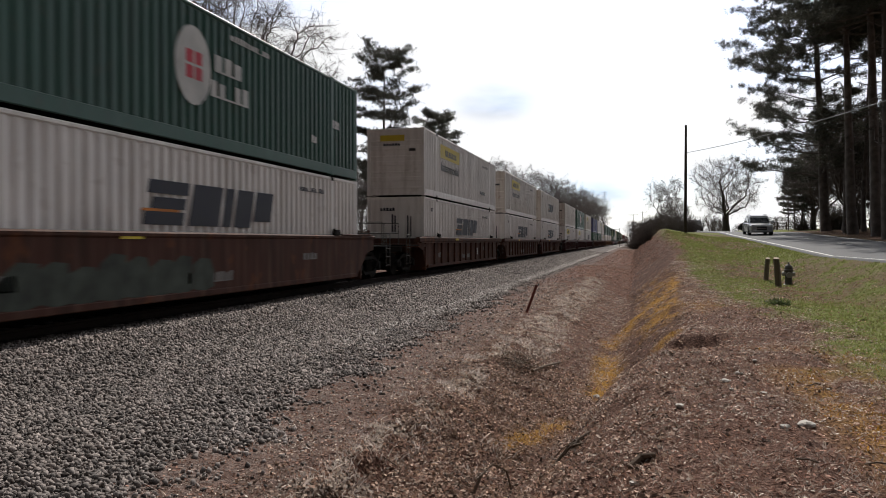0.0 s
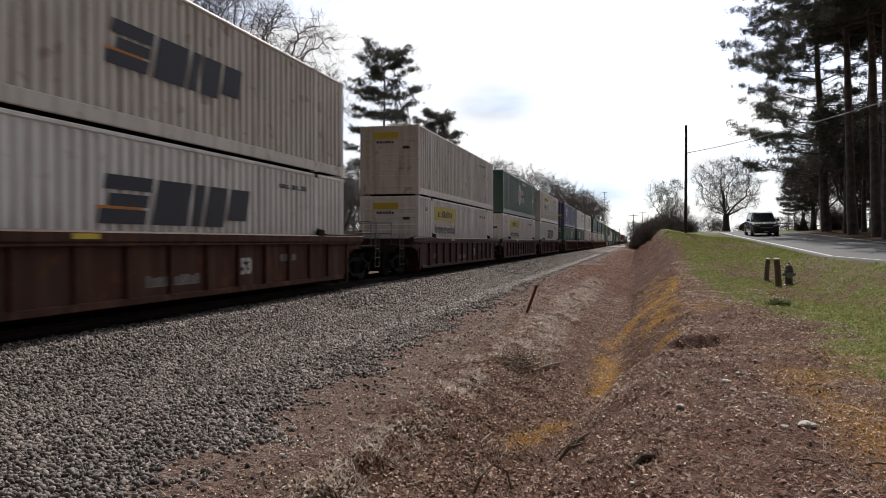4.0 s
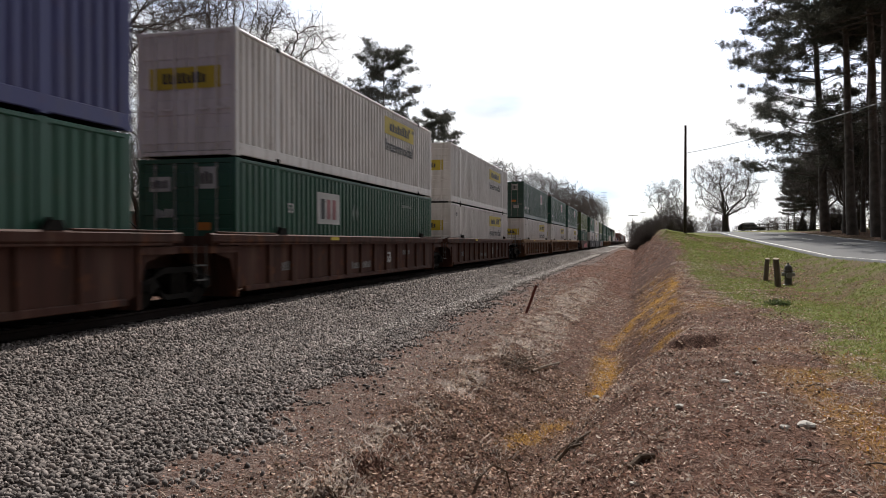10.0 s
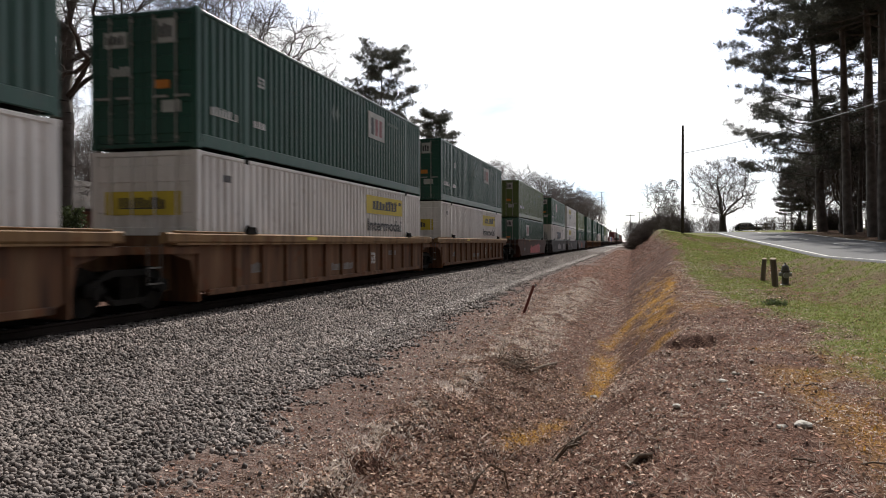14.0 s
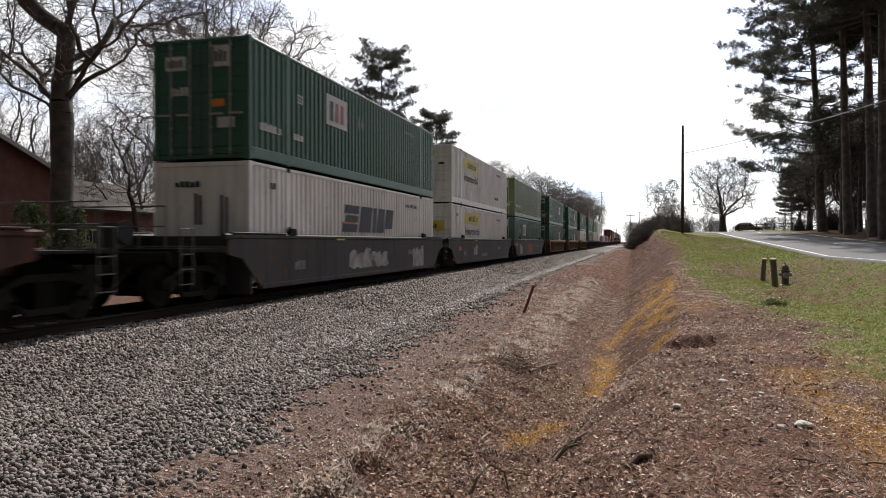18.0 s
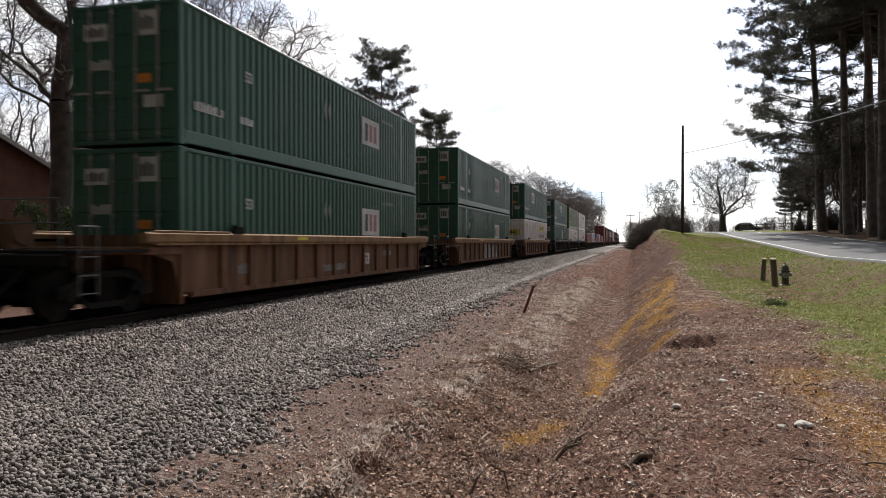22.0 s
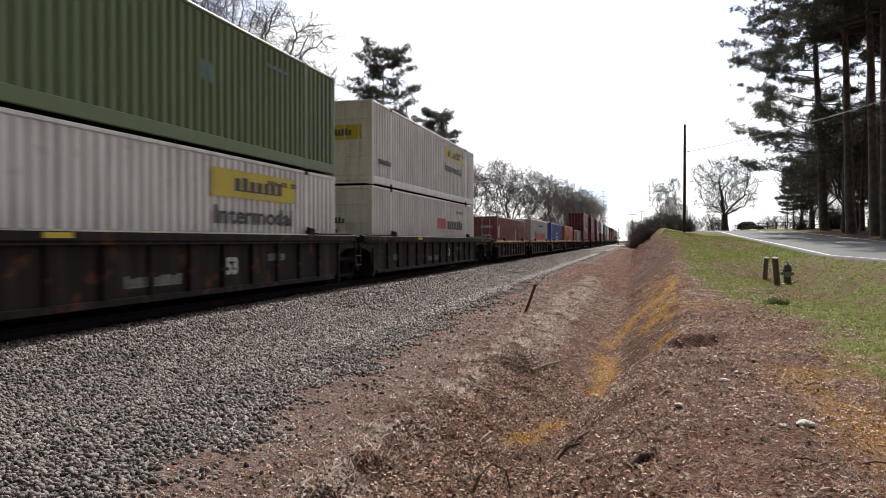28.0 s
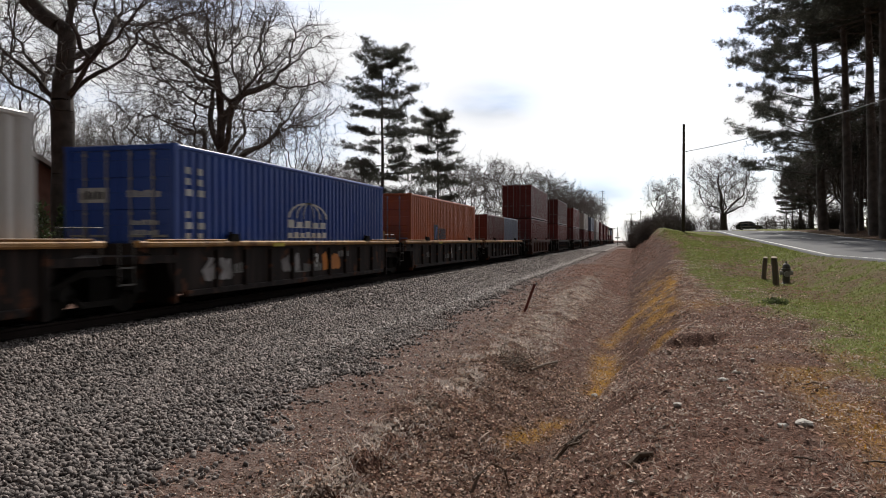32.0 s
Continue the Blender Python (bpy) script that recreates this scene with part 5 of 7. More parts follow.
def thicket_shrub(seed, r, h, count=520, width=.02):
    """A dense leafless mound of many fine stems and side twigs."""
    rg = np.random.default_rng(seed)
    a, u = rg.uniform(0, 6.283, count), rg.uniform(0, 1, count) ** .6
    base = np.stack([.45 * r * u * np.cos(a), .45 * r * u * np.sin(a), np.full(count, -.1)], 1)
    end = np.stack([r * u * np.cos(a), r * u * np.sin(a), h * np.sqrt(np.maximum(.05, 1 - .8 * u ** 2)) * rg.uniform(.35, 1.15, count) * (.8 + .3 * np.sin(3 * a + seed))], 1) + rg.normal(0, .16 * r, (count, 3))
    f = rg.uniform(.35, 1, (count * 4, 1))
    s0 = np.repeat(base, 4, 0) * (1 - f) + np.repeat(end, 4, 0) * f
    d = rg.normal(0, 1, s0.shape) + np.array([[0, 0, .5]])
    s1 = s0 + d * (.12 * h)
    few = slice(0, count, 12)
    return {"trunk": tube_mesh("trunk", base[few], end[few], np.full(len(base[few]), width * 2.2), np.full(len(base[few]), width * .7), 5, M["bark"]),
            "crown": tube_mesh("crown", np.concatenate([base, s0]), np.concatenate([end, s1]), np.concatenate([np.full(count, width), np.full(count * 4, width * .6)]), np.concatenate([np.full(count, width * .5), np.full(count * 4, width * .3)]), 3, M["twig"])}


def leafy_mesh(name, centres, outward, count, length, width, material, seed, spread=.9):
    """Tufts of thin pointed blades round each centre."""
    g = np.random.default_rng(seed)
    C = np.repeat(centres, count, 0)
    O = np.repeat(outward, count, 0)
    D = g.normal(0, 1, C.shape)
    D /= np.linalg.norm(D, axis=1, keepdims=True)
    D = D * spread + O * .6
    D /= np.linalg.norm(D, axis=1, keepdims=True)
    L = length * g.uniform(.6, 1.25, (len(C), 1))
    S = np.cross(D, g.normal(0, 1, C.shape))
    S /= np.linalg.norm(S, axis=1, keepdims=True)
    C = C + g.normal(0, length * .35, C.shape)
    V = np.stack([C - S * width * .5, C + S * width * .5, C + D * L], 1).reshape(-1, 3)
    return raw_mesh(name, V, np.arange(len(V)).reshape(-1, 3), material)


def pine_tree(seed, height, radius, crown_from, reach, whorls=14, per=4, blade=.26, lean=(0.0, 0.0), dead=8, dense=10, width=.05, flat=.8):
    """A pine: layers of limbs whose forked ends carry clumps of needle tufts, with sky between the layers; dead stubs below."""
    rnd = random.Random(seed)
    trunk, limb, tip, out = [], [], [], []
    p, n = Vector((0, 0, -.3)), 12
    axis = [p.copy()]
    for i in range(n):
        d = Vector((lean[0] + rnd.gauss(0, .022), lean[1] + rnd.gauss(0, .022), 1)).normalized()
        q = p + d * (height / n)
        trunk.append((p, q, radius * (1.15 if i == 0 else 1 - .075 * i), radius * (1 - .075 * (i + 1))))
        p = q
        axis.append(p.copy())

    def on_trunk(t):
        i = min(n - 1, int(t * n))
        return axis[i].lerp(axis[i + 1], t * n - i)

    def clump(c, d, size):
        for _ in range(dense):
            tip.append(c + Vector((rnd.gauss(0, .42 * size), rnd.gauss(0, .42 * size), rnd.gauss(.06, .17 * size))))
            out.append((d + Vector((rnd.gauss(0, .4), rnd.gauss(0, .4), .45))).normalized())

    for w in range(whorls):
        u = (w + rnd.uniform(.1, .9)) / whorls
        t = crown_from + (1 - crown_from) * u
        turn = rnd.uniform(0, 6.283)
        for k in range(per):
            if rnd.random() < .12:
                continue
            az = turn + 6.283 * (k + rnd.uniform(-.3, .3)) / per
            q = on_trunk(min(.995, t + rnd.gauss(0, .008)))
            ln = reach * (.60 + .40 * math.sin(math.pi * min(1, .18 + flat * u))) * rnd.uniform(.55, 1.08) * (1 - .38 * u ** 3)
            d = Vector((math.cos(az), math.sin(az), rnd.uniform(-.12, .22) + .5 * u ** 3)).normalized()
            r, m = max(.03, radius * .19 * (1.15 - u)), 6
            for j in range(m):
                d = (d + Vector((rnd.gauss(0, .13), rnd.gauss(0, .13), rnd.gauss(.04, .10)))).normalized()
                e = q + d * (ln / m)
                limb.append((q, e, r * (1 - j / m * .8), r * (1 - (j + 1) / m * .8)))
                if j >= 1:
                    for side_k in (-1, 1):
                        if rnd.random() < .15:
                            continue
                        ang = side_k * rnd.uniform(.45, 1.1)
                        sd = Vector((d.x * math.cos(ang) - d.y * math.sin(ang), d.x * math.sin(ang) + d.y * math.cos(ang), rnd.gauss(.18, .2))).normalized()
                        bl = ln * rnd.uniform(.12, .30)
                        f = e + sd * bl
                        limb.append((e, f, r * .3, .012))
                        clump(f, sd, rnd.uniform(.55, .95))
                        if rnd.random() < .75:
                            clump(e.lerp(f, .5), sd, rnd.uniform(.4, .7))
                q = e
            clump(q, d, .9)
    clump(axis[-1], Vector((0, 0, 1)), .8)
    for k in range(dead):
        q = on_trunk(crown_from * rnd.uniform(.45, 1.0))
        az, ln = rnd.uniform(0, 6.283), rnd.uniform(.8, 3.2)
        d = Vector((math.cos(az), math.sin(az), rnd.uniform(-.3, .2)))
        for j in range(3):
            e = q + d * (ln / 3)
            limb.append((q, e, .045 * (1 - j * .3), .045 * (1 - (j + 1) * .3)))
            if j:
                limb.append((e, e + Vector((rnd.gauss(0, .5), rnd.gauss(0, .5), rnd.gauss(0, .4))), .014, .006))
            q, d = e, d + Vector((rnd.gauss(0, .2), rnd.gauss(0, .2), rnd.gauss(-.05, .2)))
    C, O = np.array([tuple(v) for v in tip]), np.array([tuple(v) for v in out])
    return {"trunk": tube_mesh("trunk", *arrays(trunk + limb), 6, M["pine_bark"]),
            "crown": leafy_mesh("crown", C, O, 13, blade, width, M["needles"], seed, 1.2)}


def plant(meshes, label, at, group="trees", category="tree", name="tree"):
    t = thing(name, label, category, group, at=at)
    for k, me in meshes.items():
        part(k, me, None, t)
    return t


M["bark"] = mat("grey_brown_bark", (0.095, 0.080, 0.070), 0.95, 0, 0.35, scale=8, fine=30, bump=0.5)
M["twig"] = mat("thin_grey_brown_twigs", (0.105, 0.087, 0.078), 0.9, 0, 0.2, bump=0)
M["pine_bark"] = mat("dark_pine_bark", (0.11, 0.094, 0.084), 0.95, 0, 0.4, scale=6, fine=22, bump=0.6)
M["needles"] = mat("dark_green_pine_needles", (0.078, 0.079, 0.062), 0.7, 0, 0.25, bump=0, island=0.5, thin=0.32)
M["shrub_leaf"] = mat("pale_green_shrub_leaves", (0.085, 0.11, 0.045), 0.6, 0, 0.3, bump=0, island=0.5, thin=0.3)


def at_ground(x, y, rz=0, sink=0.0):
    return pose(x, y, float(land(x, y)) - sink, 0, 0, rz)


OAK = bare_tree(4, 7.0, 11.6, 7.8, 6.3, .48, 1700, .42, .90, 10, .010, 4, .70, (8, 78), fine=.0065, sprays=4)
OAK_B = bare_tree(8, 7.6, 14.0, 8.0, 7.4, .43, 1700, .42, .95, 10, .010, 4, .70, (8, 60), 6.5, fine=.0065, sprays=4)
ROAD_OAK = bare_tree(11, 3.2, 8.8, 7.6, 6.9, .60, 800, .5, 1.1, 10, .016, 4, .9, (10, 78), fine=.013, e=1.65, sprays=3)
ELM = bare_tree(14, 3.4, 9.0, 4.9, 5.8, .24, 700, .42, .9, 7, .009, 4, .70, (30, 78), fine=.0085, e=1.75)
ELM_B = bare_tree(21, 2.6, 8.0, 5.4, 5.2, .25, 700, .42, .9, 8, .009, 4, .70, (15, 72), fine=.0085, e=1.75)
FAR_BARE = bare_tree(33, 3.2, 9.0, 5.4, 5.7, .28, 380, .55, 1.2, 8, .014, 4, 1.0, (10, 78), fine=.018, e=1.65, sprays=3)
FAR_ELM = bare_tree(35, 2.6, 8.8, 5.8, 5.2, .30, 380, .55, 1.2, 8, .014, 4, 1.0, (10, 78), fine=.018, e=1.65, sprays=3)
FAR_OAK = bare_tree(37, 3.8, 9.4, 6.2, 5.3, .33, 380, .55, 1.2, 8, .014, 4, 1.0, (5, 75), fine=.018, e=1.65, sprays=3)
BUSHY = thicket_shrub(41, 3.4, 4.6)
PINE_A = pine_tree(5, 21.6, .28, .24, 4.6, 15, 5, .23, dead=12, dense=8, width=.045, flat=.60)
PINE_B = pine_tree(9, 19.2, .24, .32, 3.9, 12, 5, .23, dead=10, dense=8, width=.045, flat=.62)
PINE_C = pine_tree(12, 31, .46, .17, 8.2, 19, 5, .30, (-.045, 0), 8, 9, .062)
PINE_D = pine_tree(17, 31, .42, .50, 6.4, 10, 4, .30, (-.04, 0), 26, 9, .062)
PINE_E = pine_tree(23, 27, .22, .62, 4.2, 8, 4, .30, (-.03, .01), 22, 9, .062)

BARE = "leafless grey-brown tree with spreading branches"
PINE = "tall dark green pine with a bare lower trunk"
# behind the train
plant(OAK_B, "tall leafless tree with a thick grey trunk beside a brick house", at_ground(-22, 24.4, 40))
plant(OAK, "large leafless oak with many spreading limbs", at_ground(-24, 39, 0))
for x, y, rz, s, kind_ in ((-35, 35.5, 80, .9, ELM), (-33, 43, 200, .95, ELM_B), (-27, 55, 130, .92, ELM), (-38, 58, 20, 1.0, ELM_B), (-30, 70, 260, .75, ELM_B), (-45, 75, 170, .9, ELM), (-36, 90, 45, .7, FAR_BARE), (-44, 42, 100, .8, ELM_B), (-40, 49, 310, .8, ELM)):
    plant(kind_, BARE, at_ground(x, y, rz) @ Matrix.Scale(s, 4))
for x, y, rz, s, kind_ in ((-56, 66, 250, .9, FAR_OAK), (-48, 86, 80, .9, FAR_ELM), (-60, 52, 0, .8, FAR_OAK), (-40, 102, 20, .9, FAR_BARE), (-31, 98, 200, .7, FAR_ELM), (-50, 110, 150, 1.0, FAR_OAK), (-52, 58, 40, .8, FAR_BARE), (-46, 64, 100, .75, FAR_ELM), (-34, 84, 160, .7, FAR_BARE), (-58, 84, 310, 1.0, FAR_BARE)):
    plant(kind_, "leafless tree in the wood behind the houses", at_ground(x, y, rz) @ Matrix.Scale(s, 4), "wood behind the houses")
plant(PINE_A, PINE, at_ground(-26, 73.5, 0))
plant(PINE_B, PINE, at_ground(-26, 96, 0))
for x, y, rz, s, kind_ in ((-29, 112, 0, 1.1, FAR_BARE), (-28, 136, 70, 1.25, FAR_BARE), (-25, 150, 160, 1.25, FAR_OAK), (-22, 165, 220, 1.3, FAR_ELM), (-21, 188, 10, 1.3, FAR_BARE), (-19, 205, 300, 1.3, FAR_OAK), (-18, 228, 90, 1.3, FAR_BARE),
                           (-17, 246, 30, 1.3, FAR_ELM), (-16, 262, 120, 1.3, FAR_OAK), (-16, 285, 200, 1.3, FAR_BARE), (-24, 250, 250, 1.25, FAR_BARE)):
    plant(kind_, "leafless tree in the far row beside the track", at_ground(x, y, rz) @ Matrix.Scale(s, 4), "far trees beside the track")
for i in range(26):
    x, y = -95 + 7.6 * i + 3 * math.sin(i * 2.3), 430 + 60 * math.sin(i * 1.7)
    if abs(x - TRACK_X) > 6:
        plant((FAR_BARE, FAR_ELM, FAR_OAK)[i % 3], "leafless tree on the far horizon", pose(x, y, -.6, 0, 0, 57 * i) @ Matrix.Scale(.9 + .3 * ((i * 7) % 5) / 5, 4), "trees on the horizon")
for i, (x, y) in enumerate(((-44, 58), (-48, 66), (-41, 64), (-38, 72), (-43, 76), (-35, 79), (-38, 88), (-33, 92), (-35, 102))):
    plant(BUSHY, "dense dark leafless thicket behind the houses", at_ground(x, y, 71 * i) @ Matrix.Scale(.8 + .15 * (i % 3), 4), "thicket behind the houses", "shrub", "shrub")
# beyond the bank and the road
# the last three trunks stand out of view, added to shade the road
GROVE = [(17.5, 76, 0, 1.0, PINE_C), (17.2, 66, 0, 1.0, PINE_D), (17.3, 60, 0, 1.0, PINE_D), (17.6, 70, 90, 0.95, PINE_E),
         (19.6, 72, 200, 1.0, PINE_E), (22.0, 78, 300, 1.0, PINE_E), (16.5, 55, 30, 0.95, PINE_D), (21.7, 112, 40, 0.45, PINE_B),
         (20.5, 100, 140, 0.42, PINE_B), (19.4, 104, 250, 0.36, PINE_B), (20.6, 96, 10, 0.48, PINE_B), (19.5, 62, 120, 1.0, PINE_D),
         (16.0, 48, 220, 0.95, PINE_D), (15.2, 40, 80, 0.9, PINE_D)]
plant(ROAD_OAK, "wide leafless tree beside the road crest", at_ground(16.9, 150, 130))
plant(FAR_BARE, "leafless tree behind the thicket", at_ground(6.6, 172, 60) @ Matrix.Scale(.92, 4))
plant(FAR_ELM, "leafless tree behind the thicket", at_ground(9.2, 186, 150) @ Matrix.Scale(.7, 4))
for i, (x, y) in enumerate(((2.2, 92), (3.4, 104), (4.9, 108), (6.4, 113), (1.8, 112), (3.6, 118), (5.4, 122), (.9, 100), (.3, 116), (2.8, 128), (1.0, 84), (1.3, 74), (4.2, 101), (5.6, 104), (4.5, 114), (6.0, 119), (1.2, 95), (6.8, 106))):
    plant(BUSHY, "dense twiggy leafless thicket shrub", at_ground(x, y, 47 * i) @ Matrix.Scale(.44 + .10 * (i % 3) - (.2 if i in (10, 11) else 0), 4), "thicket on the bank", "shrub", "shrub")
for x, y, rz, s, kind_ in GROVE:
    plant(kind_, "tall roadside pine with a straight dark trunk", at_ground(x, y, rz) @ Matrix.Scale(s, 4), "pines beside the road")
for x, y, rz, s, kind_ in ((27, 92, 0, .9, FAR_OAK), (33, 84, 90, 1.0, FAR_BARE), (22.5, 104, 200, .75, FAR_ELM), (36, 98, 40, 1.0, FAR_OAK), (30, 112, 70, .95, FAR_BARE), (38, 115, 10, 1.1, FAR_BARE), (20, 99, 10, .5, FAR_OAK), (19.5, 78, 80, .8, ELM), (23.5, 70, 20, .95, ELM_B), (25.5, 82, 200, 1.0, ELM), (28.5, 76, 40, 1.1, ELM_B), (22.0, 86, 130, 1.1, ELM_B), (29.5, 88, 250, 1.2, ELM), (24.5, 94, 310, 1.1, ELM), (32, 94, 10, 1.2, ELM_B), (20.2, 88, 70, .8, ELM_B), (21, 98, 40, .8, FAR_OAK), (24, 90, 200, .9, FAR_ELM), (27.5, 96, 100, 1.0, FAR_BARE), (30, 90, 320, 1.0, FAR_OAK), (23, 80, 20, .8, FAR_BARE), (27, 84, 130, .9, FAR_ELM)):
    plant(kind_, "leafless tree in the wood behind the pines", at_ground(x, y, rz) @ Matrix.Scale(s, 4), "wood beyond the road")
for i in range(10):
    x, y = 19.5 + 2.2 * i + 2 * math.sin(i * 1.9), 96 + 5 * math.sin(i * 2.7) + .6 * i
    plant(BUSHY, "dense twiggy shrub under the roadside pines", at_ground(x, y, 61 * i) @ Matrix.Scale(.35 + .12 * (i % 4), 4), "undergrowth beyond the road", "shrub", "shrub")


def shrub(seed, r, h):
    g = np.random.default_rng(seed)
    n = 420
    a, u = g.uniform(0, 6.283, n), g.uniform(0, 1, n)
    rad = r * np.sqrt(g.uniform(.1, 1, n)) * (1 - .55 * u)
    C = np.stack([rad * np.cos(a), rad * np.sin(a), h * (.08 + .92 * u)], 1)
    O = C * np.array([[1, 1, .3]])
    O /= np.linalg.norm(O, axis=1, keepdims=True)
    rows = [(Vector((0, 0, -.1)), Vector((tuple(C[k] * .8))), .03, .008) for k in range(0, n, 12)]
    return {"trunk": tube_mesh("trunk", *arrays(rows), 4, M["bark"]), "crown": leafy_mesh("crown", C, O, 9, .13, .075, M["shrub_leaf"], seed + 1)}


for i, (x, y, r, h) in enumerate(((-21.0, 21.5, 1.0, 3.1), (-21.0, 23.5, 1.0, 3.0), (-23.5, 22.3, .9, 1.8), (-24, 27.5, .8, 1.6), (-24.5, 31, .9, 1.5))):
    plant(shrub(60 + i, r, h), "round evergreen garden shrub beside a brick house", at_ground(x, y), "garden shrubs", "shrub", "shrub")

# ---- brick houses ----
M["brick"] = mat("red_brown_brick", (0.16, 0.062, 0.042), 0.9, 0, 0.2, bump=0.2, per_object=0.25)
M["mortar"] = mat("red_brown_brickwork_and_mortar", (0.15, 0.07, 0.05), 0.95, 0, 0.25, fine=12, bump=0.3)
M["shingle"] = mat("dark_brown_roof_shingles", (0.055, 0.042, 0.036), 0.9, 0, 0.35, scale=10, fine=14, bump=0.5)
M["trim_white"] = mat("painted_pale_trim", (0.34, 0.32, 0.29), 0.6, 0, 0.1, bump=0.05)
M["pane"] = glass("dark_window_glass")


def house(label, x, y, w, d, eave, ridge, rz):
    """A gabled brick house; the gable ends face local y."""
    h = thing("house", label, "house", "houses behind the track", at=pose(x, y, float(ground_z(x, y)) - .1, 0, 0, rz))
    for s in (-1, 1):
        b = Build().prism([(-w / 2, 0), (w / 2, 0), (w / 2, eave), (0, ridge), (-w / 2, eave)], 1, *sorted((s * d / 2, s * (d / 2 - .22))))
        part("gable_wall", b, M["mortar"], h)
        part("side_wall", Build().box(*sorted((s * w / 2, s * (w / 2 - .22)))[:1], -d / 2 + .22, 0, sorted((s * w / 2, s * (w / 2 - .22)))[1], d / 2 - .22, eave), M["mortar"], h)
        k = (ridge - eave) / (w / 2)
        o = .45
        b = Build().prism([(0, ridge), (s * (w / 2 + o), eave - k * o), (s * (w / 2 + o), eave - k * o + .16), (0, ridge + .16)][::s], 1, -d / 2 - .4, d / 2 + .4)
        part("roof_slope", b, M["shingle"], h)
        for e in (-1, 1):
            ye = e * (d / 2 + .40)
            b = Build().prism([(0, ridge - .06), (s * (w / 2 + o), eave - k * o - .06), (s * (w / 2 + o), eave - k * o + .18), (0, ridge + .18)][::s], 1, *sorted((ye, ye + e * .04)))
            part("barge_board", b, M["trim_white"], h)
        for wy in (-d / 4, d / 4):
            win = part("window", Build().box(*sorted((s * (w / 2 - .02), s * (w / 2 + .03)))[:1], wy - .55, .95, sorted((s * (w / 2 - .02), s * (w / 2 + .03)))[1], wy + .55, 2.25), M["pane"], h)
            xx = sorted((s * (w / 2 + .005), s * (w / 2 + .06)))
            part("window_frame", Build().box(xx[0], wy - .65, .85, xx[1], wy + .65, .95).box(xx[0], wy - .65, 2.25, xx[1], wy + .65, 2.35).box(xx[0], wy - .65, .95, xx[1], wy - .55, 2.25).box(xx[0], wy + .55, .95, xx[1], wy + .65, 2.25).box(xx[0], wy - .03, .95, xx[1], wy + .03, 2.25), M["trim_white"], win)
    return h


main_house = house("red-brown brick house with a brown shingle gable roof", -36.0, 26.6, 12, 12, 5.1, 7.4, -90)
wing = house("low red-brown brick house with a dark shingle roof", -37, 41.5, 7, 9, 3.7, 5.6, 0)
house("low brick house behind leafless trees", -46, 64, 9, 14, 3.0, 5.2, 10)
porch = thing("porch_railing", "pale metal porch railing in front of a brick house", "railing", at=pose(-28.5, 31.5, float(ground_z(-28.5, 31.5)), 0, 0, 30))
for k in range(7):
    part("post", Build().tube([(k * .7, 0, -.05), (k * .7, 0, 1.5)], .03, 6), M["trim_white"], porch)
for z in (.5, 1.45):
    part("bar", Build().tube([(0, 0, z), (4.2, 0, z)], .025, 6), M["trim_white"], porch)

# ---- poles, wire, crossing ----
M["pole_wood"] = mat("weathered_dark_pole_wood", (0.06, 0.045, 0.036), 0.9, 0, 0.35, stretch=(4, 4, .5), bump=0.4)
M["cable"] = mat("pale_grey_cable", (0.22, 0.22, 0.22), 0.5, 0.3, 0.1, bump=0)


def utility_pole(x, y, h, arms=0, label="thin weathered wooden utility pole on the grass bank"):
    p = thing("utility_pole", label, "pole", "utility poles", at=at_ground(x, y))
    part("shaft", Build().tube([(0, 0, -.4), (0, 0, h * .5), (0, 0, h)], [.13, .11, .085], 10), M["pole_wood"], p)
    for k in range(arms):
        z = h - .5 - 1.1 * k
        part("crossarm", Build().box(-1.3, -.06, z, 1.3, .06, z + .13, .01), M["pole_wood"], p)
        for xx in (-1.15, -.5, .5, 1.15):
            part("insulator", Build().tube([(xx, 0, z + .13), (xx, 0, z + .30)], [.05, .03], 8), M["trim_white"], p)
    return p


pole = utility_pole(3.77, 60, 8.5)
part("wire_bracket", Build().tube([(0, 0, 6.30), (.25, -.35, 6.33)], .03, 6), M["steel"], pole)
pole_z = float(land(3.77, 60))
utility_pole(17.0, 26.0, 9.4, 0, "wooden utility pole at the far side of the road")
wire = thing("overhead_wire", "pale overhead cable from the roadside pole", "cable")
w0, w1 = Vector((4.02, 59.65, pole_z + 6.33)), Vector((17.0, 26.0, 9.0))
pts = [w0.lerp(w1, k / 24) - Vector((0, 0, .55 * 4 * (k / 24) * (1 - k / 24))) for k in range(25)]
part("cable", Build().tube(pts, .022, 6), M["cable"], wire)
utility_pole(-.7, 200, 9.3, 1, "far wooden utility pole beside the track")
utility_pole(-14.2, 345, 25, 5, "tall far power pole with many crossarms")
utility_pole(2.5, 300, 11, 1, "far wooden utility pole beside the crossing")
M["dark_metal"] = mat("dark_painted_metal", (0.03, 0.03, 0.032), 0.6, 0.2, 0.2)
crossing = thing("level_crossing_signal", "dark level-crossing signal mast far along the track", "crossing signal", at=at_ground(-5.2, 245))
part("mast", Build().tube([(0, 0, 0), (0, 0, 6.2)], .09, 8), M["dark_metal"], crossing)
part("cantilever_arm", Build().tube([(0, 0, 5.6), (-3.2, 0, 5.9)], .07, 6), M["dark_metal"], crossing)
part("crossbuck", Build().prism([(-.6, 3.3), (-.5, 3.2), (.6, 4.2), (.5, 4.3)], 1, -.10, -.13).prism([(.6, 3.3), (.5, 3.2), (-.6, 4.2), (-.5, 4.3)][::-1], 1, -.14, -.17), M["trim_white"], crossing)
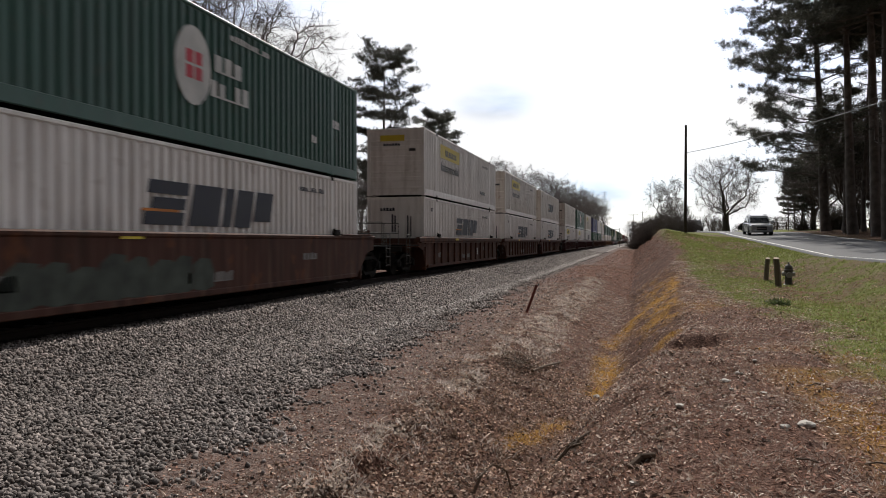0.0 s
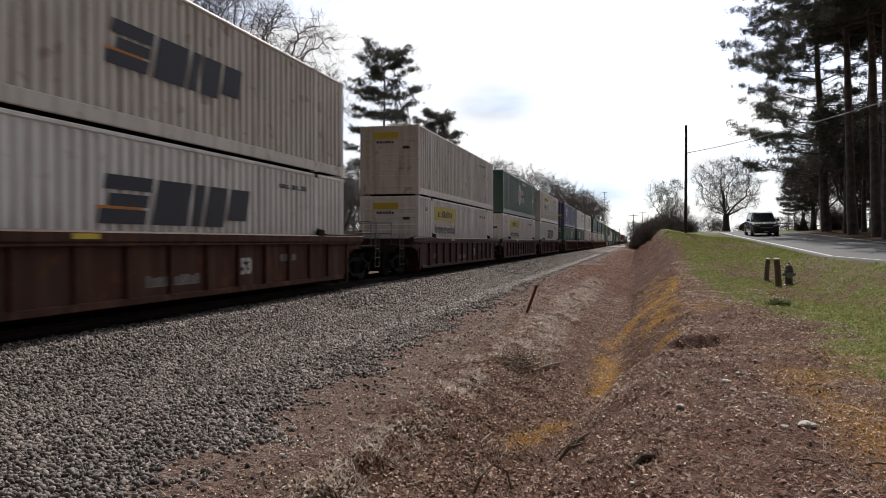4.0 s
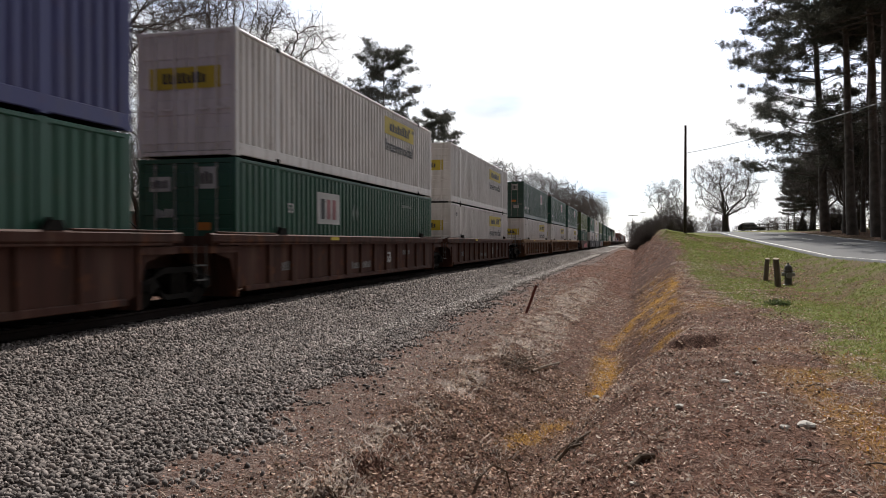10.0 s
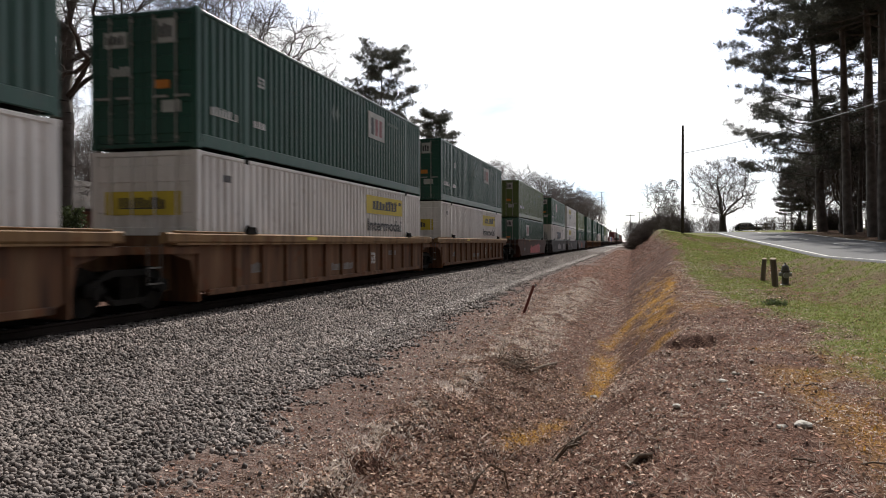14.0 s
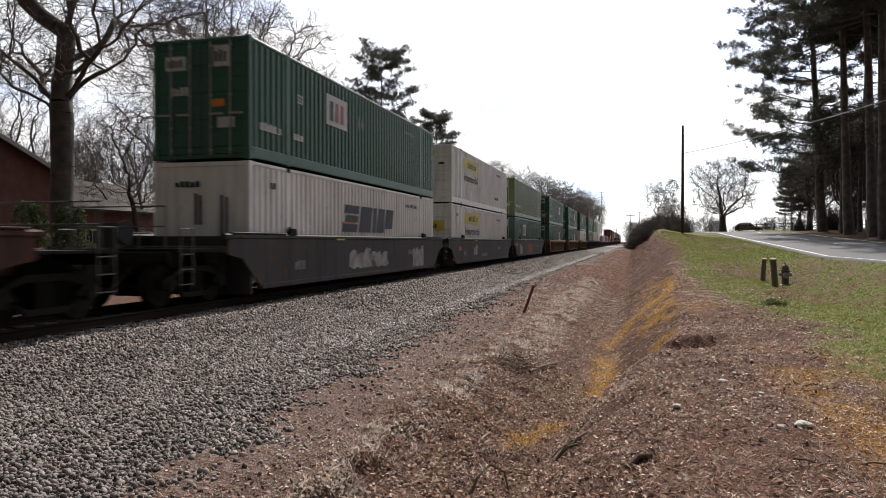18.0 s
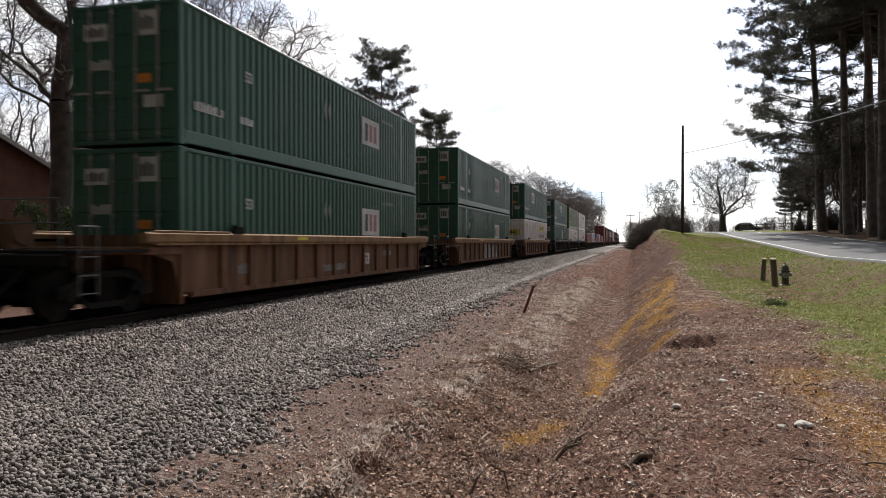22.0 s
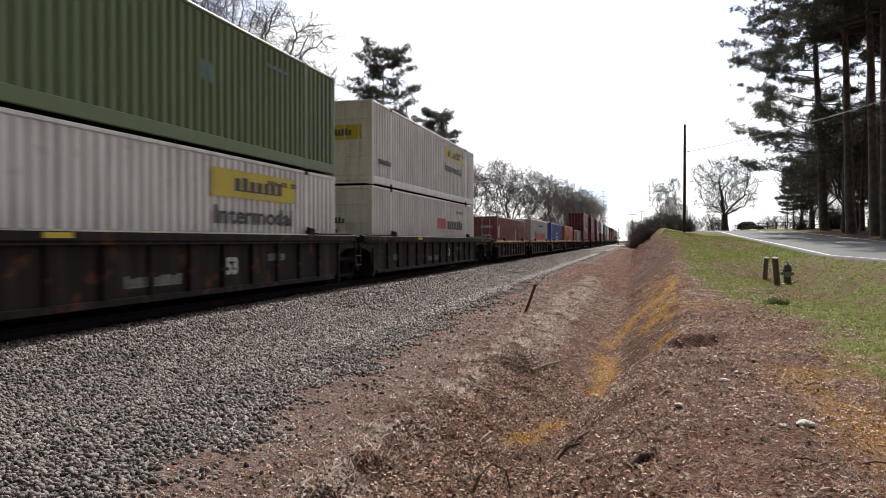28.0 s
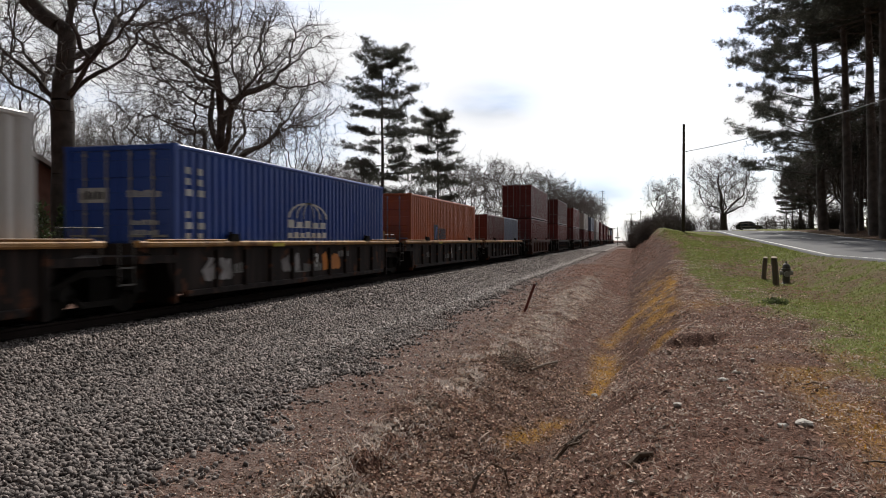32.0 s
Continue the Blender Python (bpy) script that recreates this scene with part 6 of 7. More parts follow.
for xx in (-.45, .45, -2.6, -1.9):
    zz = 2.7 if abs(xx) < 1 else 5.4
    part("signal_lamp", Build().prism([(xx + .3 * math.cos(k * .524), zz + .3 * math.sin(k * .524)) for k in range(12)], 1, -.16, -.08), M["dark_metal"], crossing)
M["concrete"] = mat("pale_worn_concrete", (0.42, 0.40, 0.37), 0.85, 0, 0.2, bump=0.2)
cross_road = thing("crossing_road", "pale road crossing the track in the distance", "road", kind="structure")
v, f = [], []
for i in range(41):
    x = -9 + i * .45
    z = float(land(x, 232)) * .2 + .8 * (-.12) if x > -8 else -.1
    v += [(x, 226, max(z, -.25) + .03), (x, 240, max(z, -.25) + .03)]
    if i:
        f.append((2 * i - 2, 2 * i, 2 * i + 1, 2 * i - 1))
part("road_slab", mesh_of("road_slab", v, f, M["concrete"]), M["concrete"], cross_road)

# ---- posts, hydrant, stake ----
M["log"] = mat("dark_weathered_post_wood", (0.15, 0.12, 0.095), 0.95, 0, 0.4, stretch=(5, 5, .6), bump=0.6)
M["cut_wood"] = mat("pale_cut_wood", (0.34, 0.27, 0.19), 0.85, 0, 0.2)
M["hydrant"] = mat("dull_dark_grey_hydrant_paint", (0.095, 0.090, 0.085), 0.6, 0, 0.25, dirt=0.4, bump=0.2)
M["hydrant_cap"] = mat("silver_grey_hydrant_caps", (0.30, 0.30, 0.29), 0.5, 0.3, 0.2)
M["stake"] = mat("rusty_red_steel_stake", (0.16, 0.042, 0.032), 0.75, 0.2, 0.3, bump=0.2)


def short_post(x, y, h, r, lean_x, lean_y):
    p = thing("wooden_post", "short weathered log post with a pale cut top", "post", "posts beside the hydrant", at=at_ground(x, y))
    n = 12
    b = Build().tube([(0, 0, -.2), (lean_x * .3, lean_y * .3, h * .3), (lean_x * .7, lean_y * .7, h * .7), (lean_x, lean_y, h)], [r * 1.08, r, r * .97, r * .95], n)
    part("log", b, M["log"], p)
    low = [(lean_x + r * .95 * math.cos(6.2832 * k / n), lean_y + r * .95 * math.sin(6.2832 * k / n), h - .01) for k in range(n)]
    slant = [(x, y, h + .03 + .30 * (y - lean_y)) for x, y, z in low]
    part("cut_top", Build().add(low + slant, [tuple(range(n - 1, -1, -1)), tuple(range(n, 2 * n))] + [(k, (k + 1) % n, (k + 1) % n + n, k + n) for k in range(n)]), M["cut_wood"], p)


short_post(4.62, 28.8, .80, .085, .06, 0)
short_post(4.64, 26.4, .95, .10, -.08, .02)
hyd = thing("fire_hydrant", "dull dark grey fire hydrant with silver caps on the grass", "fire hydrant", at=at_ground(5.20, 27.8))


def lathe(profile, sides=16):
    b, v, f = Build(), [], []
    for r, z in profile:
        v += [(r * math.cos(6.2832 * k / sides), r * math.sin(6.2832 * k / sides), z) for k in range(sides)]
    for i in range(len(profile) - 1):
        f += [(i * sides + k, i * sides + (k + 1) % sides, (i + 1) * sides + (k + 1) % sides, (i + 1) * sides + k) for k in range(sides)]
    f += [tuple(range(sides - 1, -1, -1)), tuple(range((len(profile) - 1) * sides, len(profile) * sides))]
    return b.add(v, f)


part("barrel", lathe([(.19, -.1), (.19, .03), (.13, .05), (.12, .10), (.12, .48), (.16, .50), (.16, .54), (.13, .56)]), M["hydrant"], hyd)
part("bonnet", lathe([(.13, .56), (.135, .60), (.11, .68), (.06, .73), (.03, .74), (.03, .80), (.01, .80)]), M["hydrant"], hyd)
for nm, sx, r, z in (("hose_outlet", -1, .075, .40), ("hose_outlet", 1, .075, .40)):
    part(nm, Build().disc(*sorted((sx * .10, sx * .21)), 0, z, r, 12), M["hydrant_cap"], hyd)
part("pumper_outlet", Build().prism([(.10 * math.cos(k * .449), .36 + .10 * math.sin(k * .449)) for k in range(14)], 1, -.24, -.1), M["hydrant_cap"], hyd)
stake = thing("survey_stake", "rusty red leaning steel stake in the gravel edge", "stake", at=at_ground(-2.9, 19.8))
part("bar", Build().prism([(-.035, -.035), (.035, -.035), (.035, -.02), (0, .03), (-.035, -.02)], 2, -.25, .82), M["stake"], stake, at=pose(0, 0, 0, 0, 20, 15))

# ---- road vehicles ----
M["silver"] = mat("silver_white_car_paint", (0.43, 0.44, 0.46), 0.25, 0.3, 0.04, bump=0, spec=0.7)
M["graphite"] = mat("dark_blue_grey_car_paint", (0.035, 0.040, 0.052), 0.25, 0.3, 0.06, bump=0, spec=0.7)
M["dark_car"] = mat("black_green_car_paint", (0.02, 0.024, 0.024), 0.3, 0.2, 0.06, bump=0, spec=0.6)
M["tyre"] = mat("black_tyre_rubber", (0.018, 0.018, 0.019), 0.85, 0, 0.2)
M["alloy"] = mat("silver_alloy_rim", (0.45, 0.45, 0.46), 0.35, 0.7, 0.1, bump=0)
M["lamp_glass"] = mat("clear_headlamp_glass", (0.6, 0.62, 0.65), 0.1, 0.2, 0.05, bump=0, spec=0.9)
M["trim_black"] = mat("matt_black_plastic_trim", (0.015, 0.015, 0.016), 0.6, 0, 0.1, bump=0)
M["chrome"] = mat("bright_chrome", (0.6, 0.6, 0.62), 0.12, 1.0, 0.05, bump=0)
CAR_WHEEL = []


def loft(sections):
    """sections: (y, half widths and heights from sill to roof as (x, z) lists); closed left and right."""
    b, v, f = Build(), [], []
    n = len(sections[0][1])
    for y, prof in sections:
        v += [(-x, y, z) for x, z in prof] + [(x, y, z) for x, z in reversed(prof)]
    m = 2 * n
    for i in range(len(sections) - 1):
        f += [(i * m + k, i * m + (k + 1) % m, (i + 1) * m + (k + 1) % m, (i + 1) * m + k) for k in range(m)]
    f += [tuple(range(m - 1, -1, -1)), tuple(range((len(sections) - 1) * m, len(sections) * m))]
    return b.add(v, f)


def suv(name, label, paint_key, L, W, H, bonnet, at, group=""):
    """A five-door sport utility car whose front points to -y."""
    c = thing(name, label, "car", group, at=at)
    w, h2, wr = W / 2, bonnet, .37
    body = [(-L / 2, [(w * .72, .32), (w * .80, .45), (w * .80, h2 * .72), (w * .62, h2 * .80)]), (-L / 2 + .12, [(w * .86, .26), (w * .93, .45), (w * .93, h2 * .80), (w * .74, h2 * .90)]),
            (-L / 2 + .55, [(w * .95, .22), (w, .50), (w * .98, h2 * .88), (w * .80, h2 * .97)]), (-L / 2 + 1.25, [(w * .95, .22), (w, .52), (w * .985, h2 * .93), (w * .86, h2 * 1.02)]),
            (0, [(w * .95, .22), (w, .55), (w * .985, h2 * .96), (w * .90, h2 * 1.06)]), (L / 2 - .7, [(w * .95, .24), (w, .55), (w * .985, h2 * .98), (w * .88, h2 * 1.08)]),
            (L / 2 - .12, [(w * .90, .30), (w * .96, .55), (w * .95, h2 * .95), (w * .82, h2 * 1.05)]), (L / 2, [(w * .80, .36), (w * .88, .55), (w * .86, h2 * .92), (w * .74, h2 * 1.0)])]
    part("body", loft(body), M[paint_key], c)
    zb = h2 * 1.0
    cab = [(-L / 2 + 1.15, [(w * .84, zb - .03), (w * .80, zb), (w * .78, zb + .01)]), (-L / 2 + 1.85, [(w * .90, zb), (w * .78, H - .10), (w * .66, H - .05)]), (0.1, [(w * .92, zb), (w * .79, H - .06), (w * .66, H)]),
           (L / 2 - .75, [(w * .91, zb), (w * .77, H - .09), (w * .64, H - .03)]), (L / 2 - .15, [(w * .85, zb), (w * .80, zb + .06), (w * .76, zb + .08)])]
    part("roof", loft(cab), M[paint_key], c)
    zt = H - .17
    b = Build().add([(-w * .80, -L / 2 + 1.20, zb + .06), (w * .80, -L / 2 + 1.20, zb + .06), (w * .67, -L / 2 + 1.80, zt + .02), (-w * .67, -L / 2 + 1.80, zt + .02)], [(0, 1, 2, 3)])
    b.v = [(x, y - .028, z + .02) for x, y, z in b.v]
    b.add([(x, y + .01, z - .01) for x, y, z in b.v[:4]], [(3, 2, 1, 0)])
    part("windscreen", b, M["pane"], c)
    for s in (1, -1):
        for y0, y1, t0, t1 in ((-L / 2 + 1.55, -.10, .42, 0), (-.02, L * .24, 0, 0), (L * .24 + .07, L / 2 - .52, 0, .30)):
            q = [(y0, zb + .07), (y1, zb + .07), (y1 - t1, zt), (y0 + t0, zt)]
            xs = [w * .905, w * .905, w * .795, w * .795]
            v = [(s * (x + .012), y, z) for x, (y, z) in zip(xs, q)] + [(s * (x - .01), y, z) for x, (y, z) in zip(xs, q)]
            part("side_window", Build().add(v, [(0, 1, 2, 3), (7, 6, 5, 4), (0, 4, 5, 1), (1, 5, 6, 2), (2, 6, 7, 3), (3, 7, 4, 0)]), M["pane"], c)
        part("headlight", Build().prism([(s * w * .48, h2 * .70), (s * w * .84, h2 * .74), (s * w * .86, h2 * .86), (s * w * .52, h2 * .80)][::s], 1, -L / 2 - .01, -L / 2 + .2), M["lamp_glass"], c)
        part("wing_mirror", Build().box(*sorted((s * w * 1.0, s * (w + .20)))[:1], -L / 2 + 1.50, zb + .05, sorted((s * w * 1.0, s * (w + .20)))[1], -L / 2 + 1.62, zb + .22, .02), M[paint_key], c)
        part("side_skirt", Build().box(*sorted((s * (w - .06), s * (w + .012)))[:1], -L / 2 + 1.3, .24, sorted((s * (w - .06), s * (w + .012)))[1], L / 2 - 1.2, .36, .02), M["trim_black"] if paint_key == "silver" else M["chrome"], c)
        part("roof_rail", Build().tube([(s * w * .68, -.7, H - .02), (s * w * .68, -.5, H + .05), (s * w * .68, L / 2 - 1.1, H + .04), (s * w * .68, L / 2 - .9, H - .02)], .018, 6), M["trim_black"], c)
        for y in (-L / 2 + .92, L / 2 - .95):
            hub = part("wheel_arch", Build().prism([(y + .46 * math.cos(k * .2618), .38 + .46 * math.sin(k * .2618)) for k in range(-1, 14)][::1], 0, *sorted((s * (w - .26), s * (w + .006)))), M["trim_black"], c)
            at_hub = part("wheel_hub", Build().tube([(0, 0, 0), (s * .02, 0, 0)], .06, 8), M["trim_black"], c, at=pose(s * (w - .10), y, wr))
            if not CAR_WHEEL:
                b = Build().disc(-.115, .115, 0, 0, wr, 24)
                CAR_WHEEL.append(part("wheel", b, M["tyre"], at_hub, "black tyre on a silver rim"))
                CAR_WHEEL[0].data.materials.append(M["alloy"])
                spoke = Build()
                for k in range(5):
                    a = k * 1.2566
                    for sx in (-.12, .12):
                        spoke.prism([(.05 * math.cos(a + 1.57), .05 * math.sin(a + 1.57)), (.26 * math.cos(a) + .03 * math.cos(a + 1.57), .26 * math.sin(a) + .03 * math.sin(a + 1.57)), (.26 * math.cos(a) - .03 * math.cos(a + 1.57), .26 * math.sin(a) - .03 * math.sin(a + 1.57)), (-.05 * math.cos(a + 1.57), -.05 * math.sin(a + 1.57))], 0, sx - .004, sx + .004)
                me = CAR_WHEEL[0].data
                both = Build().add([tuple(q.co) for q in me.vertices], [tuple(q.vertices) for q in me.polygons])
                nf = len(both.f)
                both.add(spoke.v, spoke.f)
                me2 = both.mesh("wheel", M["tyre"])
                me2.materials.append(M["alloy"])
                for i, q in enumerate(me2.polygons):
                    q.material_index = 1 if i >= nf else 0
                CAR_WHEEL[0].data = me2
                walk(CAR_WHEEL[0], [(i / FPS, Matrix.Rotation(15.2 * i / FPS / wr, 4, "X")) for i in range(int(DURATION * FPS) + 1)])
            else:
                wcopy = CAR_WHEEL[0].copy()
                scene.collection.objects.link(wcopy)
                wcopy.parent = at_hub
    part("grille", Build().box(-w * .42, -L / 2 - .02, h2 * .42, w * .42, -L / 2 + .08, h2 * .74, .02), M["trim_black"], c)
    part("grille_bar", Build().box(-w * .42, -L / 2 - .035, h2 * .58, w * .42, -L / 2 - .018, h2 * .63), M["chrome"], c)
    part("bumper", Build().box(-w * .80, -L / 2 - .05, .28, w * .80, -L / 2 + .15, .46, .04), M["trim_black"] if paint_key != "silver" else M[paint_key], c)
    part("number_plate", Build().box(-.16, -L / 2 - .06, .33, .16, -L / 2 - .05, .42), M["mark_white"], c)
    return c


car_a = suv("suv", "silver-white compact sport utility car on the road", "silver", 4.65, 1.87, 1.66, .98, pose(0, 0, 0), "cars on the road")
car_b = suv("suv", "dark blue-grey large sport utility car on the road", "graphite", 5.15, 2.02, 1.92, 1.14, pose(0, 0, 0), "cars on the road")
CARS = [(car_a, [(0, 10.0, 66.6), (1, 10.0, 48.0), (2, 10.0, 32.5), (32, 10.0, 32.5 - 15.2 * 30)]), (car_b, [(0, 10.0, 132), (3, 10.0, 82.5), (5.5, 10.0, 38.6), (32, 10.0, 38.6 - 15.6 * 26.5)])]
M_PARKED = suv("parked_car", "dark parked car beside leafless trees", "dark_car", 4.7, 1.85, 1.7, 1.0, at_ground(21.5, 150, 80))
for o in M_PARKED.children_recursive:
    if o.name.startswith("wheel") and o.animation_data:
        o.animation_data_clear()
fence = thing("fence", "dark wooden rail fence beyond the road", "fence", at=pose(0, 0, 0))
for k in range(16):
    x, y = 17 + 1.1 * k, 128 - 1.2 * k
    part("post", Build().box(x - .07, y - .07, float(land(x, y)) - .2, x + .07, y + .07, float(land(x, y)) + 1.25), M["pole_wood"], fence)
    if k < 15:
        x2, y2 = x + 1.1, y - 1.2
        for z in (.55, 1.05):
            part("rail", Build().tube([(x, y, float(land(x, y)) + z), (x2, y2, float(land(x2, y2)) + z)], .05, 5), M["pole_wood"], fence)


# ---- ballast stones ----
M["stone"] = mat("grey_crushed_ballast_stone", (0.165, 0.139, 0.127), 0.9, 0, 0.25, fine=50, bump=0.3, island=0.75)
M["stone_part"] = mat("grey_crushed_stone", (0.186, 0.16, 0.148), 0.9, 0, 0.25, fine=50, bump=0.3, per_object=0.7)
g = np.random.default_rng(77)
PHI = 1.618
ICO_V = np.array([(-1, PHI, 0), (1, PHI, 0), (-1, -PHI, 0), (1, -PHI, 0), (0, -1, PHI), (0, 1, PHI), (0, -1, -PHI), (0, 1, -PHI), (PHI, 0, -1), (PHI, 0, 1), (-PHI, 0, -1), (-PHI, 0, 1)], float) / 1.9
ICO_F = np.array([(0, 11, 5), (0, 5, 1), (0, 1, 7), (0, 7, 10), (0, 10, 11), (1, 5, 9), (5, 11, 4), (11, 10, 2), (10, 7, 6), (7, 1, 8), (3, 9, 4), (3, 4, 2), (3, 2, 6), (3, 6, 8), (3, 8, 9), (4, 9, 5), (2, 4, 11), (6, 2, 10), (8, 6, 7), (9, 8, 1)])
OCT_V = np.array([(1, 0, 0), (-1, 0, 0), (0, 1, 0), (0, -1, 0), (0, 0, 1), (0, 0, -1)], float)
OCT_F = np.array([(0, 2, 4), (2, 1, 4), (1, 3, 4), (3, 0, 4), (2, 0, 5), (1, 2, 5), (3, 1, 5), (0, 3, 5)])


def turns(n):
    """n random rotation matrices."""
    q = g.normal(0, 1, (n, 4))
    q /= np.linalg.norm(q, axis=1, keepdims=True)
    w, x, y, z = q.T
    return np.stack([1 - 2 * (y * y + z * z), 2 * (x * y - z * w), 2 * (x * z + y * w), 2 * (x * y + z * w), 1 - 2 * (x * x + z * z), 2 * (y * z - x * w), 2 * (x * z - y * w), 2 * (y * z + x * w), 1 - 2 * (x * x + y * y)], -1).reshape(n, 3, 3)


def scatter_mesh(name, base_v, base_f, X, Y, size, material, lift=.25):
    n = len(X)
    V = base_v[None] * g.uniform(.55, 1.3, (n, len(base_v), 1)) * g.uniform(.38, 1.3, (n, 1, 3)) * size[:, None, None]
    V = np.einsum("nij,nkj->nki", turns(n), V)
    V += np.stack([X, Y, land(X, Y) + size * lift], -1)[:, None, :]
    F = (base_f[None] + (np.arange(n) * len(base_v))[:, None, None]).reshape(-1, 3)
    return raw_mesh(name, V.reshape(-1, 3), F, material)


def gravel_points(n, y0, y1, x0=-9.0, x1=-2.6):
    X, Y = g.uniform(x0, x1, n), g.uniform(y0, y1, n)
    keep = (Y > -X * .90 - .3) & (zones(X, Y)[0] > g.uniform(.28, 1.0, n))
    return X[keep], Y[keep]


ballast = thing("ballast", "grey crushed stone ballast beside the track", "ballast", kind="stuff")
X, Y = gravel_points(34000, 3.6, 8.8)
part("stones", scatter_mesh("stones", ICO_V, ICO_F, X, Y, g.uniform(.013, .036, len(X)), M["stone"]), None, ballast)["kind"] = "stuff"
X, Y = gravel_points(50000, 8.8, 18)
part("stones", scatter_mesh("stones", OCT_V, OCT_F, X, Y, g.uniform(.020, .046, len(X)), M["stone"]), None, ballast)["kind"] = "stuff"
X, Y = gravel_points(42000, 18, 40)
part("stones", scatter_mesh("stones", OCT_V, OCT_F, X, Y, g.uniform(.032, .062, len(X)), M["stone"]), None, ballast)["kind"] = "stuff"
X, Y = gravel_points(26000, 40, 130, -9.0, -3.5)
part("stones", scatter_mesh("stones", OCT_V, OCT_F, X, Y, g.uniform(.05, .09, len(X)), M["stone"], .1), None, ballast)["kind"] = "stuff"
# a paler, coarser strip along the bench
M["pale_ballast"] = mat("pale_crushed_stone", (0.31, 0.28, 0.26), 0.9, 0, 0.2, fine=50, bump=0.3, island=0.5)
X, Y = g.normal(-5.05, .16, 6500), 9 + 95 * g.uniform(0, 1, 6500) ** 1.3
keep = g.uniform(0, 1, 6500) < np.clip((Y - 9) / 14, .05, 1)
X, Y = X[keep], Y[keep]
part("pale_stones", scatter_mesh("pale_stones", OCT_V, OCT_F, X, Y, g.uniform(.022, .045, len(X)) * (1 + Y / 70), M["pale_ballast"], .35), None, ballast)["kind"] = "stuff"
shapes = []
for k in range(6):
    v = ICO_V * g.uniform(.72, 1.25, (12, 1)) * np.array([1.2, .85, .6]) * .032
    shapes.append(raw_mesh("ballast_stone", v, ICO_F, M["stone_part"]))
X, Y = g.uniform(-4.7, -3.3, 600), g.uniform(4.3, 8.2, 600)
keep = np.where(zones(X, Y)[0] > .5)[0][:300]
for i in keep:
    part("ballast_stone", shapes[i % 6], None, ballast, at=pose(X[i], Y[i], float(land(X[i], Y[i])) + .018, *[g.uniform(0, 360) for _ in range(3)]))

# ---- litter, grass and tufts ----
M["leaf"] = mat("dry_brown_leaf_litter", (0.29, 0.160, 0.118), 0.85, 0, 0.25, bump=0, island=0.7, thin=0.3)
M["pale_leaf"] = mat("bleached_dry_leaves", (0.48, 0.38, 0.31), 0.8, 0, 0.2, bump=0, island=0.5, thin=0.3)
M["dead_grass"] = mat("pale_dead_grass_blades", (0.50, 0.41, 0.35), 0.8, 0, 0.2, bump=0, island=0.5, thin=0.4)
M["brown_grass"] = mat("brown_dead_grass_blades", (0.27, 0.155, 0.115), 0.85, 0, 0.2, bump=0, island=0.6, thin=0.4)
M["green_grass"] = mat("short_green_grass_blades", (0.185, 0.205, 0.060), 0.7, 0, 0.2, bump=0, island=0.3, thin=0.45)
M["moss_blade"] = mat("orange_brown_moss_tufts", (0.38, 0.200, 0.034), 0.85, 0, 0.2, bump=0, island=0.5, thin=0.4)


def leaf_mesh(name, X, Y, size, material, flat=.5):
    n = len(X)
    R = turns(n)
    base = np.array([(-.5, 0, 0), (0, -.30, .06), (.5, 0, 0), (0, .30, .06)])
    V = base[None] * size[:, None, None]
    V = np.einsum("nij,nkj->nki", R, V) * np.array([1, 1, flat])
    V += np.stack([X, Y, land(X, Y) + size * .22], -1)[:, None, :]
    return raw_mesh(name, V.reshape(-1, 3), np.arange(4 * n).reshape(-1, 4), material)


def blade_mesh(name, X, Y, height, width, material, lean=.5):
    n = len(X)
    a = g.uniform(0, 6.283, n)
    S = np.stack([np.cos(a), np.sin(a), np.zeros(n)], -1) * width[:, None]
    b = g.uniform(0, 6.283, n)
    T = np.stack([np.cos(b), np.sin(b), np.zeros(n)], -1) * (height * lean * g.uniform(0, 1.2, n))[:, None]
    P = np.stack([X, Y, land(X, Y) - .01], -1)
    up = np.array([[0, 0, 1.0]]) * height[:, None]
    V = np.stack([P - S, P + S, P + S * .6 + T * .4 + up * .6, P + T + up, P - S * .6 + T * .4 + up * .6], 1)
    return raw_mesh(name, V.reshape(-1, 3), np.arange(5 * n).reshape(-1, 5), material)


def points(n, x0, x1, y0, y1, weight, near=1.6):
    """Random places, denser near the viewer, kept by weight(zones, x, y)."""
    X, Y = g.uniform(x0, x1, n), y0 + (y1 - y0) * g.uniform(0, 1, n) ** near
    ok = (np.abs(np.degrees(np.arctan2(X, Y)) + 14.67) < 33) & (weight(zones(X, Y), X, Y) > g.uniform(0, 1, n))
    return X[ok], Y[ok]


litter = thing("leaf_litter", "dry brown leaves scattered over the soil", "leaves", kind="stuff")
X, Y = points(120000, -4.4, 6.5, 3.8, 60, lambda z, x, y: (1 - z[0]) * (1 - .75 * z[1]) * (1 - .8 * bare_earth_shade(x, y)) ** 2 * .9)
part("leaves", leaf_mesh("leaves", X, Y, g.uniform(.012, .040, len(X)) * (1 + Y / 26), M["leaf"]), None, litter)["kind"] = "stuff"
X, Y = points(26000, -3.6, 7.2, 3.8, 60, lambda z, x, y: (1 - .9 * z[0]) * (.22 + .9 * z[3]))
part("leaves", leaf_mesh("leaves", X, Y, g.uniform(.018, .05, len(X)) * (1 + Y / 30), M["pale_leaf"]), None, litter)["kind"] = "stuff"
X, Y = points(30000, -3.6, 4, 40, 170, lambda z, x, y: (1 - z[0]) * (1 - z[1]), 1.0)
part("leaves", leaf_mesh("leaves", X, Y, g.uniform(.06, .16, len(X)), M["leaf"]), None, litter)["kind"] = "stuff"
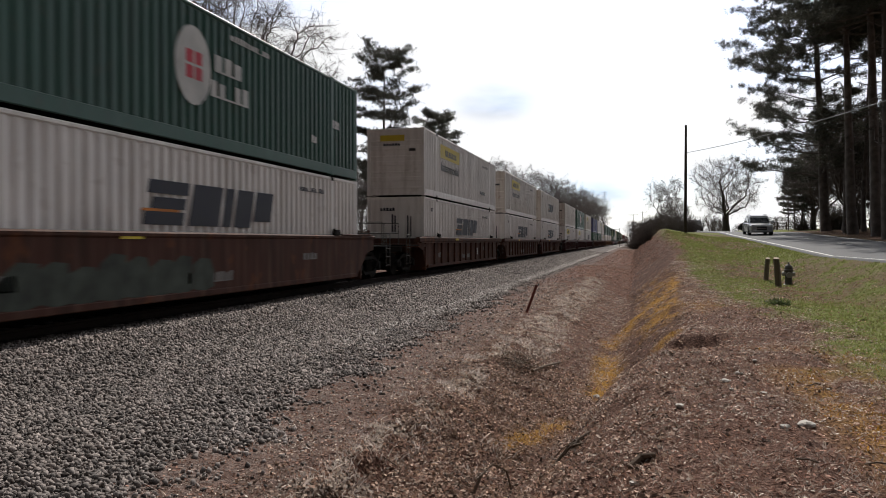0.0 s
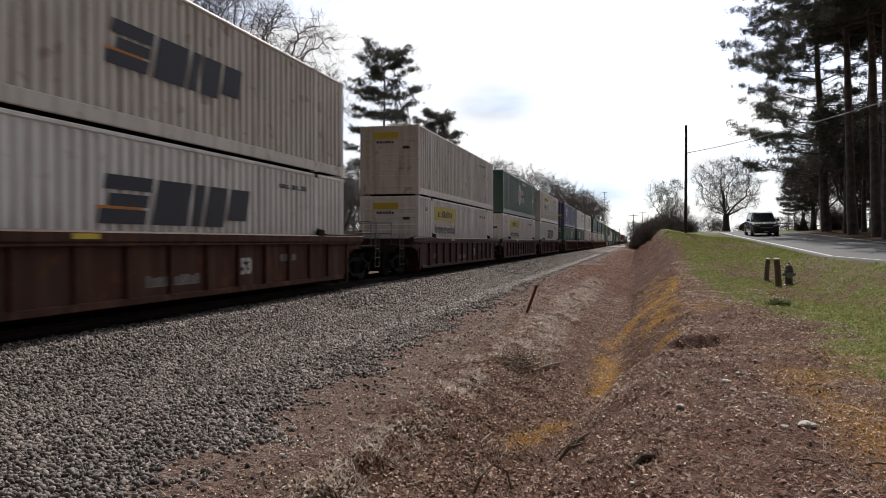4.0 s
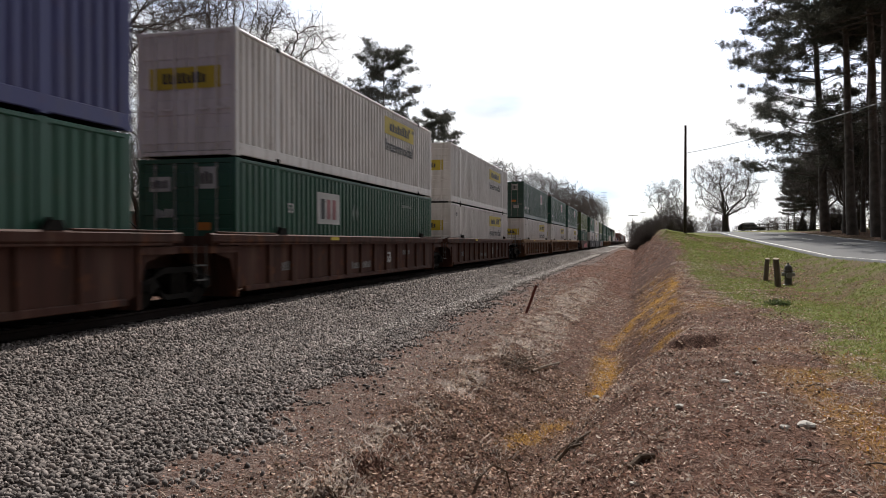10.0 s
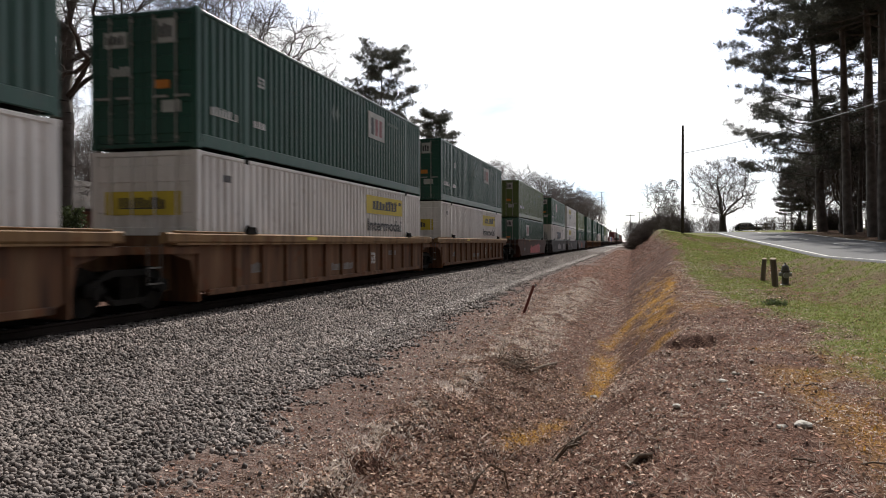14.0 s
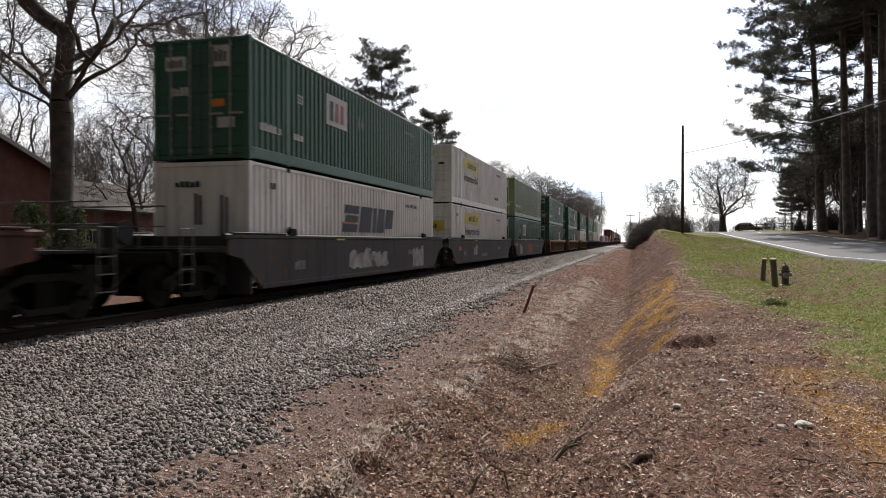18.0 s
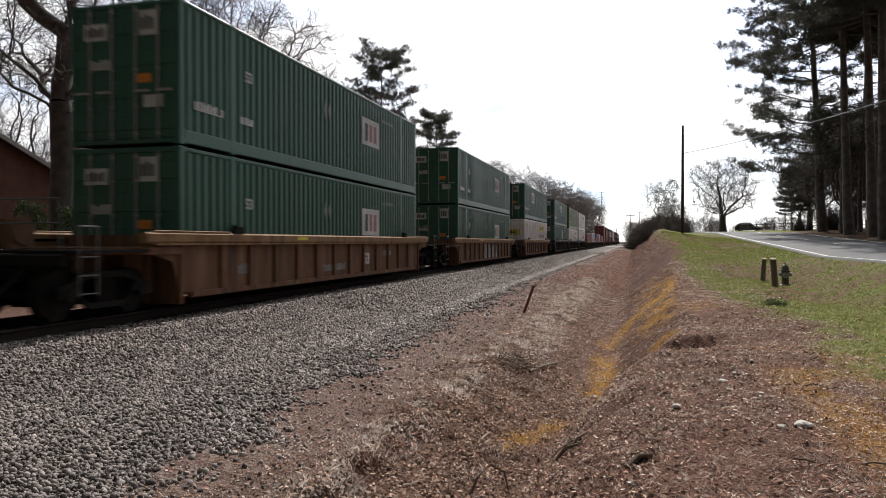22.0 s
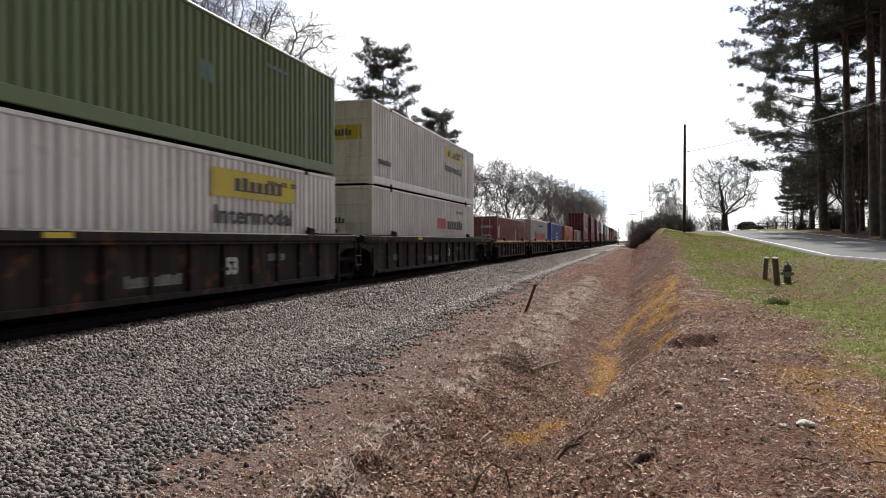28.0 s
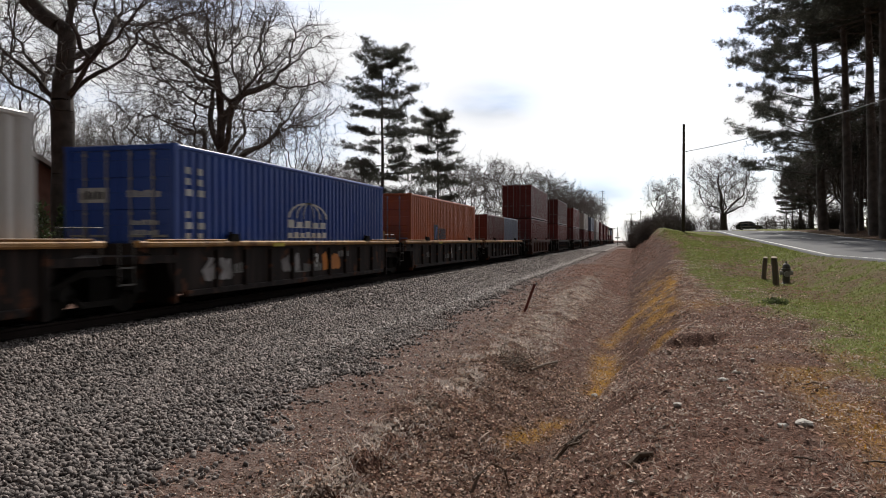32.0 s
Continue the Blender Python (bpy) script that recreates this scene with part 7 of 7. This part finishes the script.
M["chip"] = mat("tan_and_brown_wood_chips", (0.36, 0.250, 0.190), 0.85, 0, 0.25, bump=0, island=0.85, thin=0.15)
X, Y = points(46000, -3.0, .3, 3.9, 13, lambda z, x, y: (1 - z[0]) * (1 - z[2]) * np.clip(1.15 - np.abs(x + 1.55) / 1.2, .12, 1), 1.2)
part("chips", leaf_mesh("chips", X, Y, g.uniform(.024, .062, len(X)), M["chip"], .75), None, litter)["kind"] = "stuff"
X, Y = points(34000, -3.2, 4.5, 4.2, 32, lambda z, x, y: (1 - z[0]) * (1 - .85 * z[1]) * (1 - z[2]) * np.clip(fbm(x * 1.3, y * 1.1, 38) * 3 - .9, .12, 1))
part("chips", leaf_mesh("chips", X, Y, g.uniform(.02, .055, len(X)) * (1 + Y / 40), M["chip"], .8), None, litter)["kind"] = "stuff"
M["speck"] = mat("bleached_straw_bits", (0.66, 0.57, 0.49), 0.8, 0, 0.2, bump=0, island=0.4, thin=0.2)
X, Y = points(110000, -3.9, 3.6, 3.8, 34, lambda z, x, y: (1 - .95 * z[0]) * (1 - .7 * z[1]) * np.clip(fbm(x * 1.7, y * 1.4, 31) * 2.4 - .8, .05, 1) * (1 - .8 * bare_earth_shade(x, y)) ** 2)
part("bits", leaf_mesh("bits", X, Y, g.uniform(.010, .030, len(X)) * (1 + Y / 25), M["speck"], .7), None, litter)["kind"] = "stuff"
X, Y = points(100000, -3.2, -.8, 3.8, 40, lambda z, x, y: z[3] * (1 - .8 * z[0]) * np.clip(fbm(x * 3.2, y * 2.6, 35) * 4 - 1.4, 0, 1), 1.3)
part("bits", leaf_mesh("bits", X, Y, g.uniform(.015, .050, len(X)) * (1 + Y / 40), M["speck"], 1.0), None, litter)["kind"] = "stuff"
turf = thing("grass", "short green and dead brown grass on the bank", "grass", kind="stuff")
X, Y = points(120000, .2, 7.6, 3.8, 60, lambda z, x, y: z[1] ** 1.5, 1.8)
part("green_blades", blade_mesh("green_blades", X, Y, g.uniform(.018, .045, len(X)) * (1 + Y / 60), g.uniform(.003, .006, len(X)) * (1 + Y / 9), M["green_grass"], 1.3), None, turf)["kind"] = "stuff"
X, Y = points(70000, -3.7, 5.5, 3.8, 40, lambda z, x, y: (1 - z[0]) * (1 - .7 * z[1]) * (1 - bare_earth_shade(x, y)) ** 2 * .8)
part("brown_blades", blade_mesh("brown_blades", X, Y, g.uniform(.015, .06, len(X)), g.uniform(.0012, .0026, len(X)) * (1 + Y / 10), M["brown_grass"], 1.5), None, turf)["kind"] = "stuff"
X, Y = points(52000, -3.0, 3.5, 5, 40, lambda z, x, y: z[2] ** 1.3)
part("moss_tufts", blade_mesh("moss_tufts", X, Y, g.uniform(.012, .04, len(X)), g.uniform(.003, .006, len(X)) * (1 + Y / 12), M["moss_blade"], .9), None, turf)["kind"] = "stuff"
# pale tufts along the edge of the ditch
M["white_straw"] = mat("bleached_straw_tufts", (0.62, 0.54, 0.49), 0.8, 0, 0.2, bump=0, island=0.5, thin=0.35)
cx, cy = points(3000, -3.0, -1.4, 4.2, 34, lambda z, x, y: .02 + z[3] * lerp(y, [4, 9, 14, 30], [.8, .6, .28, .2]), 1.2)
X, Y = np.repeat(cx, 26) + g.normal(0, .08, len(cx) * 26), np.repeat(cy, 26) + g.normal(0, .10, len(cx) * 26)
part("pale_tufts", blade_mesh("pale_tufts", X, Y, g.uniform(.02, .10, len(X)), g.uniform(.002, .0045, len(X)) * (1 + Y / 12), M["white_straw"], 1.7), None, turf)["kind"] = "stuff"
X, Y = points(80000, -3.6, 3.8, 3.8, 30, lambda z, x, y: (1 - z[0]) * (1 - .6 * z[1]) * (1 - bare_earth_shade(x, y)) ** 2 * np.clip(fbm(x * 2.1, y * 1.8, 33) * 2.6 - .75, .08, 1))
part("pale_blades", blade_mesh("pale_blades", X, Y, g.uniform(.012, .05, len(X)), g.uniform(.0014, .003, len(X)) * (1 + Y / 10), M["dead_grass"], 2.2), None, turf)["kind"] = "stuff"
# clumps of darker weeds
for i, (x, y) in enumerate(((3.15, 18.0), (5.4, 13.5))):
    w = thing("weed_clump", "low dark green weed clump in the grass", "plant", "weeds", at=at_ground(x, y))
    n = 60
    C = g.normal(0, .10, (n, 3)) * np.array([1.3, 1, .2]) + np.array([0, 0, .05])
    part("leaves", leafy_mesh("leaves", C, np.tile([[0, 0, 1.0]], (n, 1)), 5, .09, .03, M["shrub_leaf"], 90 + i), None, w)

# ---- loose stones and sticks ----
M["pale_stone"] = mat("pale_loose_rock", (0.42, 0.39, 0.35), 0.9, 0, 0.2, fine=30, bump=0.4)
M["stick"] = mat("dead_brown_stick", (0.12, 0.085, 0.06), 0.9, 0, 0.3, bump=0.3)


def loose_rock(x, y, s, flat=.5):
    k = random.Random(int(x * 91 + y * 37))
    bm = bmesh.new()
    bmesh.ops.create_icosphere(bm, subdivisions=2, radius=s)
    for v in bm.verts:
        v.co *= .8 + .4 * noise.noise(v.co * (1.6 / s) + Vector((x, y, 0)))  + .15
        v.co.z *= flat
    me = bpy.data.meshes.new("rock")
    bm.to_mesh(me)
    bm.free()
    me.materials.append(M["pale_stone"])
    thing("rock", "small pale loose rock on the brown soil", "rock", "loose rocks", data=me, at=at_ground(x, y, k.uniform(0, 360)) @ Matrix.Translation((0, 0, s * flat * .25)))


for x, y, s in ((0.93, 8.29, 0.075), (1.13, 8.76, 0.065), (1.19, 7.49, 0.045), (1.12, 6.07, 0.06), (1.31, 6.24, 0.095), (0.38, 6.8, 0.055), (-0.87, 11.74, 0.07), (-0.61, 11.91, 0.085), (-3.54, 11.69, 0.05), (-0.01, 4.97, 0.04), (1.41, 9.54, 0.04), (0.91, 7.56, 0.035), (-1.35, 15.15, 0.06), (-1.54, 15.26, 0.07), (1.9, 8.15, 0.03), (0.45, 5.24, 0.03)):
    loose_rock(x, y, .72 * s)


def stick(path, r, label):
    s = thing("stick", label, "stick", "fallen sticks")
    pts = [(x, y, float(land(x, y)) + z) for x, y, z in path]
    part("wood", Build().tube(pts, [r * (1 - .12 * i) for i in range(len(pts))], 7), M["stick"], s)


stick([(-0.04, 5.34, 0.01), (0.04, 5.42, 0.035), (0.14, 5.4, 0.02)], .026, "short thick broken stick on the soil")
stick([(-1.64, 11.92, 0.04), (-1.48, 12.52, 0.07), (-1.35, 13.35, 0.06)], .026, "thin fallen stick across the ditch")
stick([(-1.44, 6.44, -0.03), (-1.38, 6.54, 0.17), (-1.29, 6.69, 0.25), (-1.19, 6.86, 0.2), (-1.15, 6.93, -0.02)], .016, "thin arching root looping out of the soil")
for dx, dy, ang in ((0, 0, .4), (.05, .06, 2.2), (-.08, .04, 1.2), (.02, -.05, 2.8), (.10, .02, .9)):
    x, y = -0.61 + dx, 7.0 + dy
    stick([(x - .13 * math.cos(ang), y - .13 * math.sin(ang), .02), (x, y, .06), (x + .15 * math.cos(ang), y + .15 * math.sin(ang), .03)], .014, "dead twig lying in the ditch")
for i in range(26):
    x, y = float(g.uniform(-2.4, 1.8)), float(g.uniform(5, 16))
    a, ln = g.uniform(0, 6.283), g.uniform(.08, .25)
    stick([(x, y, .02), (x + math.cos(a) * ln * .5, y + math.sin(a) * ln * .5, .04), (x + math.cos(a) * ln, y + math.sin(a) * ln, .02)], .007, "small dead twig on the soil")
pile = thing("brush_pile", "small dark heap of dead twigs in the ditch", "brush", at=at_ground(-1.88, 12.09))
b = Build()
for i in range(70):
    a, r0, ln = g.uniform(0, 6.283), g.uniform(0, .35), g.uniform(.12, .4)
    p = Vector((r0 * math.cos(a), r0 * math.sin(a) * 1.5, g.uniform(.0, .16)))
    d = Vector((g.normal(), g.normal(), g.normal() * .35)).normalized() * ln
    b.tube([p, p + d], [.008, .004], 4)
part("brushwood", b, M["stick"], pile)["kind"] = "stuff"


# ---- movement ----
def motions():
    for ob, lead, base in MOVING:
        walk(ob, [(t, pose(TRACK_X, lead - s, base)) for t, s in KNOTS])
    for ob, rows in CARS:
        ts = [r[0] for r in rows]
        made = []
        for k in range(65):
            t = k * .5
            x, y = float(np.interp(t, ts, [r[1] for r in rows])), float(np.interp(t, ts, [r[2] for r in rows]))
            rise = math.degrees(math.atan(float(road_z(y + 1.4) - road_z(y - 1.4)) / 2.8))
            made.append((t, pose(x, y, float(road_z(y)) + .035, rise, 0, 0)))
        walk(ob, made)


motions()
